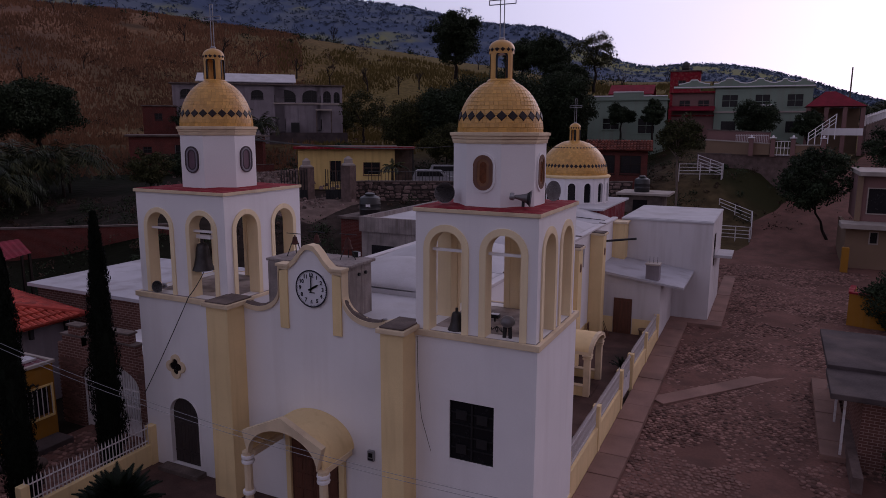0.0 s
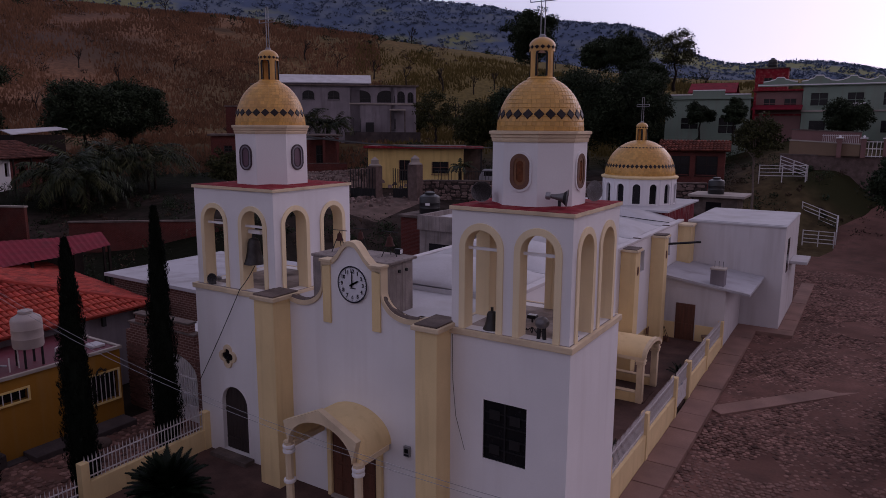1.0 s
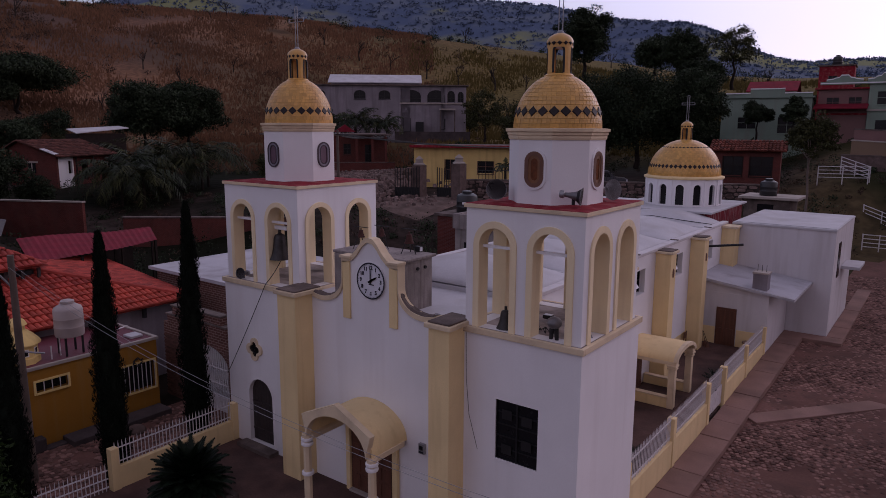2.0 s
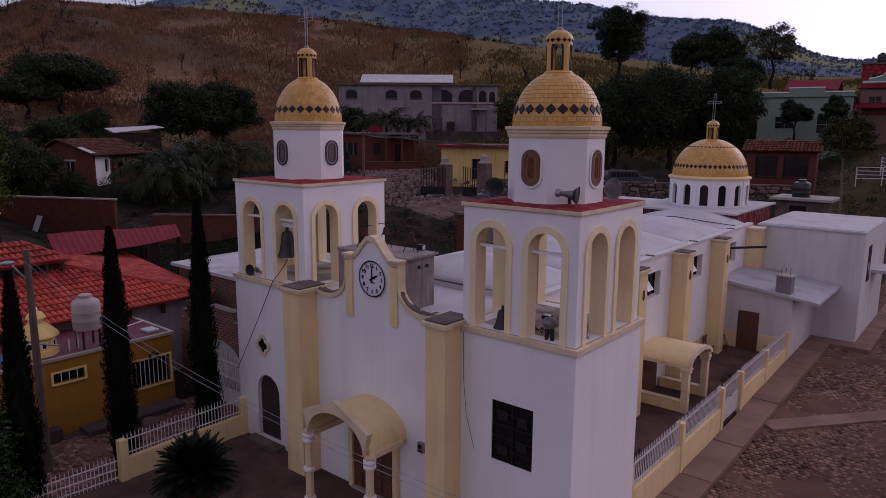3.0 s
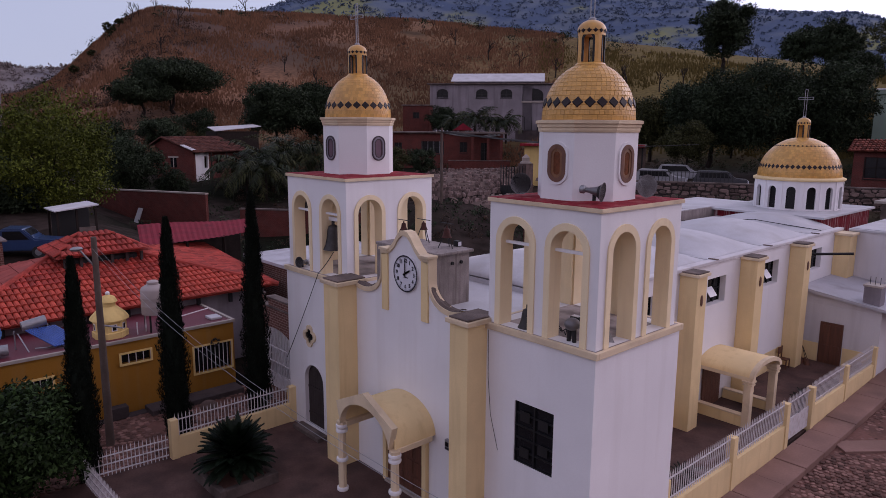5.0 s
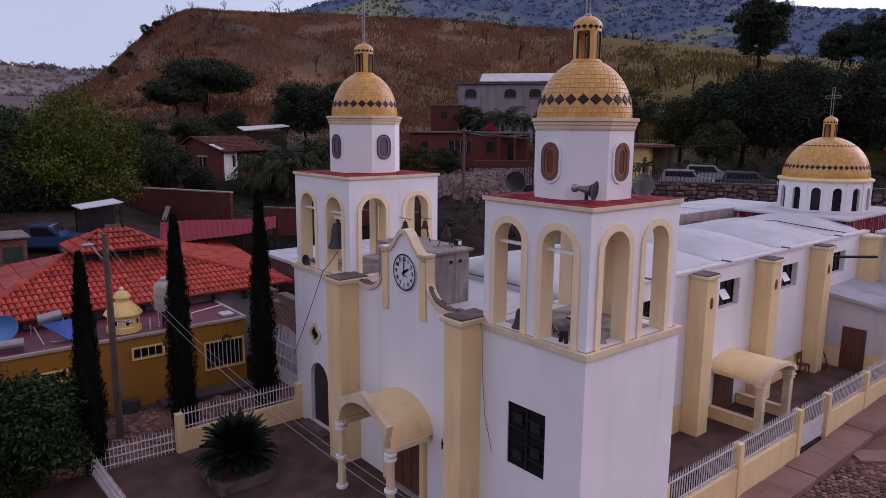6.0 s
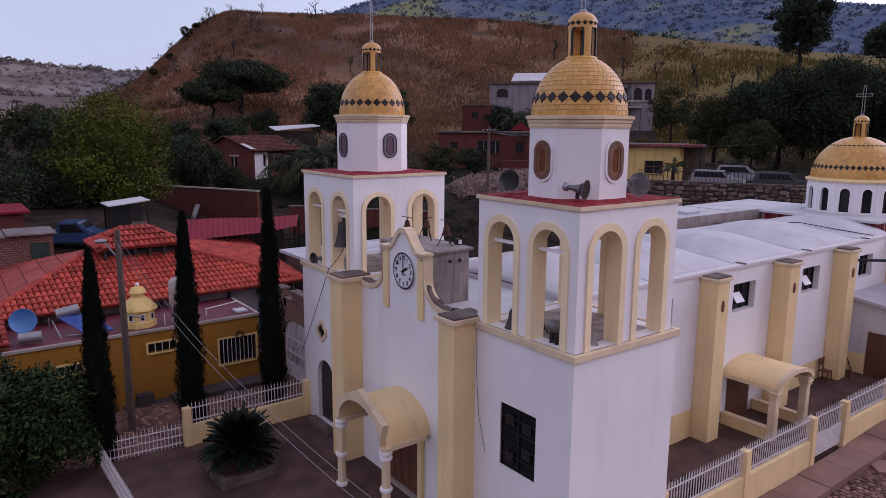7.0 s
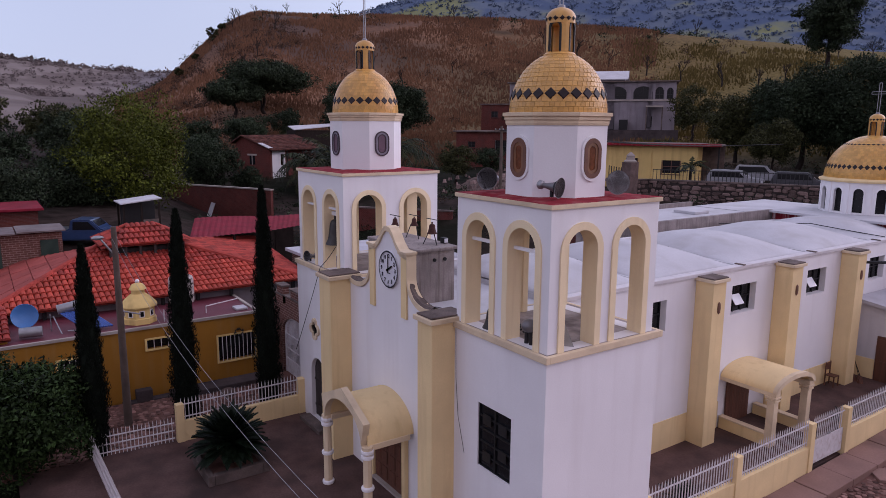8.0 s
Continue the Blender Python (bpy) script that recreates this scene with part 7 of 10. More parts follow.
def rosette(name, label, x, y, z, n, ln, leafn, material, seed, droop=0.9, trunk=0.35, rise=(0.2, 1.3)):
    """Feather-leaved rosette plant: arched fronds with many narrow leaflets."""
    t = thing(name, label, "plant")
    rng = random.Random(seed)
    if trunk:
        bm = bmesh.new()
        lathe(bm, [(0.2, z), (0.24, z + trunk * 0.5), (0.16, z + trunk)], x, y, 12)
        part("trunk", bm, M_BARK, t)
    V, F = [], []
    for i in range(n):
        az = i * 2.39996 + rng.uniform(-0.2, 0.2)
        el = rise[0] + (rise[1] - rise[0]) * (i / n) + rng.uniform(-0.1, 0.1)
        L = ln * rng.uniform(0.8, 1.1)
        pts = []
        p, e = Vector((x, y, z + trunk)), el
        for k in range(10):
            pts.append(p.copy())
            p = p + Vector((math.cos(az) * math.cos(e), math.sin(az) * math.cos(e), math.sin(e))) * (L / 9)
            e -= droop / 9 * (0.6 + k * 0.12)
        side = Vector((-math.sin(az), math.cos(az), 0))
        for k in range(9):
            a, b = pts[k], pts[k + 1]
            base = len(V)
            V += [a - side * 0.012, a + side * 0.012, b + side * 0.01, b - side * 0.01]
            F.append((base, base + 1, base + 2, base + 3))
            d = (b - a).normalized()
            for h in range(leafn):
                o = a.lerp(b, h / leafn)
                ll = 0.26 * math.sin(math.pi * min(1, (k + h / leafn + 1.2) / 10.5)) * (ln / 1.4)
                for s in (-1, 1):
                    tip = o + side * s * ll * 0.85 + d * ll * 0.55 + Vector((0, 0, 0.04))
                    base = len(V)
                    V += [o - d * 0.022, o + d * 0.022, tip]
                    F.append((base, base + 1, base + 2))
    ob = pydata("fronds", V, F, material, t)
    return t


rosette("cycad", "dark green cycad with arching feather leaves", -15.4, 11.7, 0.2, 150, 1.3, 7, M_CYCAD, 2, 0.55, 0.6, (-0.2, 1.45))
for px, py, s in ((-5.7, 21.6, 0.75), (-5.6, 30.4, 0.7), (-5.5, 20.2, 0.5)):
    rosette("yucca", "spiky green yucca behind the fence", px, py, side_z(py), 22, s, 2, M_CYCAD, int(px * -10), 0.5, 0.2, (0.3, 1.4))

# ---- village houses behind ----
def house(name, label, a, b, depth, z0, z1, wall, windows=(), storeys=1, roof="slab", roofmat=None, over=0.35, cat="house", low=2.5, edge=None, frame_mat=None):
    """A house whose front runs from a to b (seen left to right). windows: (place along the front 0..1, half width, sill, head, arch rise)."""
    t = thing(name, label, cat)
    A, B = Vector((*a, 0)), Vector((*b, 0))
    L = (B - A).length
    e = (B - A).normalized()
    inn = Vector((-e.y, e.x, 0))
    place = lambda u, d, z: A + e * u + inn * d + Vector((0, 0, z))
    bm = bmesh.new()
    pierced(bm, 0, L, z0 - low, z1, [(k * L, w, z0 + s, z0 + h, r) for k, w, s, h, r in windows], 0.25, place)
    part("front_wall", bm, wall, t)

    def blk(nm, u0, u1, d0, d1, za, zb, m, parent=t, bev=0.0, label=""):
        q = boxes((u0, u1, d0, d1, za, zb), bev=bev)
        bmesh.ops.transform(q, verts=q.verts, matrix=Matrix((e, inn, Vector((0, 0, 1)))).transposed().to_4x4())
        bmesh.ops.translate(q, verts=q.verts, vec=A)
        return part(nm, q, m, parent, label)

    blk("side_wall", 0, 0.25, 0.25, depth, z0 - low, z1, wall)
    blk("side_wall", L - 0.25, L, 0.25, depth, z0 - low, z1, wall)
    blk("back_wall", 0.25, L - 0.25, depth - 0.25, depth, z0 - low, z1, wall)
    blk("inside", 0.25, L - 0.25, 1.6, 1.7, z0 - low, z1, M_GLASS)
    for s in range(1, storeys):
        zz = z0 + (z1 - z0) * s / storeys
        blk("string_course", -0.12, L + 0.12, -0.16, 0.0, zz - 0.12, zz + 0.1, edge or M_CONCLIGHT)
    for k, w, s, h, r in windows:
        c = k * L
        win = blk("window", c - w, c + w, 0.2, 0.22, z0 + s, z0 + h + r, M_GLASS)
        fm = frame_mat or M_WHITE
        blk("frame", c - w - 0.08, c - w, -0.03, 0.1, z0 + s - 0.08, z0 + h, fm, win)
        blk("frame", c + w, c + w + 0.08, -0.03, 0.1, z0 + s - 0.08, z0 + h, fm, win)
        blk("sill", c - w - 0.12, c + w + 0.12, -0.08, 0.06, z0 + s - 0.16, z0 + s - 0.08, fm, win)
        blk("mullion", c - 0.03, c + 0.03, 0.12, 0.18, z0 + s, z0 + h + r * 0.9, fm, win)
        blk("transom", c - w, c + w, 0.12, 0.17, z0 + (s + h) / 2, z0 + (s + h) / 2 + 0.06, fm, win)
    if roof == "slab":
        blk("roof", -over, L + over, -over, depth + over, z1, z1 + 0.22, roofmat or M_CONCLIGHT, bev=0.03)
    elif roof == "gable":
        bm = bmesh.new()
        rise = min(1.6, depth * 0.22)
        prism(bm, [(-over, z1 - 0.1), (depth / 2, z1 + rise), (depth + over, z1 - 0.1), (depth + over, z1 + 0.05), (depth / 2, z1 + rise + 0.16), (-over, z1 + 0.05)], lambda u, d, z: place(d, u, z), -over, L + over)
        bmesh.ops.recalc_face_normals(bm, faces=bm.faces)
        part("roof", bm, roofmat or M_CLAYOLD, t)
        bm = bmesh.new()
        for d0 in (0.0, L - 0.25):
            prism(bm, [(0.0, z1 - 0.12), (depth, z1 - 0.12), (depth / 2, z1 + rise - 0.02)], lambda u, d, z: place(d, u, z), d0, d0 + 0.25)
        bmesh.ops.recalc_face_normals(bm, faces=bm.faces)
        part("gable_end", bm, wall, t)
    elif roof == "tiles":
        rise = min(1.5, depth * 0.2)
        p = lambda u, d, z: tuple(place(u, d, z))
        tile_slope(t, "tile_field", (p(-over, -over, z1), p(L + over, -over, z1), p(L + over, depth / 2, z1 + rise), p(-over, depth / 2, z1 + rise)), 0.34, 0.5, roofmat or M_CLAYOLD, field_label="rows of weathered clay roof tiles")
        tile_slope(t, "tile_field", (p(L + over, depth + over, z1), p(-over, depth + over, z1), p(-over, depth / 2, z1 + rise), p(L + over, depth / 2, z1 + rise)), 0.34, 0.5, roofmat or M_CLAYOLD, field_label="rows of weathered clay roof tiles")
        bm = bmesh.new()
        for d0 in (0.0, L - 0.25):
            prism(bm, [(0.0, z1 - 0.12), (depth, z1 - 0.12), (depth / 2, z1 + rise - 0.05)], lambda u, d, z: place(d, u, z), d0, d0 + 0.25)
        bmesh.ops.recalc_face_normals(bm, faces=bm.faces)
        part("gable_end", bm, wall, t)
    return t, blk, L


# grey two-storey house with a loggia
gh, blk, L = house("grey_house", "unpainted grey two-storey house with arched loggia", (-92.0, 86.3), (-70.2, 104.4), 12, 10.4, 18.5, M_GREYWALL,
                   [(0.08, 0.95, 5.8, 6.8, 0.5), (0.33, 0.95, 5.8, 6.8, 0.5), (0.485, 0.95, 5.8, 6.8, 0.5), (0.65, 1.75, 5.3, 6.5, 0.9), (0.81, 1.5, 5.3, 6.5, 0.9), (0.905, 0.62, 5.3, 6.7, 0.6), (0.965, 0.45, 5.3, 6.7, 0.45),
                    (0.625, 0.6, 0.3, 2.5, 0), (0.86, 0.5, 0.6, 2.4, 0)], 1, "slab", M_CONC, 0.45, frame_mat=M_BLACKIRON, low=4)
blk("loggia_floor", L * 0.58, L * 1.0, -0.22, -0.003, 15.35, 15.6, M_CONCLIGHT)
for k in (0.58, 0.735, 0.875, 0.99):
    blk("pillar", L * k - 0.16, L * k + 0.16, -0.16, -0.003, 8.4, 18.4, M_GREYWALL)
blk("balcony_slab", L * 0.83, L * 0.93, -1.5, -0.25, 14.3, 14.55, M_CONCLIGHT)
for k in (0.835, 0.925):
    blk("balcony_post", L * k - 0.1, L * k + 0.1, -1.45, -1.25, 8.0, 14.3, M_CONC)
blk("lower_wall", L * 0.55, L * 1.02, -2.2, -1.95, 7.0, 10.5, M_DARKSLAB)
blk("water_tank_base", L * 0.68, L * 0.73, -1.9, -0.6, 10.0, 12.2, M_BLACKIRON)
bm = bmesh.new()
A_, e_ = Vector((-92.0, 86.3, 0)), (Vector((-70.2, 104.4, 0)) - Vector((-92.0, 86.3, 0))).normalized()
inn_ = Vector((-e_.y, e_.x, 0))
sec = [(0.8, 19.0), (5.0, 20.6), (9.6, 19.0), (9.6, 19.14), (5.0, 20.75), (0.8, 19.14)]
prism(bm, sec, lambda u, d, z: A_ + e_ * d + inn_ * u + Vector((0, 0, z)), L * 0.13, L * 0.72)
bmesh.ops.recalc_face_normals(bm, faces=bm.faces)
part("sheet_roof", bm, M_ROOFWHITE, gh, "white sheet metal gable roof")
bm = bmesh.new()
prism(bm, [(1.2, 18.72), (9.2, 18.72), (9.2, 19.1), (5.0, 20.58), (1.2, 19.1)], lambda u, d, z: A_ + e_ * d + inn_ * u + Vector((0, 0, z)), L * 0.15, L * 0.70)
bmesh.ops.recalc_face_normals(bm, faces=bm.faces)
part("attic_wall", bm, M_GREYWALL, gh)
# yellow house with red roof edge
yw, blk, L = house("small_yellow_house", "small yellow house with a red roof edge", (-46.4, 60.3), (-37.4, 65.5), 7, 5.3, 9.05, M_YELLOWWALL,
                   [(0.385, 0.55, 0.2, 2.45, 0), (0.76, 0.85, 1.0, 2.3, 0)], 1, "slab", M_CONC, 0.3, low=2.0, frame_mat=M_BROWNTRIM)
blk("pier", L * 0.56 - 0.12, L * 0.56 + 0.12, -0.1, -0.003, 5.0, 9.0, M_YELLOWWALL)
blk("roof_edge", -0.4, L + 2.2, -0.75, -0.32, 9.02, 9.3, M_REDROOF, bev=0.04)
blk("porch_roof", L + 0.02, L + 2.2, -0.3, 5.0, 9.05, 9.22, M_CONC)
blk("porch_post", L + 1.9, L + 2.05, -0.25, -0.1, 4.5, 9.04, M_BLACKIRON)
# back of the porch in dark concrete, recess shade put into its colour
blk("inner_wall", L + 0.02, L + 2.2, 4.6, 4.8, 5.0, 9.04, M_CONC)
# brick flat-roofed house
bh, blk, L = house("brick_house", "unfinished red brick house with a concrete slab roof", (-74.5, 62.3), (-63.2, 74.6), 9, 5.8, 10.1, M_BRICK,
                   [(0.13, 0.45, 2.2, 3.0, 0), (0.42, 1.5, 1.5, 3.2, 0), (0.68, 0.45, 1.7, 3.1, 0), (0.86, 0.5, 0.4, 3.0, 0)], 1, "slab", M_CONC, 0.45, low=4, frame_mat=M_BLACKIRON)
for k in (0.33, 0.38, 0.43, 0.48, 0.53):
    blk("window_bar", L * k - 0.03, L * k + 0.03, 0.02, 0.08, 7.3, 9.0, M_GREYMETAL)
for k in (0.75, 0.88, 0.99):
    blk("column", L * k - 0.17, L * k + 0.17, -2.2, -1.86, 3.0, 10.1, M_BRICK)
blk("porch_slab", L * 0.7, L + 0.6, -2.4, -0.5, 10.1, 10.26, M_CONC)
blk("terrace_wall", L * 0.55, L + 1.0, -2.6, -2.4, 2.0, 6.4, M_BRICK)
blk("terrace_coping", L * 0.55, L + 1.05, -2.66, -2.34, 6.404, 6.5, M_CONC)
bsm = thing("small_red_gable", "small red sheet gable roof behind the brick house", "roof")
bm = bmesh.new()
prism(bm, [(-1.6, 10.5), (1.6, 10.5), (0, 11.6)], lambda u, d, z: (-72.5 + 0.68 * u - 0.73 * d, 76.0 + 0.73 * u + 0.68 * d, z), 0, 2.4)
bmesh.ops.recalc_face_normals(bm, faces=bm.faces)
part("roof", bm, M_REDSHEET, bsm)
part("post", boxes((-73.6, -73.0, 76.2, 76.8, 5.0, 10.5)), M_BRICK, bsm)
house("small_brick_hut", "small bare brick hut on the hillside", (-92.0, 80.0), (-88.4, 83.0), 4, 11.5, 14.6, M_BRICK, [(0.5, 0.5, 1.0, 2.0, 0)], 1, "slab", M_CONC, 0.2, frame_mat=M_BLACKIRON)
# red brick cottage with old tile roof: gable end in brick, front whitewashed
def cottage():
    t = thing("brick_cottage", "red brick cottage with weathered clay tile roof", "house")
    A, e = Vector((-75.2, 35.4, 0)), Vector((-0.447, 0.894, 0))
    g = Vector((-0.894, -0.447, 0))
    P = lambda u, d, z: A + e * u + g * d + Vector((0, 0, z))
    L, D = 9.0, 5.6
    bm = bmesh.new()
    prism(bm, [(0, 3.0), (D, 3.0), (D, 8.75), (4.3, 9.5), (0, 8.1)], lambda u, d, z: P(d, u, z), 0, 0.3)
    bmesh.ops.recalc_face_normals(bm, faces=bm.faces)
    part("gable_wall", bm, M_BRICK, t, "bare red brick gable end")
    bm = bmesh.new()
    pierced(bm, 0.3, 2.6, 3.0, 8.1, [(2.1, 0.3, 6.0, 7.4, 0)], 0.25, lambda u, d, z: P(u, d, z))
    part("front_wall", bm, M_WHITE, t, "whitewashed front wall")
    bm = bmesh.new()
    pierced(bm, 2.6, L - 0.3, 3.0, 8.1, [(4.4, 0.5, 5.2, 7.3, 0)], 0.25, lambda u, d, z: P(u, d, z))
    part("porch_wall", bm, M_BRICK, t)
    q = part("far_gable", (lambda b: (prism(b, [(0.3, 3.0), (D, 3.0), (D, 8.75), (4.3, 9.5), (0.3, 8.1)], lambda u, d, z: P(d, u, z), L - 0.3, L), bmesh.ops.recalc_face_normals(b, faces=b.faces), b)[2])(bmesh.new()), M_BRICK, t)
    part("back_wall", (lambda b: (prism(b, [(0.3, 3.0), (L - 0.3, 3.0), (L - 0.3, 8.7), (0.3, 8.7)], P, D - 0.3, D), bmesh.ops.recalc_face_normals(b, faces=b.faces), b)[2])(bmesh.new()), M_BRICK, t)
    w = part("window", (lambda b: (prism(b, [(2.5, 6.1), (3.4, 6.1), (3.4, 7.2), (2.5, 7.2)], lambda u, d, z: P(d, u, z), -0.02, -0.003), bmesh.ops.recalc_face_normals(b, faces=b.faces), b)[2])(bmesh.new()), M_GLASS, t)
    part("lintel", (lambda b: (prism(b, [(2.2, 7.2), (3.7, 7.2), (3.7, 7.4), (2.2, 7.4)], lambda u, d, z: P(d, u, z), -0.07, -0.003), bmesh.ops.recalc_face_normals(b, faces=b.faces), b)[2])(bmesh.new()), M_CONCLIGHT, w)
    part("shutter", (lambda b: (prism(b, [(2.9, 6.1), (3.0, 6.1), (3.0, 7.2), (2.9, 7.2)], lambda u, d, z: P(d, u, z), -0.05, -0.021), bmesh.ops.recalc_face_normals(b, faces=b.faces), b)[2])(bmesh.new()), M_CONCLIGHT, w)
    tile_slope(t, "tile_field", (tuple(P(-0.5, -0.8, 7.85)), tuple(P(L + 0.5, -0.8, 7.85)), tuple(P(L + 0.5, 4.3, 9.55)), tuple(P(-0.5, 4.3, 9.55))), 0.3, 0.45, M_CLAYOLD, field_label="rows of weathered clay roof tiles")
    tile_slope(t, "tile_field", (tuple(P(L + 0.5, D + 0.5, 8.6)), tuple(P(-0.5, D + 0.5, 8.6)), tuple(P(-0.5, 4.3, 9.55)), tuple(P(L + 0.5, 4.3, 9.55))), 0.3, 0.45, M_CLAYOLD, field_label="rows of weathered clay roof tiles")
    part("loose_sheet", (lambda b: (prism(b, [(-0.3, 8.1), (1.4, 8.68), (1.4, 8.76), (-0.3, 8.18)], lambda u, d, z: P(d, u, z), -0.55, 0.2), bmesh.ops.recalc_face_normals(b, faces=b.faces), b)[2])(bmesh.new()), M_ROOFWHITE, t, "pale metal sheet patching the roof")
    for u in (2.2, 5.0, 7.8):
        q = P(u, -0.7, 0)
        part("porch_post", boxes((q.x - 0.07, q.x + 0.07, q.y - 0.07, q.y + 0.07, 3.5, 7.85)), M_BARK, t)


cottage()
for name, label, pts_ in (("white_sheet_roof", "pale metal sheet roof among the trees", ((-86.0, 42.9, 10.2), (-86.0, 49.7, 10.85), (-90.0, 50.5, 11.1), (-90.0, 43.6, 10.7))),):
    wr = thing(name, label, "roof")
    bm = bmesh.new()
    lo = [bm.verts.new(p) for p in pts_]
    hi = [bm.verts.new((p[0], p[1], p[2] + 0.1)) for p in pts_]
    bm.faces.new(lo[::-1])
    bm.faces.new(hi)
    for i in range(4):
        bm.faces.new((lo[i], lo[(i + 1) % 4], hi[(i + 1) % 4], hi[i]))
    bmesh.ops.recalc_face_normals(bm, faces=bm.faces)
    part("sheet", bm, M_ROOFWHITE, wr)
    q = pts_[0]
    part("wall", boxes((min(p[0] for p in pts_) + 0.3, q[0] - 0.3, pts_[0][1] + 0.4, pts_[1][1] - 0.3, 4.5, min(p[2] for p in pts_) - 0.01)), M_BARK, wr, "dark plank wall")
# walled yard in red brick
def long_wall(name, label, a, b, z0, z1a, z1b, th, material, cap=None):
    t = thing(name, label, "wall")
    A, B = Vector((*a, 0)), Vector((*b, 0))
    L = (B - A).length
    e = (B - A).normalized()
    inn = Vector((-e.y, e.x, 0))
    place = lambda u, d, z: A + e * u + inn * d + Vector((0, 0, z))
    bm = bmesh.new()
    prism(bm, [(0, z0), (L, z0), (L, z1b), (0, z1a)], place, 0, th)
    bmesh.ops.recalc_face_normals(bm, faces=bm.faces)
    part("body", bm, material, t)
    bm = bmesh.new()
    prism(bm, [(-0.05, z1a), (L + 0.05, z1b), (L + 0.05, z1b + 0.12), (-0.05, z1a + 0.12)], place, -0.06, th + 0.06)
    bmesh.ops.recalc_face_normals(bm, faces=bm.faces)
    part("coping", bm, cap or M_CONCLIGHT, t)
    return t, place, L


long_wall("brick_yard_wall", "long red brick yard wall with pale coping", (-68.3, 21.9), (-52.9, 27.1), 1.0, 4.9, 5.2, 0.25, M_BRICK)
long_wall("old_yard_wall", "low dark red yard wall", (-50.5, 29.0), (-40.0, 37.5), 0.5, 4.0, 4.0, 0.3, M_BRICK, M_CONC)
sh = thing("sheet_roof_shed", "open shed with a red sheet metal roof", "shed")
bm = bmesh.new()
A, B, C, D_ = Vector((-33.4, 15.2, 4.5)), Vector((-34.9, 22.6, 4.65)), Vector((-39.0, 24.6, 4.75)), Vector((-40.6, 17.4, 4.75))
n = 44
rows_ = []
for i in range(n + 1):
    k = i / n
    lift = 0.035 * (i % 2) + 0.05 * math.sin(k * 7)
    rows_.append((bm.verts.new(A.lerp(B, k) + Vector((0, 0, lift))), bm.verts.new(D_.lerp(C, k) + Vector((0, 0, lift + 0.05)))))
for p, q in zip(rows_, rows_[1:]):
    bm.faces.new((p[0], q[0], q[1], p[1]))
part("roof_sheet", bm, M_REDSHEET, sh)
for k in (0.02, 0.35, 0.68, 0.98):
    p, q = A.lerp(B, k), D_.lerp(C, k)
    part("post", boxes((p.x - 0.3, p.x - 0.18, p.y + 0.1, p.y + 0.22, 0.0, p.z - 0.02)), M_BARK, sh)
    part("post", boxes((q.x + 0.2, q.x + 0.32, q.y, q.y + 0.12, 0.0, q.z - 0.02)), M_BARK, sh)
# back wall given a dark colour for the shade below the sheet
part("back_wall", boxes((-40.4, -40.2, 17.8, 24.0, 0.0, 4.5)), M_BARK, sh, "back wall painted dark as the shade under the roof")
# sheds at the left edge
ls = thing("brick_shed", "low brick shed with metal sheet roof and green door", "shed")
part("wall", boxes((-36.5, -34.6, 3.0, 9.2, 2.0, 5.35)), M_BRICKOLD, ls)
for i in range(3):
    part("roof_sheet", boxes((-37.0, -34.2, 2.8 + 2.2 * i, 4.95 + 2.2 * i, 5.36 + 0.04 * i, 5.43 + 0.04 * i)), M_GREYSHEET, ls)
part("door", boxes((-34.597, -34.54, 5.7, 6.5, 3.2, 5.1)), M_TEAL, ls)
part("door", boxes((-34.597, -34.54, 8.2, 9.0, 3.2, 5.0)), M_TEAL, ls)
rs = thing("red_roof_shed", "low shed with a faded red roof", "shed")
part("roof", boxes((-47.0, -42.0, 1.0, 9.0, 5.7, 5.85), bev=0.03), M_REDSHEET, rs)
part("wall", boxes((-46.5, -42.4, 1.4, 8.7, 2.5, 5.68)), M_BRICK, rs)
os_ = thing("open_shelter", "small open shelter with a white sheet roof", "shelter")
bm = bmesh.new()
prism(bm, [(13.4, 5.68), (15.95, 5.95), (15.95, 6.02), (13.4, 5.75)], face_right(-43.0), 0.0, 2.6)
bmesh.ops.recalc_face_normals(bm, faces=bm.faces)
part("roof", bm, M_ROOFWHITE, os_)
for k in ((-45.4, 13.6), (-43.3, 13.6), (-45.4, 15.8), (-43.3, 15.8), (-43.3, 14.7)):
    part("post", boxes((k[0] - 0.06, k[0] + 0.06, k[1] - 0.06, k[1] + 0.06, 1.0, 5.72)), M_BARK, os_)
part("back_panel", boxes((-45.3, -45.2, 13.7, 15.9, 1.0, 5.6)), M_BLACKIRON, os_)
part("half_wall", boxes((-43.28, -43.2, 14.77, 15.73, 1.0, 4.6)), M_CONC, os_)
board = tagged(part("leaning_board", (lambda b: (prism(b, [(-60.7, 1.5), (-60.1, 1.5), (-59.7, 3.6), (-60.25, 3.65)], lambda u, d, z: (u, 24.05 + 0.34 * (u + 60) + d - 0.25 * (3.6 - z), z), 0, 0.06), bmesh.ops.recalc_face_normals(b, faces=b.faces), b)[2])(bmesh.new()), M_ROOFWHITE), "pale board leaning on the brick wall", "board")
tyre = thing("tyre", "old black tyre on the ground", "tyre")
bm = bmesh.new()
lathe(bm, [(0.22, 3.5), (0.34, 3.48), (0.36, 3.58), (0.34, 3.68), (0.22, 3.66)], -33.2, 6.6, 20)
smooth(part("ring", bm, M_RUBBER, tyre))
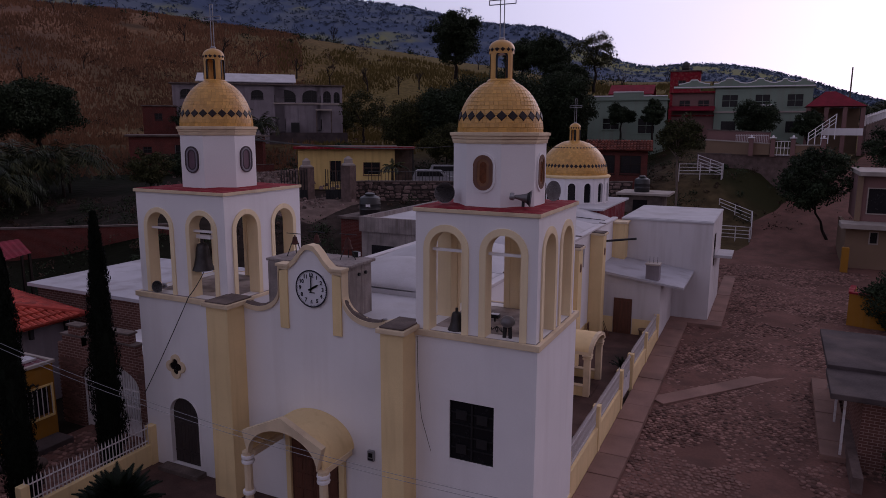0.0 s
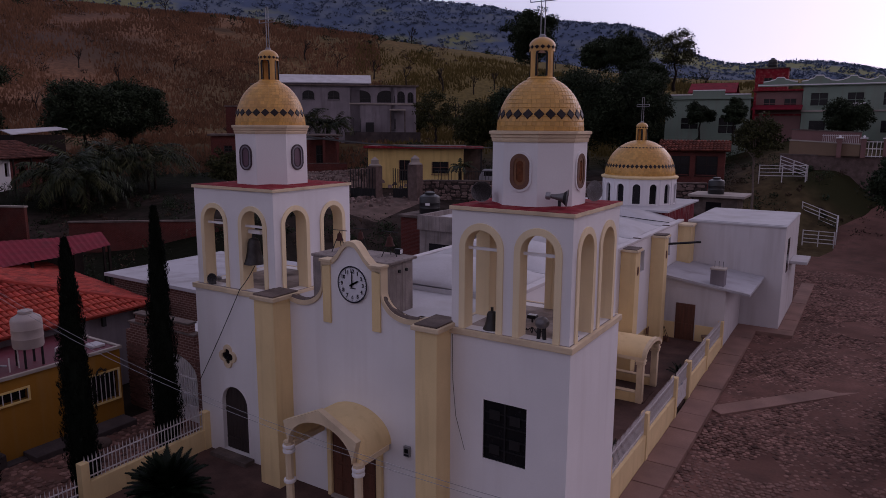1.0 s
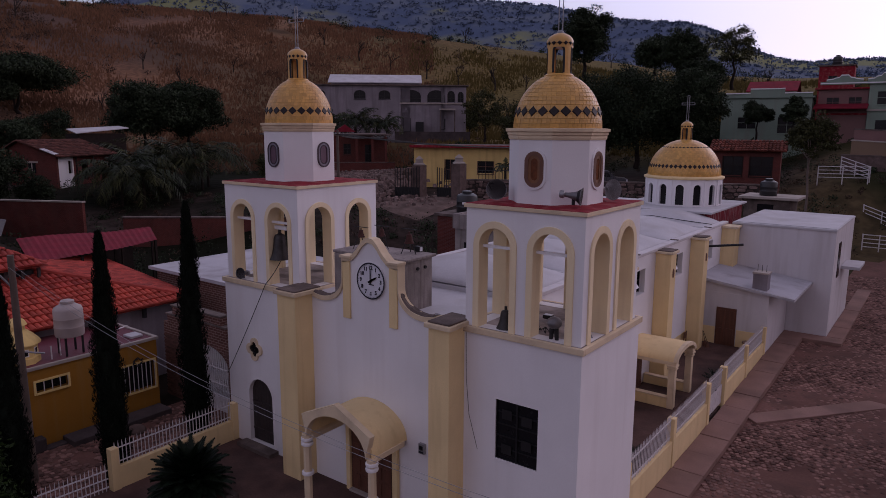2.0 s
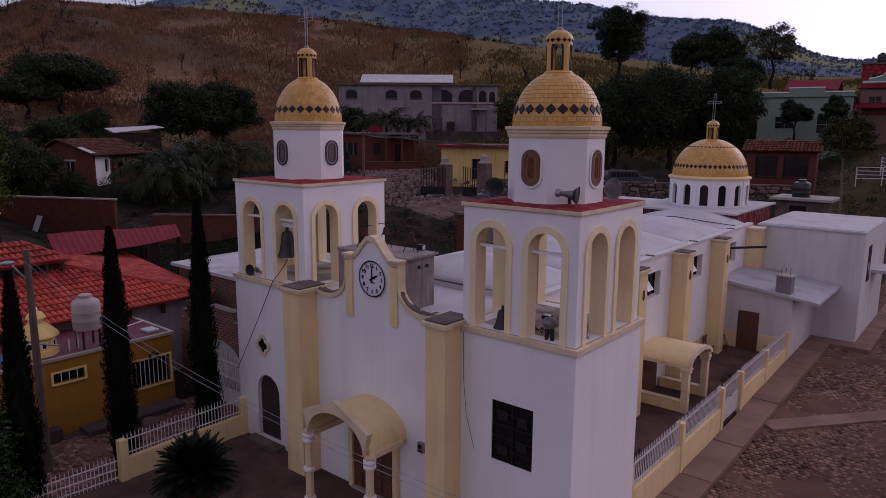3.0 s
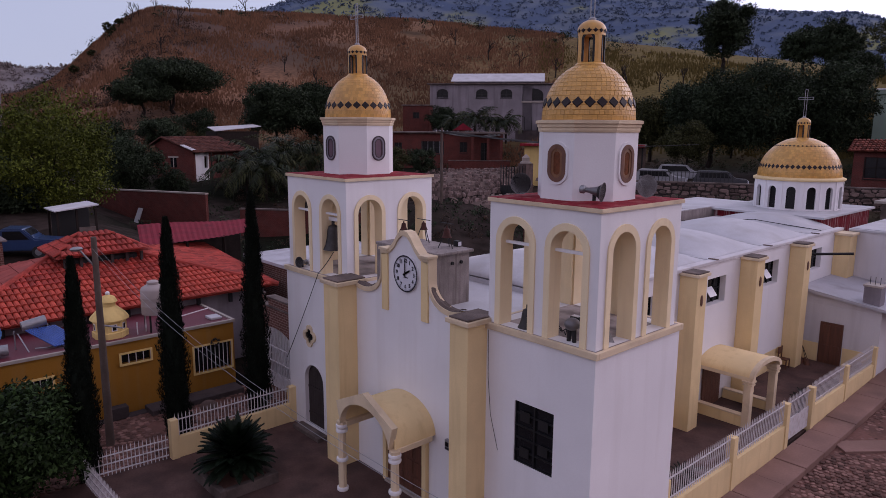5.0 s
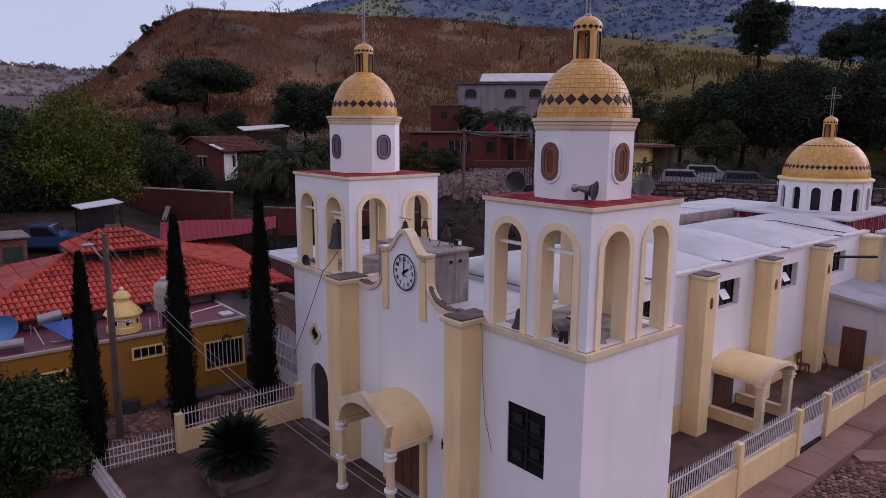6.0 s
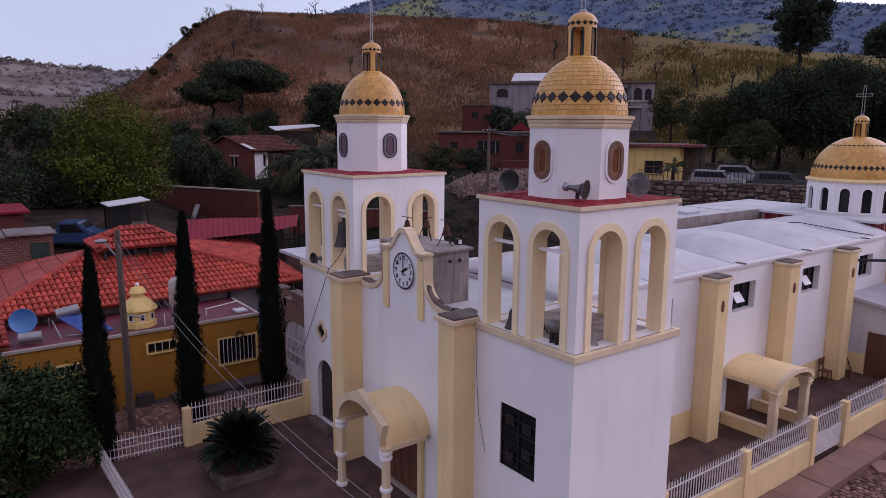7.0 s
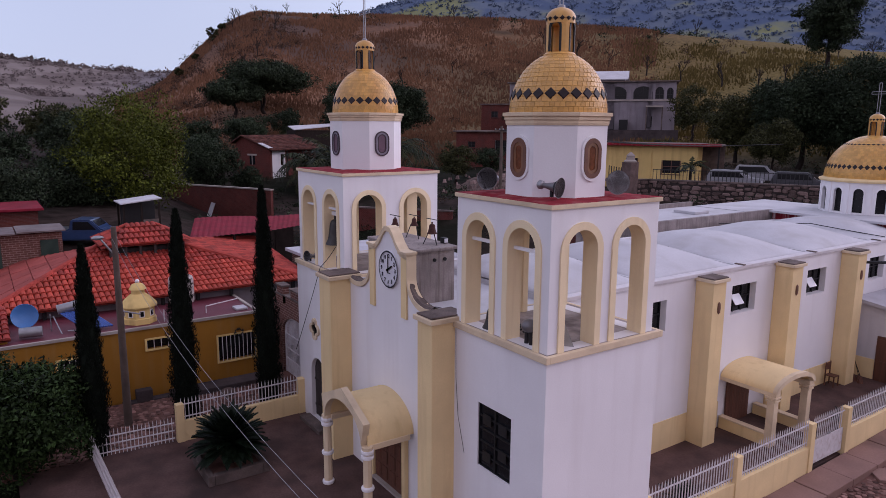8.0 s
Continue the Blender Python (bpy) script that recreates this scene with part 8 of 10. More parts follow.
# block with black tank, white-roofed house behind the nave
bt = thing("brick_block", "square brick block carrying a water tank", "building")
part("wall", boxes((-22.6, -20.2, 33.2, 36.0, -0.5, 6.05)), M_BRICK, bt)
part("slab", boxes((-22.75, -20.05, 33.05, 36.15, 6.05, 6.2), bev=0.02), M_CONC, bt)
water_tank(-21.4, 34.5, 6.2, 0.62, 1.25, M_PLASTICBLK, "black plastic water tank with a white mark")
tagged(part("tank_mark", boxes((-21.3, -21.0, 33.868, 33.876, 6.72, 6.86)), M_WHITE), "white mark on the tank", "mark")
hb = thing("flat_white_house", "flat-roofed grey house with white roof coating", "house")
part("wall", boxes((-20.1, -15.1, 31.5, 41.0, -0.5, 5.7)), M_STAINGREY, hb)
part("parapet", boxes((-20.2, -15.0, 31.4, 31.6, 5.7, 6.5), (-20.2, -20.0, 31.6, 41.0, 5.7, 6.5), (-15.2, -15.0, 31.6, 41.0, 5.7, 6.55)), M_STAINGREY, hb)
part("roof_coat", boxes((-20.0, -15.2, 31.6, 41.0, 5.7, 6.25)), M_ROOFWHITE, hb)
part("skylight", boxes((-18.6, -17.2, 37.4, 38.6, 6.252, 6.40), bev=0.03), M_ROOFWHITE, hb)
# flat dark sheet painted for the shade inside the garage opening
part("opening", boxes((-19.4, -16.6, 31.38, 31.398, 3.6, 5.0)), M_GLASS, hb)

# ---- stone wall, iron gates, driveway, parked cars ----
def stone_wall(name, label, a, b, z0, z1, seed, singles=0):
    t, place, L = long_wall(name, label, a, b, z0, z1, z1, 0.4, M_MORTARDARK, M_CONC)
    rng = random.Random(seed)
    V, F = [], []
    z = z0 + 0.3
    while z < z1 - 0.15:
        u = rng.uniform(0, 0.3)
        hgt = rng.uniform(0.28, 0.42)
        while u < L - 0.5:
            w = rng.uniform(0.3, 0.85)
            zc = z + hgt / 2 + rng.uniform(-0.1, 0.1)
            sh = hgt * rng.uniform(0.75, 1.3)
            n = 7
            base = len(V)
            ring = []
            for i in range(n):
                a_ = 2 * math.pi * i / n
                k = rng.uniform(0.74, 1.08)
                ca, sa = math.cos(a_ + 0.3), math.sin(a_ + 0.3)
                ring.append((u + w / 2 + 0.52 * w * math.copysign(abs(ca) ** 0.6, ca) * k, min(z1 - 0.03, zc + 0.5 * sh * math.copysign(abs(sa) ** 0.75, sa) * k)))
            for uu, zz in ring:
                V.append(place(uu, -0.005, zz))
            for uu, zz in ring:
                V.append(place(u + w / 2 + (uu - u - w / 2) * 0.72, -0.07 - rng.uniform(0, 0.04), zc + (zz - zc) * 0.72))
            F.append(tuple(base + n + i for i in range(n)))
            F += [(base + i, base + (i + 1) % n, base + n + (i + 1) % n, base + n + i) for i in range(n)]
            u += w
        z += hgt
    ob = pydata("stones", V, F, M_RUBBLE, t)
    tagged(ob, "rubble stones set in mortar", kind="stuff")
    return t


stone_wall("stone_wall", "rubble stone retaining wall along the terrace", (-34.4, 54.6), (-12.0, 66.0), 3.0, 6.3, 1)
stone_wall("stone_wall", "rubble stone wall beside the driveway", (-34.9, 53.5), (-34.4, 54.6), 3.0, 6.3, 2)
drv = sheet("driveway", -40.5, -32.5, 44.0, 60.0, 5.0, M_TRACK, "pale earth driveway up to the yellow house", "driveway", 0.03, 0.7, lambda x, y: ground_z(x, y) + 0.1 - 0.7 * smoothstep(1.3, 0.0, min(x + 40.5, -32.5 - x, y - 44.0, 60.0 - y)))
sheet("stony_track", -66.0, -41.0, 44.0, 72.0, 5.0, M_TRACK, "stony earth track climbing between the houses", "track", 0.22, 0.6, lambda x, y: ground_z(x, y) + 0.12 + 1.2 * math.exp(-((x + 50) / 7) ** 2) - 0.9 * smoothstep(3.5, 8.5, abs((x + 40.7) * 0.75 + (y - 44.3) * 0.66)) - 1.6 * smoothstep(4.0, 0.0, min(x + 66.0, -41.0 - x, y - 44.0, 72.0 - y)))
for k, (x, y) in enumerate(((-35.07, 52.9), (-39.9, 53.1))):
    gp = thing("gate_pillar", "stone gate pillar with a small cap", "pillar", "pillars of the driveway gate")
    part("shaft", boxes((x - 0.5, x + 0.5, y - 0.5, y + 0.5, 2.0, 7.9 - 0.3 * k)), M_RUBBLE, gp)
    bm = bmesh.new()
    lathe(bm, [(r_, z_ - 0.3 * k) for r_, z_ in ((0.72, 7.9), (0.72, 8.02), (0.5, 8.1), (0.45, 8.4), (0.5, 8.45), (0.1, 8.75))], x, y, 4)
    part("cap", bm, M_CONCLIGHT, gp)
for x0, y0, x1, y1 in ((-41.7, 51.6, -39.5, 52.6), (-38.1, 53.6, -36.2, 54.4)):
    ig = thing("iron_gate", "black iron driveway gate leaf, open", "gate", "driveway gate leaves")
    for i in range(10):
        k = i / 9
        part("bar", boxes((x0 + (x1 - x0) * k - 0.03, x0 + (x1 - x0) * k + 0.03, y0 + (y1 - y0) * k - 0.03, y0 + (y1 - y0) * k + 0.03, 4.6, 7.3 + 0.3 * abs(k - 0.5))), M_BLACKIRON, ig)
    part("panel", (lambda b: (prism(b, [(0, 4.6), (1, 4.6), (1, 5.5), (0, 5.5)], lambda u, d, z: (x0 + (x1 - x0) * u, y0 + (y1 - y0) * u + d, z), 0, 0.04), b)[1])(bmesh.new()), M_BLACKIRON, ig)
rail = thing("terrace_railing", "thin dark railing on the stone wall", "railing")
for i in range(40):
    k = i / 39
    x, y = -34.2 + 11.0 * k, 54.9 + 5.6 * k
    part("post", boxes((x - 0.02, x + 0.02, y - 0.02, y + 0.02, 6.3, 7.3)), M_BLACKIRON, rail)
bm = bmesh.new()
tube(bm, (-34.2, 54.9, 7.25), (-23.2, 60.5, 7.25), 0.03, seg=5)
part("top_rail", bm, M_BLACKIRON, rail)


def vehicle(name, label, x, y, z, rz, paint, kind_):
    """A parked car or pickup: shaped body, glasshouse, wheels."""
    t = thing(name, label, "pickup" if kind_ == "pickup" else "car")
    side = {"pickup": [(-2.6, 0.45), (2.5, 0.45), (2.62, 0.75), (2.55, 1.0), (1.35, 1.12), (0.75, 1.72), (-0.45, 1.76), (-0.6, 1.12), (-2.55, 1.12), (-2.65, 0.8)],
            "suv": [(-2.2, 0.4), (2.2, 0.4), (2.3, 0.7), (2.2, 1.0), (1.2, 1.1), (0.55, 1.68), (-1.9, 1.72), (-2.2, 1.15), (-2.3, 0.8)]}[kind_]
    m = pose(x, y, z, 0, 0, rz)
    bm = bmesh.new()
    prism(bm, side, lambda u, d, zz: (u, d, zz), -0.85, 0.85)
    bmesh.ops.recalc_face_normals(bm, faces=bm.faces)
    bmesh.ops.bevel(bm, geom=list(bm.edges), offset=0.07, segments=2, affect="EDGES")
    part("body", bm, paint, t)
    g0, g1, gb = (0.65, -0.4, 1.12) if kind_ == "pickup" else (0.45, -1.85, 1.12)
    for s in (-1, 1):
        bm = bmesh.new()
        prism(bm, [(g1 + 0.05, gb), (g0 + 0.4, gb), (g0 - 0.05, 1.62), (g1 + 0.1, 1.62)], lambda u, d, zz: (u, d, zz), s * 0.86, s * 0.875)
        bmesh.ops.recalc_face_normals(bm, faces=bm.faces)
        part("side_window", bm, M_GLASS, t)
    bm = bmesh.new()
    vs = [bm.verts.new(p) for p in ((g0 + 0.55, -0.72, 1.16), (g0 + 0.55, 0.72, 1.16), (g0 + 0.12, 0.66, 1.66), (g0 + 0.12, -0.66, 1.66))]
    bm.faces.new(vs)
    bmesh.ops.translate(bm, verts=bm.verts, vec=(0.06, 0, 0.03))
    part("windscreen", bm, M_GLASS, t)
    if kind_ == "pickup":
        part("cargo_bed", boxes((-2.5, -0.7, -0.7, 0.7, 1.0, 1.128)), M_BLACKIRON, t)
    for sx in (-1.5, 1.5):
        for sy in (-0.8, 0.8):
            bm = bmesh.new()
            tube(bm, (sx, sy - 0.11, 0.36), (sx, sy + 0.11, 0.36), 0.36, seg=18)
            w = part("wheel", bm, M_RUBBER, t)
            bm = bmesh.new()
            tube(bm, (sx, sy - 0.12, 0.36), (sx, sy + 0.12, 0.36), 0.2, seg=12)
            part("rim", bm, M_GREYMETAL, w)
    part("bumper", boxes((-2.72 if kind_ == "pickup" else -2.36, -2.55 if kind_ == "pickup" else -2.2, -0.8, 0.8, 0.5, 0.68), bev=0.03), M_GREYMETAL, t)
    for sy in (-0.7, 0.7):
        part("headlight", boxes((2.52 if kind_ == "pickup" else 2.2, 2.64 if kind_ == "pickup" else 2.3, sy - 0.14, sy + 0.14, 0.72, 0.9)), M_CLOCK, t)
    t.matrix_basis = m
    return t


rng = random.Random(44)
V, F = [], []
for i in range(1500):
    u, w = rng.uniform(0, 34), rng.gauss(0, 3.4)
    x, y = -39.0 - 0.66 * u + 0.75 * w, 45.0 + 0.75 * u + 0.66 * w
    z = ground_z(x, y) + 0.1 + 1.2 * math.exp(-((x + 50) / 7) ** 2) * (x < -41)
    r = rng.uniform(0.08, 0.32)
    b = len(V)
    ring = [(x + r * rng.uniform(0.7, 1.2) * math.cos(1.256 * k), y + r * rng.uniform(0.7, 1.2) * math.sin(1.256 * k)) for k in range(5)]
    V += [(a_, c_, z - 0.15) for a_, c_ in ring] + [(x + (a_ - x) * 0.6, y + (c_ - y) * 0.6, z + r * rng.uniform(0.4, 0.9)) for a_, c_ in ring]
    F += [(b + k, b + (k + 1) % 5, b + 5 + (k + 1) % 5, b + 5 + k) for k in range(5)] + [tuple(b + 5 + k for k in range(5))]
tagged(pydata("loose_stones", V, F, M_RUBBLE), "loose stones over the earth track", "stones", kind="stuff")
vehicle("pickup_truck", "old blue pickup truck behind the tiled house", -43.2, 11.2, 3.2, 62, M_BLUE, "pickup")
vehicle("parked_car", "silver car parked behind the stone wall", -30.0, 60.6, 5.55, 25, M_SILVER, "suv")
vehicle("parked_car", "dark car parked behind the stone wall", -25.4, 62.9, 5.55, 27, M_DARKCAR, "suv")
vehicle("parked_car", "silver van parked by the terrace", -31.0, 66.0, 5.75, 28, M_SILVER, "suv")

# ---- right side: tank hut, tiled hut, terraces and big houses ----
tb = thing("concrete_hut", "small concrete hut with black water tank", "hut")
part("wall", boxes((-11.8, -8.4, 60.0, 63.0, 1.0, 5.7)), M_CONC, tb)
part("slab", boxes((-12.2, -7.8, 59.6, 63.3, 5.7, 5.9), bev=0.03), M_CONCLIGHT, tb)
# dark sheet laid on the wall, its colour the shade of an opening
part("opening", boxes((-10.8, -9.6, 59.99, 59.998, 4.3, 5.3)), M_GLASS, tb)
water_tank(-10.3, 61.2, 5.9, 0.65, 1.35, M_PLASTICBLK, "black plastic water tank on a hut")
house("tile_hut", "low hut with an old clay tile roof", (-18.3, 74.0), (-12.2, 75.0), 5, 6.6, 9.0, M_BRICK, [(0.3, 0.9, 0.0, 1.9, 0), (0.72, 1.0, 0.0, 1.9, 0)], 1, "tiles", M_REDTILE, 0.5, low=3, frame_mat=M_BARK)
ph, blk, L = house("white_terrace_house", "pale terraced house with stepped parapet", (-27.0, 108.2), (-15.4, 109.8), 9, 10.3, 15.6, M_GREENWALL,
                   [(0.3, 1.2, 1.0, 2.6, 0), (0.75, 1.2, 0.4, 2.6, 0)], 1, "slab", M_GREENWALL, 0.3, low=4, frame_mat=M_GREENWALL)
for k, (u0, u1, z1) in enumerate(((0.0, 0.32, 16.2), (0.32, 0.7, 16.8), (0.7, 1.0, 16.2))):
    blk("parapet", L * u0, L * u1, -0.3, -0.05, 15.75, z1, M_GREENWALL)
    blk("coping", L * u0, L * u1, -0.4, 0.05, z1, z1 + 0.15, M_WHITE)
house("green_upper_house", "small green house with red roof above the terrace", (-25.5, 118.0), (-19.5, 118.6), 7, 13.4, 17.0, M_GREENWALL, [], 1, "gable", M_REDSHEET, 0.6, low=4)
house("red_box_house", "small red box house on the ridge", (-18.0, 130.0), (-13.0, 130.4), 6, 17.6, 21.3, M_REDROOF, [(0.4, 0.6, 1.0, 2.2, 0)], 1, "slab", M_CONC, 0.2, low=5, frame_mat=M_PINKWALL)
pk, blk, L = house("rose_house", "rose plaster house with red lean-to roofs", (-15.0, 111.8), (-9.0, 112.1), 8, 10.0, 16.7, M_PINKWALL,
                   [(0.3, 0.75, 4.3, 5.6, 0), (0.75, 0.75, 4.3, 5.6, 0), (0.5, 0.6, 0.8, 2.2, 0)][:2], 2, "slab", M_REDROOF, 0.5, low=5, edge=M_REDROOF, frame_mat=M_PINKWALL)
bm = bmesh.new()
prism(bm, [(-1.6, 14.0), (0.0, 14.6), (0.0, 14.75), (-1.6, 14.15)], lambda u, d, z: Vector((-15.3 + d, 111.75 + u, z)), 0.0, 6.5)
bmesh.ops.recalc_face_normals(bm, faces=bm.faces)
part("lean_to_roof", bm, M_REDSHEET, pk, "red lean-to roof between the storeys")
gb, blk, L = house("green_house", "large pale green two-storey house with scalloped parapet", (-8.9, 111.6), (4.0, 112.2), 10, 10.4, 17.3, M_GREENWALL,
                   [(0.16, 1.05, 4.2, 5.9, 0), (0.5, 0.95, 3.9, 5.9, 0), (0.83, 1.0, 4.2, 5.9, 0), (0.16, 1.05, 0.9, 2.5, 0), (0.83, 1.0, 0.9, 2.5, 0)][:3], 2, "slab", M_GREENWALL, 0.3, low=5.5, frame_mat=M_GREENWALL)
for c in (0.16, 0.83):
    blk("lower_window", L * c - 1.0, L * c + 1.0, -0.03, -0.003, 10.9, 12.5, M_GLASS)
for c, wd, hh in ((-3.0, 2.2, 1.0), (1.9, 2.2, 1.15), (6.0, 1.9, 1.0), (9.2, 1.3, 0.9), (11.6, 1.3, 0.9)):
    pts = [(c - wd, 17.5), (c + wd, 17.5), (c + wd, 17.9), (c + wd * 0.62, 18.0), (c + wd * 0.55, 17.5 + hh * 0.6), (c + wd * 0.3, 17.5 + hh * 0.72), (c + wd * 0.2, 17.5 + hh), (c - wd * 0.2, 17.5 + hh), (c - wd * 0.3, 17.5 + hh * 0.72), (c - wd * 0.55, 17.5 + hh * 0.6), (c - wd * 0.62, 18.0), (c - wd, 17.9)]
    for nm, m_, grow, d0, d1 in (("parapet_scallop", M_GREENWALL, 0.0, -0.28, -0.05), ("scallop_edge", M_WHITE, 0.14, -0.2, -0.1)):
        bm = bmesh.new()
        prism(bm, [(u, z + (grow if z > 17.6 else 0)) for u, z in pts], lambda u, d, z: Vector((-8.9 + u, 111.6 + 0.046 * u + d, z)), d0, d1)
        bmesh.ops.recalc_face_normals(bm, faces=bm.faces)
        part(nm, bm, m_, gb)
blk("parapet_base", -5.9, L, -0.26, -0.06, 17.3, 17.7, M_GREENWALL)
blk("parapet_line", -5.9, L + 0.2, -0.36, -0.27, 17.42, 17.56, M_WHITE)
blk("balcony_rail", L * 0.40, L * 0.60, -1.1, -0.95, 14.0, 14.9, M_WHITE)
pv = thing("red_pavilion", "open pavilion with a hipped red roof on pillars", "pavilion")
bm = bmesh.new()
base = [bm.verts.new(p) for p in ((2.9, 103.0, 14.3), (9.9, 103.0, 14.3), (9.9, 110.0, 14.3), (2.9, 110.0, 14.3))]
top = [bm.verts.new(p) for p in ((5.2, 106.0, 16.3), (6.4, 106.0, 16.3))]
bm.faces.new((base[0], base[1], top[1], top[0]))
bm.faces.new((base[1], base[2], top[1]))
bm.faces.new((base[2], base[3], top[0], top[1]))
bm.faces.new((base[3], base[0], top[0]))
bm.faces.new(base[::-1])
part("roof", bm, M_REDSHEET, pv)
for x in (3.3, 5.4, 7.5, 9.5):
    part("pillar", boxes((x - 0.25, x + 0.25, 103.3, 103.8, 8.0, 14.2)), M_PINKWALL, pv)
part("back_wall", boxes((3.3, 9.6, 108.5, 108.8, 8.0, 14.2)), M_BEIGEWALL, pv)
part("balustrade", boxes((3.2, 9.7, 103.2, 103.29, 10.6, 11.5)), M_WHITE, pv)
bl = thing("balustrade", "white balustrade on a dark bank wall beside the climbing street", "railing")
bm = bmesh.new()
prism(bm, [(0.0, 6.0), (10.5, 7.6), (10.5, 13.0), (0.0, 11.9)], lambda u, d, z: Vector((9.75 + 0.33 * u + d, 104.5 + u, z)), 0.0, 0.4)
bmesh.ops.recalc_face_normals(bm, faces=bm.faces)
part("bank_wall", bm, M_RUBBLE, bl, "dark rubble bank wall")
for k in range(9):
    x, y, z = 9.95 + 0.33 * 1.27 * k, 104.6 + 1.27 * k, 11.9 + 1.1 * 1.27 * k / 10.5
    part("post", boxes((x - 0.13, x + 0.13, y - 0.13, y + 0.13, z - 0.1, z + 1.25), bev=0.02), M_WHITE, bl)
bm = bmesh.new()
prism(bm, [(0.0, 12.85), (10.5, 13.95), (10.5, 14.07), (0.0, 12.97)], lambda u, d, z: Vector((9.86 + 0.33 * u + d, 104.5 + u, z)), 0.0, 0.18)
bmesh.ops.recalc_face_normals(bm, faces=bm.faces)
part("rail", bm, M_WHITE, bl)
long_wall("terrace_wall", "beige curved terrace wall with white railing", (-7.4, 84.5), (-0.75, 83.0), 8.55, 10.05, 9.72, 0.4, M_BEIGEWALL)
long_wall("terrace_wall", "beige terrace wall beside the gate", (1.75, 83.0), (4.25, 83.4), 8.5, 9.6, 9.6, 0.4, M_BEIGEWALL)
long_wall("garden_wall", "dark brown garden wall behind the terrace", (-7.4, 86.0), (-0.8, 85.0), 6.0, 11.2, 10.9, 0.3, M_PINKWALL, M_CONC)
long_wall("bank_wall", "dark stone bank under the terrace", (-8.2, 84.3), (5.0, 82.9), 3.0, 8.52, 8.47, 0.6, M_RUBBLE, M_CONC)
tr = thing("terrace_rail", "thin pale railing above the terrace wall", "railing")
for i in range(20):
    x = -4.2 + 0.17 * i
    part("baluster", boxes((x - 0.02, x + 0.02, 83.9, 83.95, 9.7, 10.75)), M_WHITEIRON, tr)
part("rail", boxes((-4.3, -0.9, 83.9, 83.95, 10.62, 10.68)), M_WHITEIRON, tr)
for x in (-2.6, -0.45, 1.5, 4.35):
    gp = thing("gate_post", "brown stone gate post with a white cap", "post", "terrace gate posts")
    part("shaft", boxes((x - 0.22, x + 0.22, 82.7, 83.2, 8.4, 10.35)), M_PINKWALL, gp)
    part("cap", boxes((x - 0.36, x + 0.36, 82.55, 83.35, 10.352, 10.45), bev=0.04), M_WHITE, gp)
    bm = bmesh.new()
    bmesh.ops.create_uvsphere(bm, u_segments=10, v_segments=6, radius=0.13, matrix=Matrix.Translation((x, 82.95, 10.56)))
    smooth(part("ball", bm, M_WHITE, gp), 60)
tg = thing("terrace_gate", "white metal gate between brown posts", "gate")
for x in (0.0, 0.35, 0.7, 1.05):
    part("bar", boxes((x - 0.03, x + 0.03, 83.0, 83.06, 8.5, 10.1)), M_WHITE, tg)
for z in (8.55, 9.3, 10.0):
    part("rail", boxes((-0.2, 1.25, 83.0, 83.08, z, z + 0.08)), M_WHITE, tg)
sr = thing("stair_rail", "white rails climbing beside the garden stairs", "railing")
for dz in (0.0, 0.45, 0.9):
    bm = bmesh.new()
    tube(bm, (3.2, 92.0, 10.0 + dz), (6.0, 94.0, 12.2 + dz), 0.035, seg=6)
    part("rail", bm, M_WHITE, sr)
for k in range(5):
    q = Vector((3.2, 92.0, 10.0)).lerp(Vector((6.0, 94.0, 12.2)), k / 4)
    part("post", boxes((q.x - 0.05, q.x + 0.05, q.y - 0.05, q.y + 0.05, q.z - 2.0, q.z + 0.95)), M_WHITE, sr)
# cattle rails beside the street
def cattle_pen(label, runs, hh):
    """Panels of welded white pipe; each run goes from one post foot to another."""
    cf = thing("cattle_rails", label, "fence")
    for p, q in runs:
        p, q = Vector(p), Vector(q)
        for k in range(4):
            bm = bmesh.new()
            up = Vector((0, 0, hh * (0.22 + 0.26 * k)))
            tube(bm, p + up, q + up, 0.04, seg=6)
            part("rail", bm, M_WHITEIRON, cf)
        for k in range(3):
            m = p.lerp(q, k / 2)
            part("post", boxes((m.x - 0.045, m.x + 0.045, m.y - 0.045, m.y + 0.045, m.z - 0.8, m.z + hh + 0.06)), M_WHITEIRON, cf)


cattle_pen("white metal cattle rails beside the street", (((-4.95, 76.5, 2.85), (-1.8, 75.0, 1.85)), ((-1.72, 74.9, 1.85), (-1.58, 70.1, 0.87)), ((-4.2, 70.0, 0.89), (-1.7, 70.0, 0.87))), 1.35)
cattle_pen("white metal cattle rails on the bank below the terrace", (((-9.6, 80.2, 6.1), (-5.2, 80.2, 6.2)), ((-8.0, 83.4, 7.0), (-5.1, 80.5, 6.2))), 1.4)
# houses along the right of the street
rh = thing("slab_roof_house", "dark low house with a stained concrete slab roof", "house")
part("roof_slab", boxes((2.28, 9.0, 25.4, 28.2, 2.30, 2.50), bev=0.03), M_DARKSLAB, rh)
part("roof_slab", boxes((2.32, 9.0, 28.2, 33.4, 2.44, 2.64), bev=0.03), M_DARKSLAB, rh)
part("wall", boxes((3.3, 8.8, 26.0, 33.0, -0.6, 2.42)), M_BRICKOLD, rh)
for y in (26.3, 29.2, 32.8):
    part("post", boxes((2.78, 2.86, y, y + 0.08, -0.4, 2.302)), M_WHITEIRON, rh)
part("step_wall", boxes((3.0, 3.3, 24.0, 29.0, -0.6, 0.3)), M_RUBBLE, rh)
og = thing("orange_garden_wall", "orange rounded garden wall with red coping", "wall")
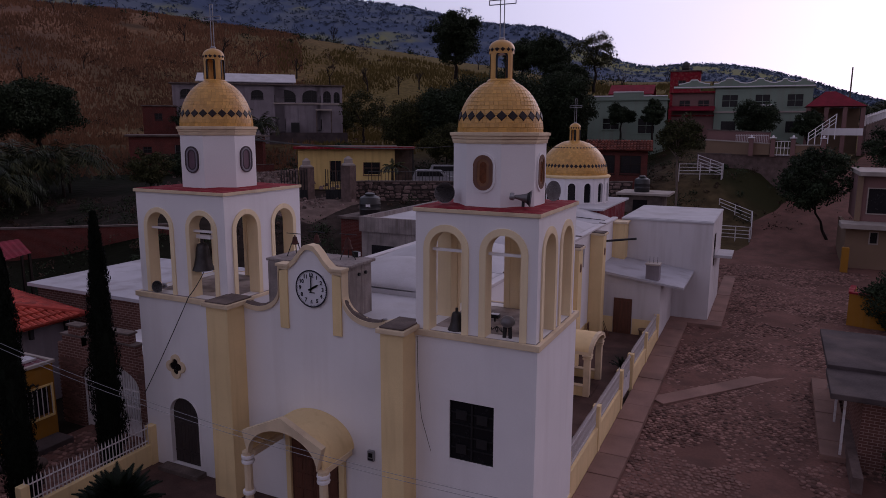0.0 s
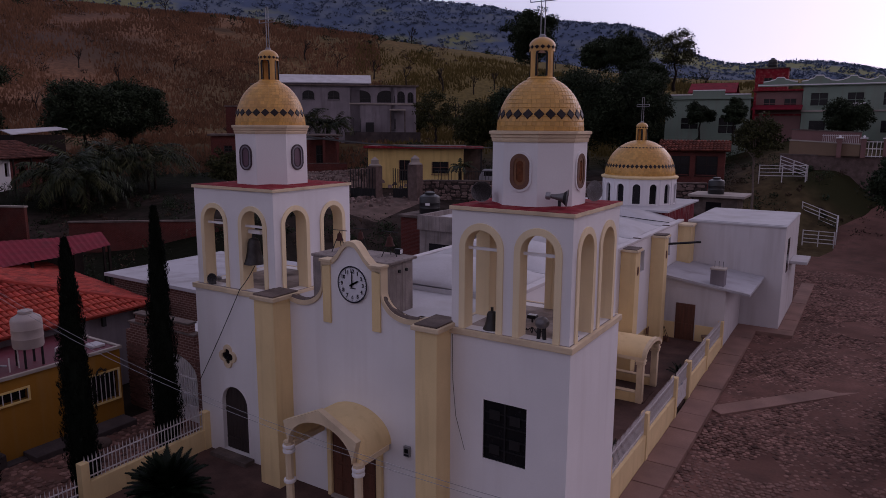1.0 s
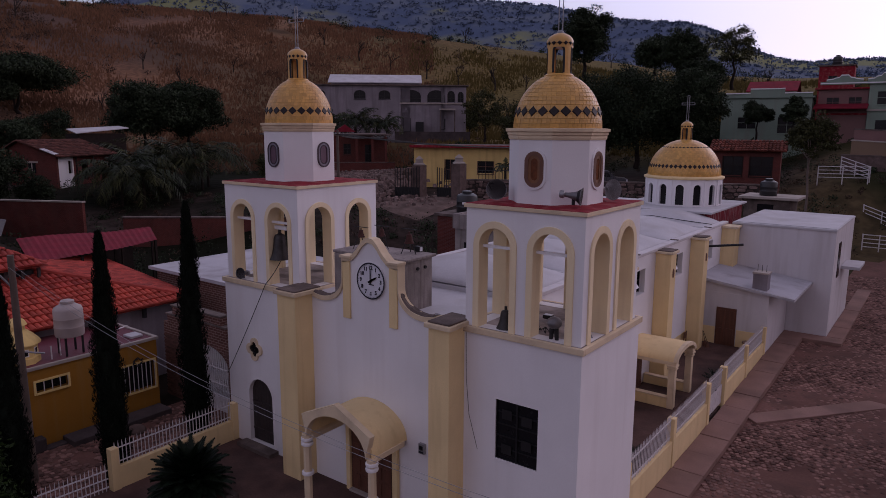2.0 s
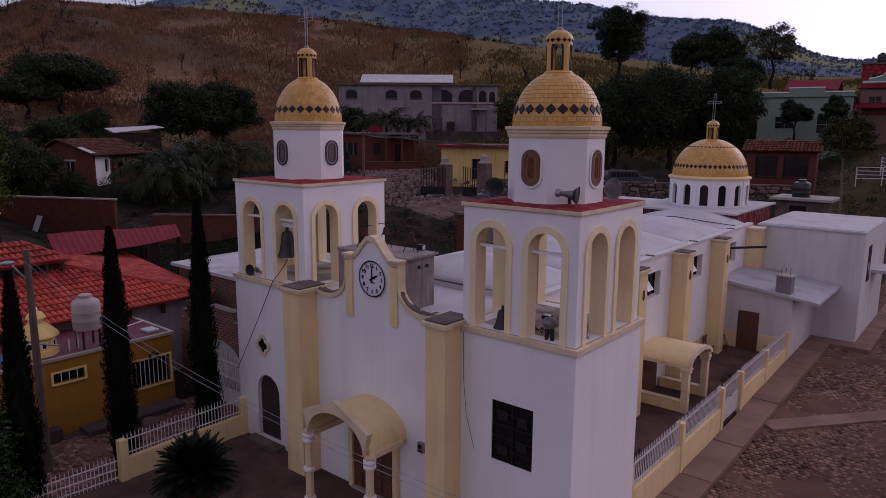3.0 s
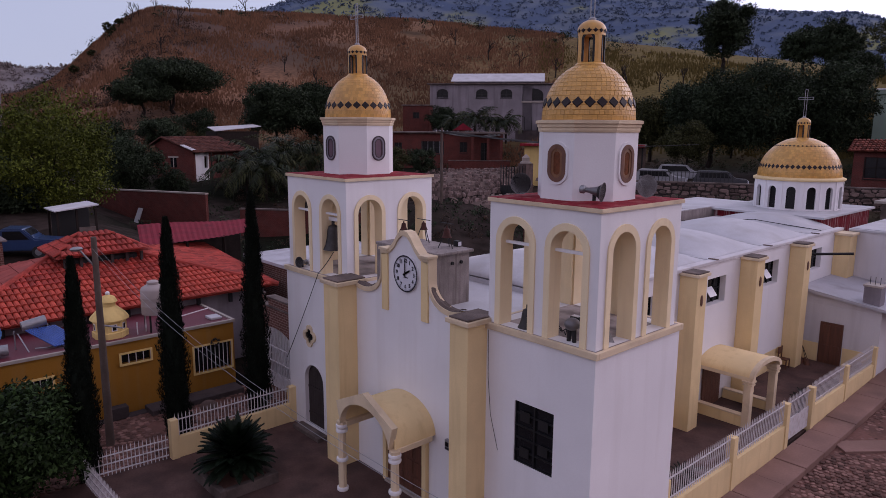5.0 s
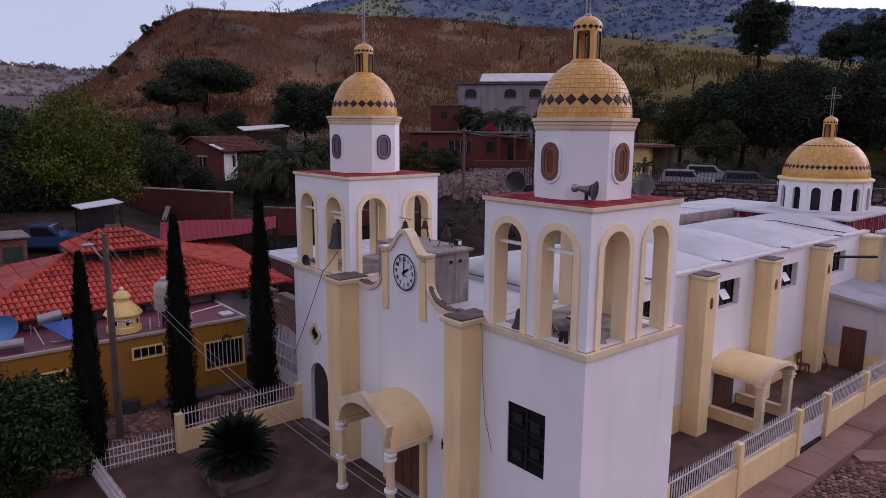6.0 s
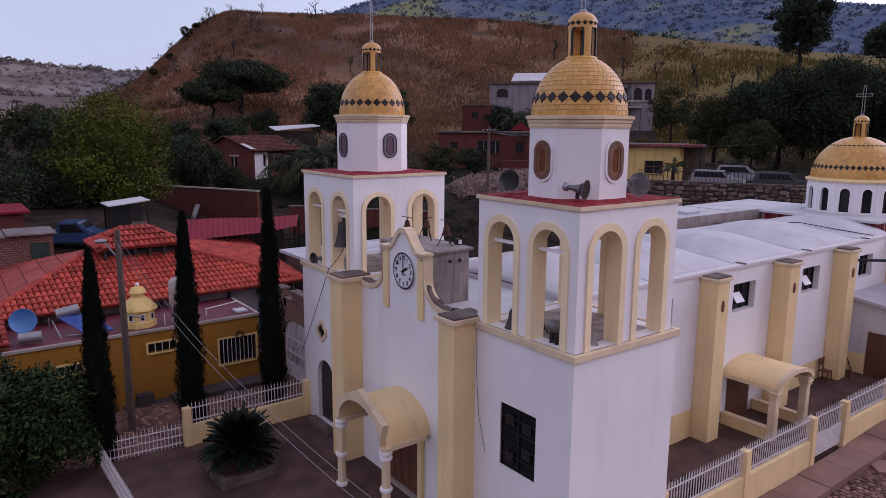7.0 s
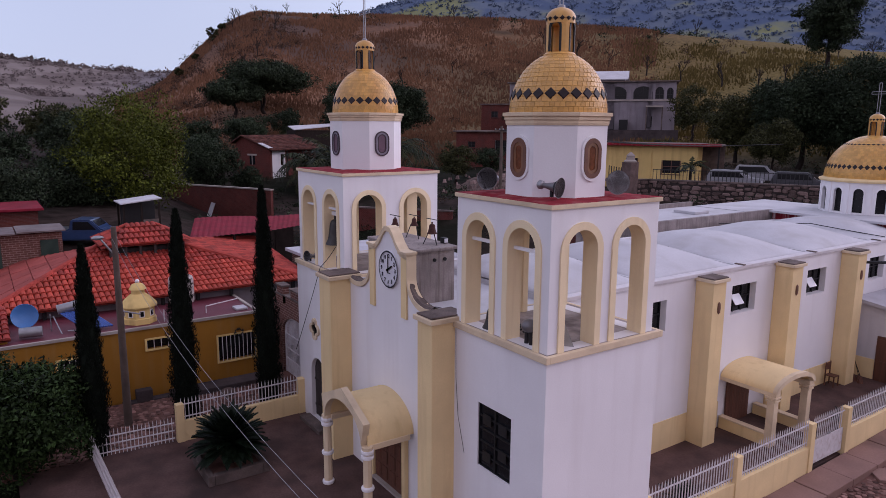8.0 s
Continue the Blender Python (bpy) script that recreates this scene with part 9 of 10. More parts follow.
pts = [(4.62, 46.2), (4.42, 45.0), (4.33, 44.1), (5.1, 43.8), (6.3, 43.65), (9.6, 43.6), (9.6, 43.95), (6.35, 44.0), (5.2, 44.15), (4.62, 44.4), (4.72, 45.0), (4.9, 46.1)]
for z0, z1, m_, g_ in ((-0.6, 2.12, M_OCHRE, 0.0), (2.122, 2.22, M_REDROOF, 0.05)):
    b2 = bmesh.new()
    lo = [b2.verts.new((x - g_, y - g_, z0)) for x, y in pts]
    hi = [b2.verts.new((x - g_, y - g_, z1)) for x, y in pts]
    b2.faces.new(lo[::-1])
    b2.faces.new(hi)
    for i in range(len(pts)):
        j = (i + 1) % len(pts)
        b2.faces.new((lo[i], lo[j], hi[j], hi[i]))
    bmesh.ops.recalc_face_normals(b2, faces=b2.faces)
    part("wall" if g_ == 0 else "coping", b2, m_, og)
part("pillar", boxes((5.1, 5.6, 60.0, 60.6, -0.4, 2.35), bev=0.02), M_OCHRE, og)
ap_ = bmesh.new()
prism(ap_, [(3.5, 60.0), (5.3, 60.0), (6.2, 70.0), (4.6, 70.0)], lambda u, d, z: (u, z, 0.42 + d + 0.02 * (z - 60)), -0.5, 0.0)
bmesh.ops.recalc_face_normals(ap_, faces=ap_.faces)
tagged(part("paved_apron", ap_, M_SIDEWALK), "pale concrete apron beside the beige house", "paving", kind="structure")
bgh = thing("beige_house", "beige house with a balcony slab and dark windows", "house")
bm = bmesh.new()
pierced(bm, 5.4, 14.0, -0.4, 3.72, [(7.3, 0.24, 2.55, 3.4, 0)], 0.25, face_front(62.0))
part("lower_wall", bm, M_BEIGEWALL, bgh)
part("side_wall", boxes((5.4, 5.65, 62.26, 70.0, -0.4, 3.72)), M_BEIGEWALL, bgh)
part("balcony_slab", boxes((4.95, 14.0, 60.9, 63.4, 3.724, 4.1), bev=0.03), M_CONCLIGHT, bgh)
bm = bmesh.new()
pierced(bm, 6.1, 14.0, 4.1, 7.7, [(8.15, 1.35, 4.75, 6.7, 0)], 0.25, face_front(63.4))
part("upper_wall", bm, M_PINKWALL, bgh)
part("corner_pillar", boxes((5.95, 6.35, 63.05, 63.38, 4.102, 7.7), bev=0.02), M_BEIGEWALL, bgh)
part("side_wall", boxes((6.1, 6.35, 63.66, 70.0, 4.1, 7.7)), M_PINKWALL, bgh)
part("roof_slab", boxes((6.0, 14.2, 62.6, 70.3, 7.704, 8.05), bev=0.04), M_CONCLIGHT, bgh)
for c, w, z0, z1, yy in ((7.3, 0.24, 2.55, 3.4, 62.0), (8.15, 1.35, 4.75, 6.7, 63.4)):
    wd = part("window", boxes((c - w, c + w, yy + 0.15, yy + 0.17, z0, z1)), M_GLASS, bgh)
    part("window_frame", boxes((c - w - 0.08, c - w, yy - 0.05, yy + 0.05, z0 - 0.08, z1 + 0.08), (c + w, c + w + 0.08, yy - 0.05, yy + 0.05, z0 - 0.08, z1 + 0.08),
                               (c - w, c + w, yy - 0.05, yy + 0.05, z1, z1 + 0.08), (c - w, c + w, yy - 0.05, yy + 0.05, z0 - 0.08, z0)), M_CONCLIGHT, wd)
utility_pole(9.5, 125.0, 10.0, 20.8, "dark pole against the sky", True, 0.16)
utility_pole(-41.0, 43.3, 3.0, 10.9, "pale concrete utility pole on the slope", True, 0.17)
for k in range(4):
    cable("village_wire", [(-41.0, 42.8 + 0.35 * k, 10.6), (-33.0, 70.0 + k, 9.3)], 0.03, "dark wire between village poles", M_BLACKIRON, 0.6)
    cable("village_wire", [(-41.0, 42.8 + 0.35 * k, 10.6), (-64.0, 74.0 + k, 10.2)], 0.03, "dark wire to the brick house", M_BLACKIRON, 0.5)
# small houses far down the valley
for k, (x, y, w, m_) in enumerate(((-112.0, 11.5, 7.0, M_BEIGEWALL), (-118.0, 17.5, 5.0, M_WHITE), (-126.0, 8.0, 6.0, M_BEIGEWALL))):
    gz = ground_z(x, y)
    vh = thing("valley_house", ("small beige house with a red hipped roof in the valley", "small white house among valley trees", "small pale house with a red roof in the valley")[k], "house")
    part("wall", boxes((x - 4, x, y - w / 2, y + w / 2, gz - 1, 7.6)), m_, vh)
    bm = bmesh.new()
    b_ = [bm.verts.new(p) for p in ((x + 0.4, y - w / 2 - 0.4, 7.61), (x + 0.4, y + w / 2 + 0.4, 7.61), (x - 4.4, y + w / 2 + 0.4, 7.61), (x - 4.4, y - w / 2 - 0.4, 7.61))]
    t_ = [bm.verts.new(p) for p in ((x - 2, y - w / 4, 9.0), (x - 2, y + w / 4, 9.0))]
    for f in ((0, 1, 5, 4), (1, 2, 5), (2, 3, 4, 5), (3, 0, 4), (3, 2, 1, 0)):
        bm.faces.new([(b_ + t_)[i] for i in f])
    bmesh.ops.recalc_face_normals(bm, faces=bm.faces)
    part("roof", bm, M_REDTILE, vh)
    for s_ in (-0.25, 0.25):
        part("window", boxes((x + 0.003, x + 0.04, y + w * s_ - 0.5, y + w * s_ + 0.5, 5.6, 6.8)), M_GLASS, vh)
water_tank(-15.6, 131.0, 21.55, 0.7, 1.5, M_PLASTICBLK, "black plastic water tank on the red house")
# pasture fence along the crest
pf = thing("pasture_fence", "row of dark wooden posts along the pasture crest", "fence")
rng = random.Random(31)
for i in range(46):
    k = i / 45
    x, y = -98.0 + 66.0 * k, 128.0 + 6.0 * math.sin(k * 3) + 4.0 * k
    z = ground_z(x, y)
    part("post", boxes((x - 0.09, x + 0.09, y - 0.09, y + 0.09, z - 0.3, z + rng.uniform(1.1, 1.7))), M_BARE, pf)

# ---- trees ----
def leaf_cloud(rng, clumps, per, size, squash=0.75):
    """Leaf blades scattered in clumps: verts (n, 3) and faces."""
    C = np.array([c[:3] for c in clumps])
    R = np.array([c[3] for c in clumps])
    n = len(C) * per
    idx = np.repeat(np.arange(len(C)), per)
    d = rng.normal(size=(n, 3))
    d /= np.linalg.norm(d, axis=1)[:, None]
    rad = R[idx] * rng.uniform(0.25, 1.05, n) ** 0.6
    p = C[idx] + d * rad[:, None] * np.array([1, 1, squash])
    a = rng.normal(size=(n, 3))
    a /= np.linalg.norm(a, axis=1)[:, None]
    b = np.cross(a, d + 0.3 * rng.normal(size=(n, 3)))
    b /= np.maximum(np.linalg.norm(b, axis=1), 1e-6)[:, None]
    s = size * rng.uniform(0.6, 1.35, n)[:, None]
    v = np.stack([p - a * s, p - b * s * 0.45, p + a * s, p + b * s * 0.45], 1).reshape(-1, 3)
    f = np.arange(n * 4).reshape(-1, 4).tolist()
    return v, f


def tree(name, label, x, y, z, h, cr, ch, leafmat, seed, n_clumps=60, per=45, leaf=0.16, trunk_r=0.22, trunk_h=None, cat="tree", lean=(0, 0), limbs=9, bark=None, squash=0.75):
    """Tapered trunk, limbs to the clumps, and an uneven crown. h: total height; cr: crown radius; ch: crown height."""
    t = thing(name, label, cat)
    rng = np.random.default_rng(seed)
    th = trunk_h or h - ch * 0.75
    bm = bmesh.new()
    prev, pr = Vector((x, y, z - 0.6)), trunk_r
    top = Vector((x + lean[0], y + lean[1], z + th))
    for k in range(1, 6):
        q = prev.lerp(top, 1 / (6 - k)) + Vector((rng.normal() * trunk_r * 0.5, rng.normal() * trunk_r * 0.5, 0)) * (k < 5)
        tube(bm, prev, q, pr, pr * 0.86, 8)
        prev, pr = q, pr * 0.86
    trunk_top = prev
    cz = z + h - ch / 2
    clumps = []
    for i in range(n_clumps):
        a, u = rng.uniform(0, 2 * math.pi), rng.uniform(-1, 1)
        r = rng.uniform(0.25, 1) ** 0.5
        w = math.sqrt(max(0.05, 1 - u * u))
        k = 0.8 + 0.35 * noise.noise(Vector((math.cos(a) * 1.7 + seed, math.sin(a) * 1.7, u * 1.7)))
        clumps.append((x + lean[0] + cr * k * r * w * math.cos(a), y + lean[1] + cr * k * r * w * math.sin(a), cz + ch / 2 * u * r * k, cr * rng.uniform(0.14, 0.27)))
    for i in range(limbs):
        c = clumps[i * len(clumps) // limbs]
        mid = trunk_top.lerp(Vector(c[:3]), 0.5) + Vector((0, 0, -0.05 * h * rng.uniform(0, 1)))
        tube(bm, trunk_top + Vector((0, 0, -0.3 * th * rng.uniform(0, 0.5))), mid, trunk_r * 0.42, trunk_r * 0.26, 6)
        tube(bm, mid, c[:3], trunk_r * 0.26, trunk_r * 0.08, 5)
    smooth(part("trunk", bm, bark or M_BARK, t), 60)
    v, f = leaf_cloud(rng, clumps, per, leaf, squash)
    pydata("crown", v, f, leafmat, t)
    return t


def cypress(x, y, z, h, r, seed):
    t = thing("cypress", "tall narrow dark cypress beside the alley", "tree", "cypress row")
    rng = np.random.default_rng(seed)
    bm = bmesh.new()
    tube(bm, (x, y, z - 0.4), (x, y, z + h * 0.9), 0.13, 0.03, 8)
    part("trunk", bm, M_BARK, t)
    bm = bmesh.new()
    lathe(bm, [(0.05, z + 0.1), (r * 0.62, z + 0.5), (r * 0.78, z + h * 0.3), (r * 0.62, z + h * 0.6), (r * 0.34, z + h * 0.83), (0.03, z + h * 0.97)], x, y, 12)
    part("inner_foliage", bm, M_CYP, t)
    n = 21000
    u = rng.uniform(0.0, 1, n)
    prof = r * np.minimum(1, (1.02 - u) ** 0.62 * 1.35) * np.minimum(1, 0.55 + u * 3)
    a = rng.uniform(0, 2 * math.pi, n)
    lump = 1 + 0.16 * np.sin(a * 3 + u * 21 + seed) + 0.10 * np.sin(a * 5 - u * 47) + 0.06 * np.sin(u * 90 + a * 2)
    rr = prof * lump * rng.uniform(0.55, 1.04, n)
    p = np.stack([x + rr * np.cos(a) + 0.05 * np.sin(u * 9), y + rr * np.sin(a), z + 0.15 + u * h], 1)
    up = np.stack([0.25 * np.cos(a), 0.25 * np.sin(a), np.ones(n)], 1) + 0.25 * rng.normal(size=(n, 3))
    up /= np.linalg.norm(up, axis=1)[:, None]
    sd = np.stack([-np.sin(a), np.cos(a), np.zeros(n)], 1) + 0.4 * rng.normal(size=(n, 3))
    sd /= np.linalg.norm(sd, axis=1)[:, None]
    s = rng.uniform(0.055, 0.11, n)[:, None]
    v = np.stack([p - sd * s * 0.3, p + sd * s * 0.3, p + up * s * 1.3], 1).reshape(-1, 3)
    pydata("crown", v, np.arange(n * 3).reshape(-1, 3).tolist(), M_CYP, t)
    return t


cypress(-18.95, 14.3, -0.3, 8.75, 0.46, 1)
cypress(-18.85, 11.25, -0.3, 8.1, 0.46, 2)
cypress(-18.6, 8.3, -0.3, 7.2, 0.42, 3)

# the leafy tree close to the camera at the yard corner
tree("garden_tree", "dense green leafy tree at the yard corner", -18.75, 5.95, -0.4, 4.4, 2.75, 4.1, M_LEAFMID, 11, 300, 150, 0.085, 0.14)
# trees of the village, nearest first
tree("willow_tree", "broad yellow-green tree behind the sheds", -57.0, 16.4, 2.5, 11.6, 5.9, 10.8, M_LEAFYEL, 21, 230, 130, 0.13, 0.3)
tree("shade_tree", "dark leafy tree behind the sheds", -52.0, 6.0, 2.5, 6.4, 4.4, 5.6, M_LEAF, 22, 170, 120, 0.12, 0.3)
tree("shade_tree", "dark leafy tree behind the sheds", -58.0, 13.0, 2.5, 7.4, 4.4, 6.8, M_LEAF, 46, 170, 120, 0.12, 0.3)
tree("shade_tree", "dark tree beside the brick wall", -66.5, 25.5, 3.5, 6.8, 3.6, 6.4, M_LEAF, 23, 150, 120, 0.12, 0.3)
tree("shade_tree", "dark broad tree behind the cottage", -92.0, 55.5, 7.0, 11.0, 6.0, 9.0, M_LEAF, 24, 220, 110, 0.2, 0.35)
tree("shade_tree", "dark broad tree behind the cottage", -94.0, 64.0, 8.0, 10.5, 6.0, 9.0, M_LEAF, 25, 220, 110, 0.2, 0.3)
tree("shade_tree", "dark round tree behind the cottage", -92.0, 38.0, 7.0, 5.5, 3.6, 4.6, M_LEAF, 47, 110, 90, 0.16, 0.3)
tree("acacia_tree", "flat-topped dark acacia on the hillside", -134.5, 56.5, 13.5, 10.8, 10.5, 7.6, M_LEAF, 26, 300, 120, 0.24, 0.4, squash=0.5)
tree("acacia_tree", "flat-topped dark acacia on the hillside", -131.0, 49.0, 13.0, 7.0, 6.5, 5.4, M_LEAF, 48, 180, 100, 0.24, 0.4, squash=0.5)
tree("shade_tree", "dark broad tree behind the dome", -40.5, 90.0, 6.5, 12.6, 7.0, 11.6, M_LEAF, 27, 330, 120, 0.17, 0.4)
tree("shade_tree", "dark broad tree behind the dome", -33.0, 91.0, 6.5, 13.4, 7.4, 12.2, M_LEAF, 49, 330, 120, 0.17, 0.4)
tree("shade_tree", "dark spreading tree behind the dome", -27.0, 93.0, 7.0, 12.0, 5.3, 11.0, M_LEAF, 28, 240, 120, 0.17, 0.4)
tree("shade_tree", "dark leafy tree beside the stone wall", -48.5, 89.0, 7.0, 8.6, 5.0, 7.8, M_LEAFOLIVE, 50, 200, 110, 0.16, 0.3)
tree("shade_tree", "olive shrub tree beside the yellow house", -38.0, 80.0, 6.0, 6.0, 3.6, 5.4, M_LEAFOLIVE, 29, 130, 100, 0.13, 0.2)
tree("shade_tree", "thin olive tree by the grey house", -62.0, 98.0, 9.5, 8.0, 4.2, 6.8, M_LEAFOLIVE, 30, 90, 60, 0.17, 0.25)
tree("shade_tree", "dark tree below the grey house", -84.0, 82.5, 9.0, 5.6, 3.2, 5.0, M_LEAF, 31, 110, 90, 0.15, 0.25)
tree("crest_tree", "tall dark tree on the pasture edge", -67.2, 146.0, 23.0, 15.5, 6.8, 13.5, M_LEAF, 33, 230, 110, 0.26, 0.5)
tree("crest_tree", "dark tree on the pasture edge", -44.7, 144.4, 20.0, 11.5, 5.2, 10.0, M_LEAF, 34, 180, 110, 0.24, 0.4)
tree("crest_tree", "airy pale tree on the ridge", -33.3, 137.3, 19.0, 11.5, 5.4, 8.5, M_LEAFOLIVE, 35, 110, 45, 0.2, 0.35)
tree("crest_tree", "dark tree on the ridge", -52.5, 150.0, 23.0, 8.0, 5.4, 7.4, M_LEAF, 36, 150, 100, 0.26, 0.35)
tree("crest_tree", "dark tree on the ridge", -37.5, 132.0, 17.5, 6.5, 5.4, 6.0, M_LEAF, 51, 150, 100, 0.24, 0.35)
for k, (az, r, h) in enumerate(((75.4, 210, 3.2), (74.2, 218, 2.6), (72.9, 228, 4.6), (72.2, 232, 3.4))):
    x, y = 2.5 - r * math.sin(radians(az)), 3 + r * math.cos(radians(az))
    tree("slope_tree", "small dark tree on the edge of the brown hill", x, y, ground_z(x, y), h, h * 0.5, h * 0.75, M_LEAFOLIVE, 210 + k, 30, 40, 0.24, 0.15)
tree("street_tree", "round green tree beside the street", 4.9, 71.5, 1.2, 8.7, 4.3, 6.0, M_LEAF, 37, 105, 130, 0.15, 0.17, trunk_h=3.4, lean=(-1.4, -1.0))
tree("slim_tree", "thin drooping tree behind the church", -7.2, 58.6, 2.0, 10.6, 2.3, 3.8, M_LEAFOLIVE, 38, 90, 80, 0.10, 0.13, trunk_h=7.6, bark=M_PALEBARK)
tree("round_tree", "clipped round tree by the pale house", -20.8, 103.0, 10.0, 5.2, 2.3, 3.4, M_LEAF, 39, 80, 110, 0.13, 0.18)
tree("round_tree", "clipped dark tree by the pale house", -16.3, 103.5, 10.0, 5.8, 2.0, 4.2, M_LEAF, 40, 80, 110, 0.13, 0.18)
tree("garden_tree", "dark tree before the green house", -2.8, 104.0, 9.5, 6.0, 3.6, 5.2, M_LEAF, 41, 120, 110, 0.14, 0.25)
tree("garden_tree", "dark shrub tree beside the pavilion", 3.4, 101.0, 9.5, 4.6, 2.2, 4.2, M_LEAF, 42, 90, 90, 0.14, 0.2)
tree("garden_tree", "green garden bush behind the orange wall", 6.6, 43.5, 0.0, 3.9, 2.2, 3.6, M_LEAF, 43, 100, 110, 0.08, 0.12)
tree("garden_tree", "dark garden bush behind the slab house", 5.2, 24.4, -0.4, 2.4, 1.4, 2.4, M_LEAF, 44, 80, 110, 0.06, 0.1)
for k, (x, y, s) in enumerate(((-80, 120, 5), (-100, 110, 6), (-20, 135, 8), (-8, 140, 7), (4, 138, 7), (14, 125, 7), (18, 110, 6), (-104, 70, 6), (-112, 52, 6), (-90, 24, 7), (-100, 34, 6), (-74, 14, 6), (-82, 6, 7), (12, 95, 6), (-30, 112, 6), (-44, 104, 6), (-58, 86, 4), (-16, 84, 5), (-57, 50, 4.5), (-60, 57, 4), (-68, 30, 3.5), (-95, 46, 5), (-86, 30, 5), (-70, 8, 5), (-78, 13, 6), (-88, 16, 5.5), (-64, 4, 5), (-102, 14, 3), (-104, 6, 3))):
    tree("far_tree", "dark leafy tree among the village houses", x, y, ground_z(x, y), s, s * 0.6, s * 0.9, M_LEAF if k % 3 else M_LEAFOLIVE, 60 + k, 90, 75, 0.027 * s, 0.2)


def palm(x, y, z, h, seed, fronds=15, name="palm_clump", label="shaggy palm clump with long drooping feathered fronds", stemf=0.45, fl=0.55):
    """A short stem and arching fronds, each a rib fringed with thin hanging leaflets."""
    t = thing(name, label, "plant", "palm grove")
    rng = random.Random(seed)
    bm = bmesh.new()
    tube(bm, (x, y, z - 0.6), (x, y, z + h * stemf), 0.17, 0.12, 8)
    part("stem", bm, M_BARK, t)
    for i in range(fronds):
        az, e = 2.4 * i + rng.uniform(-0.3, 0.3), rng.uniform(0.15, 1.35)
        p = Vector((x, y, z + h * stemf))
        side = Vector((-math.sin(az), math.cos(az), 0))
        V, F = [], []
        L, n = h * fl * rng.uniform(0.8, 1.15), 22
        bend = rng.uniform(0.06, 0.11)
        for k in range(n):
            d = Vector((math.cos(az) * math.cos(e), math.sin(az) * math.cos(e), math.sin(e)))
            q = p + d * (L / n)
            w = L * 0.24 * math.sin(math.pi * (k + 2.5) / (n + 3))
            V += [p - side * 0.015, p + side * 0.015, q + side * 0.012, q - side * 0.012]
            F.append((len(V) - 4, len(V) - 3, len(V) - 2, len(V) - 1))
            for s in (-1, 1):
                b = p.lerp(q, rng.random())
                tip = b + side * s * w * rng.uniform(0.6, 0.9) + d * w * 0.5 + Vector((0, 0, -w * rng.uniform(0.25, 0.8)))
                V += [b - d * 0.06, b + d * 0.08, tip]
                F.append((len(V) - 3, len(V) - 2, len(V) - 1))
            p = q
            e -= bend
        pydata("frond", V, F, M_PALM if i % 3 else M_LEAFOLIVE, t)
    return t


rng = random.Random(8)
for k in range(11):
    x, y = -66.5 + rng.uniform(-3.5, 3.0), 36.4 + 1.15 * k + rng.uniform(-0.6, 0.6)
    palm(x, y, ground_z(x, y), rng.uniform(7.4, 9.2), 100 + k, 22, stemf=0.36, fl=0.62)
for k, (x, y) in enumerate(((-77.5, 83.4), (-75.0, 85.9), (-80.0, 81.4), (-76.0, 82.0), (-73.4, 86.5))):
    palm(x, y, 9.0, rng.uniform(5.8, 7.4), 140 + k, 26, "banana_plant", "tall plant with long arching leaves before the grey house", 0.42, 0.6)
palm(-36.2, 62.9, 5.2, 3.8, 150, 12, "small_palm", "small young palm by the yellow house", 0.5, 0.5)


for k, (x, y, h) in enumerate(((-8.2, 124.0, 6.2), (-7.0, 126.0, 5.4), (5.6, 122.0, 6.0), (11.6, 118.0, 5.0), (9.5, 120.0, 4.4))):
    palm(x, y, ground_z(x, y) + 1.0, h + 3.2, 170 + k, 22, "ridge_palm", "dark palm above the house roofs", 0.62, 0.34)


def bare_tree(x, y, z, h, seed):
    t = thing("bare_tree", "leafless grey scrub tree on the hillside", "tree")
    rng = random.Random(seed)
    bm = bmesh.new()

    def grow(p, d, ln, r, lvl):
        q = p + d * ln
        tube(bm, p, q, r, r * 0.65, 5 if lvl < 2 else 4)
        if lvl < 3:
            for _ in range(3):
                nd = (d + Vector((rng.uniform(-0.8, 0.8), rng.uniform(-0.8, 0.8), rng.uniform(-0.1, 0.5)))).normalized()
                grow(p.lerp(q, rng.uniform(0.6, 1)), nd, ln * rng.uniform(0.55, 0.8), r * 0.6, lvl + 1)
    grow(Vector((x, y, z - 0.3)), Vector((rng.uniform(-0.1, 0.1), rng.uniform(-0.1, 0.1), 1)), h * 0.38, h * 0.03, 0)
    part("bough", bm, M_BARE, t)
    return t


rng = random.Random(5)
for k in range(46):
    az, r = radians(rng.uniform(5, 72)), rng.uniform(125, 250)
    x, y = 2.5 - r * math.sin(az), 3 + r * math.cos(az)
    bare_tree(x, y, ground_z(x, y), rng.uniform(4, 8), 300 + k)


for k, (az, r, h) in enumerate(((63.2, 242, 7.0), (71.4, 228, 6.0), (44.0, 205, 7.5), (41.5, 200, 6.5), (38.6, 195, 8.0), (36.0, 190, 7.0), (33.0, 186, 8.5), (30.5, 184, 6.5), (24.0, 175, 7.0), (21.0, 172, 8.0))):
    x, y = 2.5 - r * math.sin(radians(az)), 3 + r * math.cos(radians(az))
    bare_tree(x, y, ground_z(x, y), h, 420 + k)


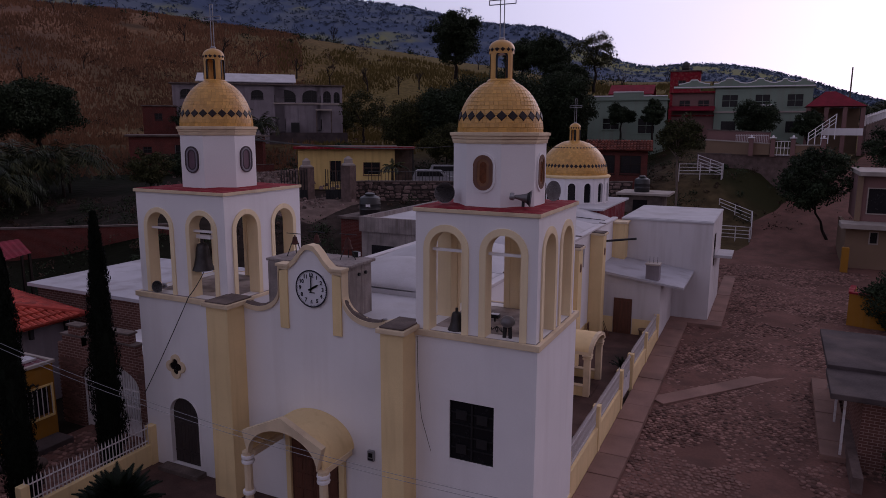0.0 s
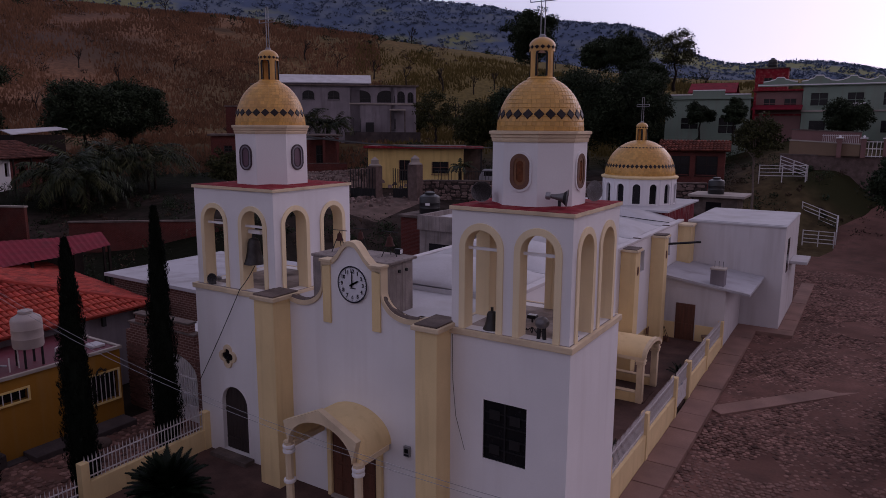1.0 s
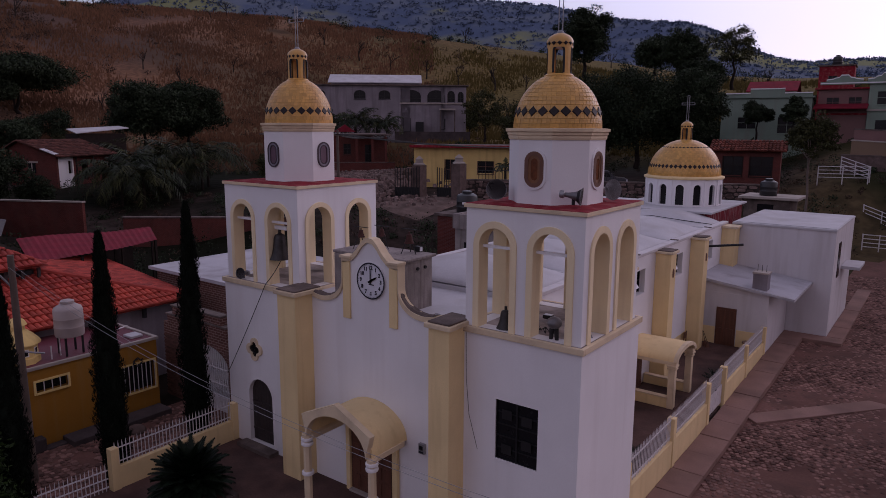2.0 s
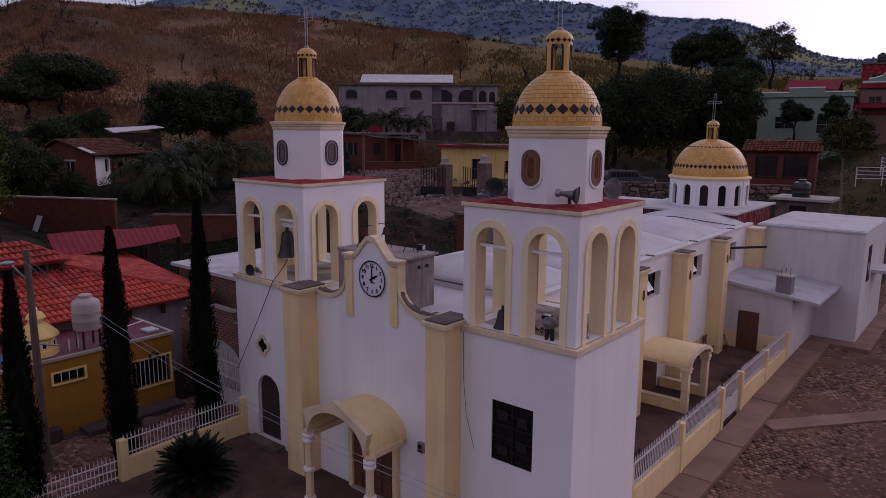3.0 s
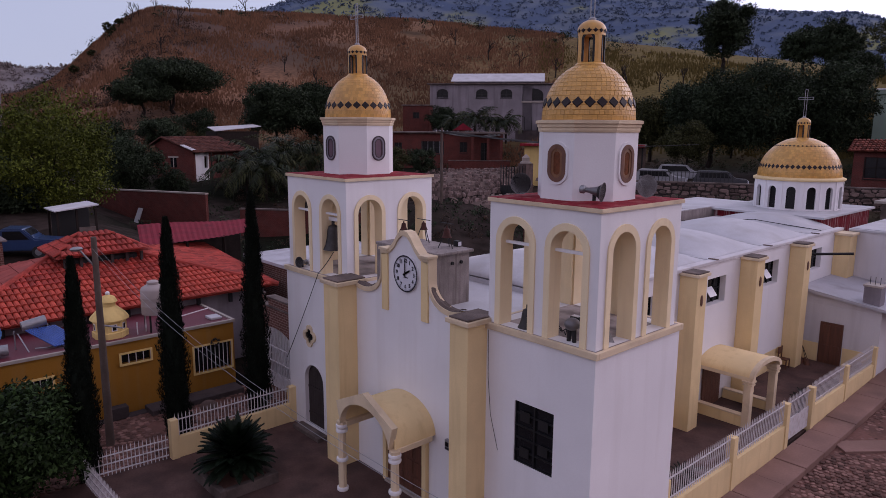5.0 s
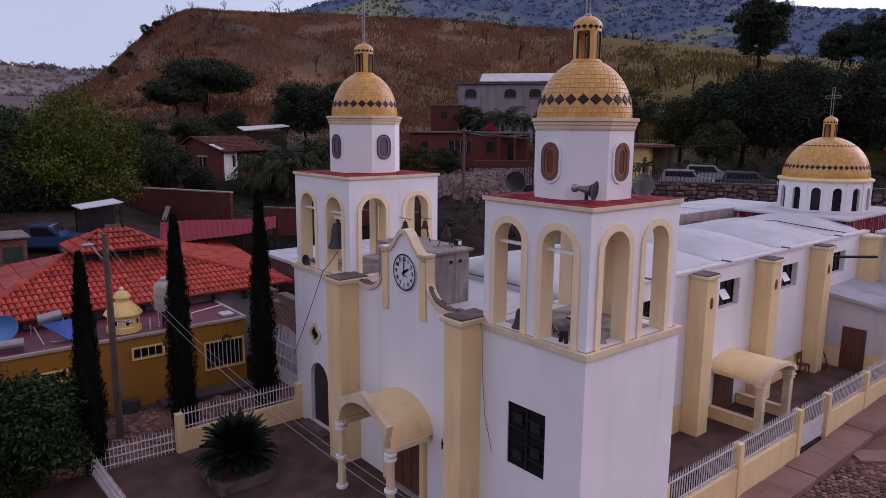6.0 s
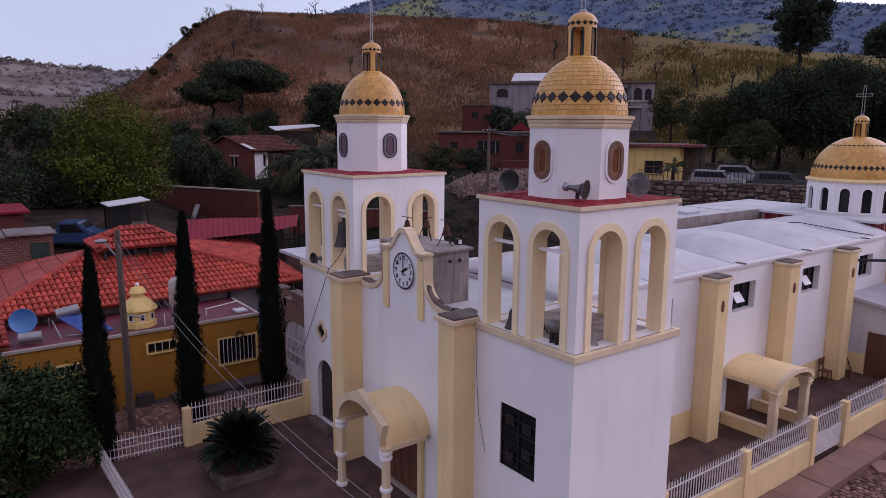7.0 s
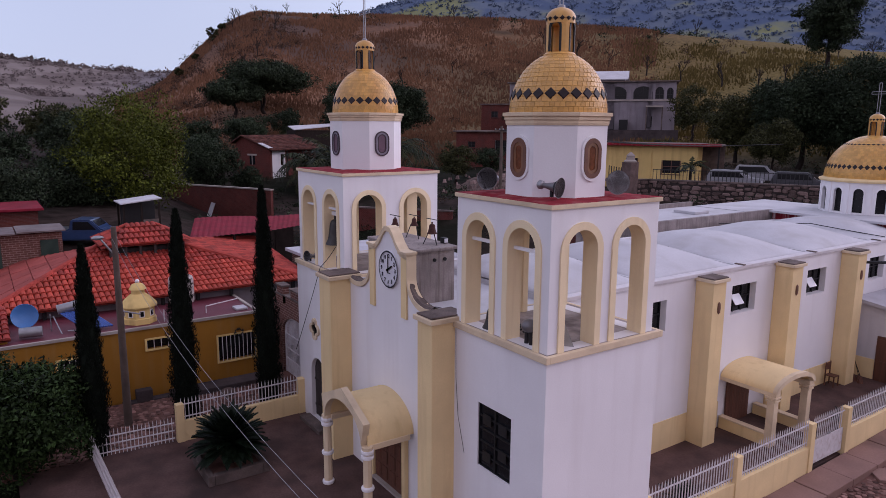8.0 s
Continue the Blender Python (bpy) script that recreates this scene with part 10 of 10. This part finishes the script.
def hill_grass():
    """Tufts of long dry grass that streak the slopes."""
    rg = np.random.default_rng(23)
    for name, label, material, num, a0, a1, r0, r1 in (
            ("dry_grass", "long dry orange grass over the hillside", M_GRASSDRY, 60000, 38, 80, 98, 270),
            ("pasture_grass", "yellow green pasture grass on the slope", M_GRASSGREEN, 26000, 4, 40, 112, 230)):
        V, F = [], []
        while len(F) < num:
            az, r = radians(rg.uniform(a0, a1)), rg.uniform(r0, r1)
            x, y = 2.5 - r * math.sin(az), 3 + r * math.cos(az)
            if noise.noise(Vector((x / 14, y / 14, 3.0))) < rg.uniform(-0.35, 0.3):
                continue
            z = ground_z(x, y)
            ux, uy = math.cos(az), math.sin(az)
            h, w = rg.uniform(0.4, 1.1) * (0.6 + r / 350), rg.uniform(0.08, 0.24) * (0.6 + r / 350)
            lx = rg.uniform(-0.3, 0.3)
            V += [(x - ux * w, y - uy * w, z - 0.1), (x + ux * w, y + uy * w, z - 0.1), (x + ux * lx, y + uy * lx, z + h)]
            F.append((len(V) - 3, len(V) - 2, len(V) - 1))
        tagged(pydata(name, V, F, material), label, "grass", kind="stuff")


hill_grass()


def scrub():
    """Low scrub, weeds and dry bushes over the slopes."""
    rg = np.random.default_rng(17)
    for name, label, material, num, r0, r1, a0, a1, hs, per, leaf in (
            ("scrub", "dry scrub over the brown hillside", M_SCRUBDRY, 380, 105, 275, 30, 80, (0.5, 1.8), 50, 0.2),
            ("flank_scrub", "brown leafless scrub along the steep edge of the hill", M_SCRUBDRY, 420, 100, 225, 66, 79, (0.7, 2.2), 60, 0.2),
            ("undergrowth", "dark weeds and bushes on the village slopes", M_LEAF, 700, 36, 110, 4, 84, (0.35, 1.3), 80, 0.11),
            ("dry_weeds", "dry brown weeds on the village slopes", M_SCRUBDRY, 700, 34, 120, -6, 86, (0.25, 0.8), 50, 0.1),
            ("ridge_woods", "small trees along the ridge lines", M_LEAF, 240, 225, 330, -6, 80, (1.2, 3.4), 60, 0.34),
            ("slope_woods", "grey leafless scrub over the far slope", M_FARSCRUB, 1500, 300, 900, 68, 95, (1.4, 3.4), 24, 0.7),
            ("mountain_woods", "woods over the far mountain, haze blue in their colour", M_MTWOODHAZE, 8000, 800, 1700, -8, 66, (2.5, 6.0), 7, 2.7),
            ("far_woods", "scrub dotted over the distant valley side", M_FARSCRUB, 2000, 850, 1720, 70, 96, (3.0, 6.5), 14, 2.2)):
        clumps = []
        while len(clumps) < num:
            az, r = radians(rg.uniform(a0, a1)), math.sqrt(rg.uniform(r0 * r0, r1 * r1))
            x, y = 2.5 - r * math.sin(az), 3 + r * math.cos(az)
            if noise.noise(Vector((x / 22, y / 22, num * 0.1))) < -0.05 or (x > -4.2 and y < 73) or (-24 < x < -4 and y < 50) or (-40 < x < -22 and y < 20):
                continue
            h = rg.uniform(*hs)
            clumps.append((x, y, ground_z(x, y) + h * 0.35, h))
        v, f = leaf_cloud(rg, clumps, per, leaf, 0.7)
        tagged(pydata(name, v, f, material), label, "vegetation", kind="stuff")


# leaf colour pushed to blue to carry the haze over the mountain
M_MTWOODHAZE = mat("hazed_far_wood_leaf", (0.105, 0.14, 0.205), 0.35, 0.01, 0.95, 0.1, 20, island=0.5, spec=0.02)
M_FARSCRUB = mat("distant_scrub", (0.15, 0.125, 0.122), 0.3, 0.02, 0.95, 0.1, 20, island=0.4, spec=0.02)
M_SCRUBDRY = mat("dry_scrub", (0.070, 0.046, 0.034), 0.3, 3, 0.9, 0.1, 20, island=0.5, spec=0.1)
scrub()
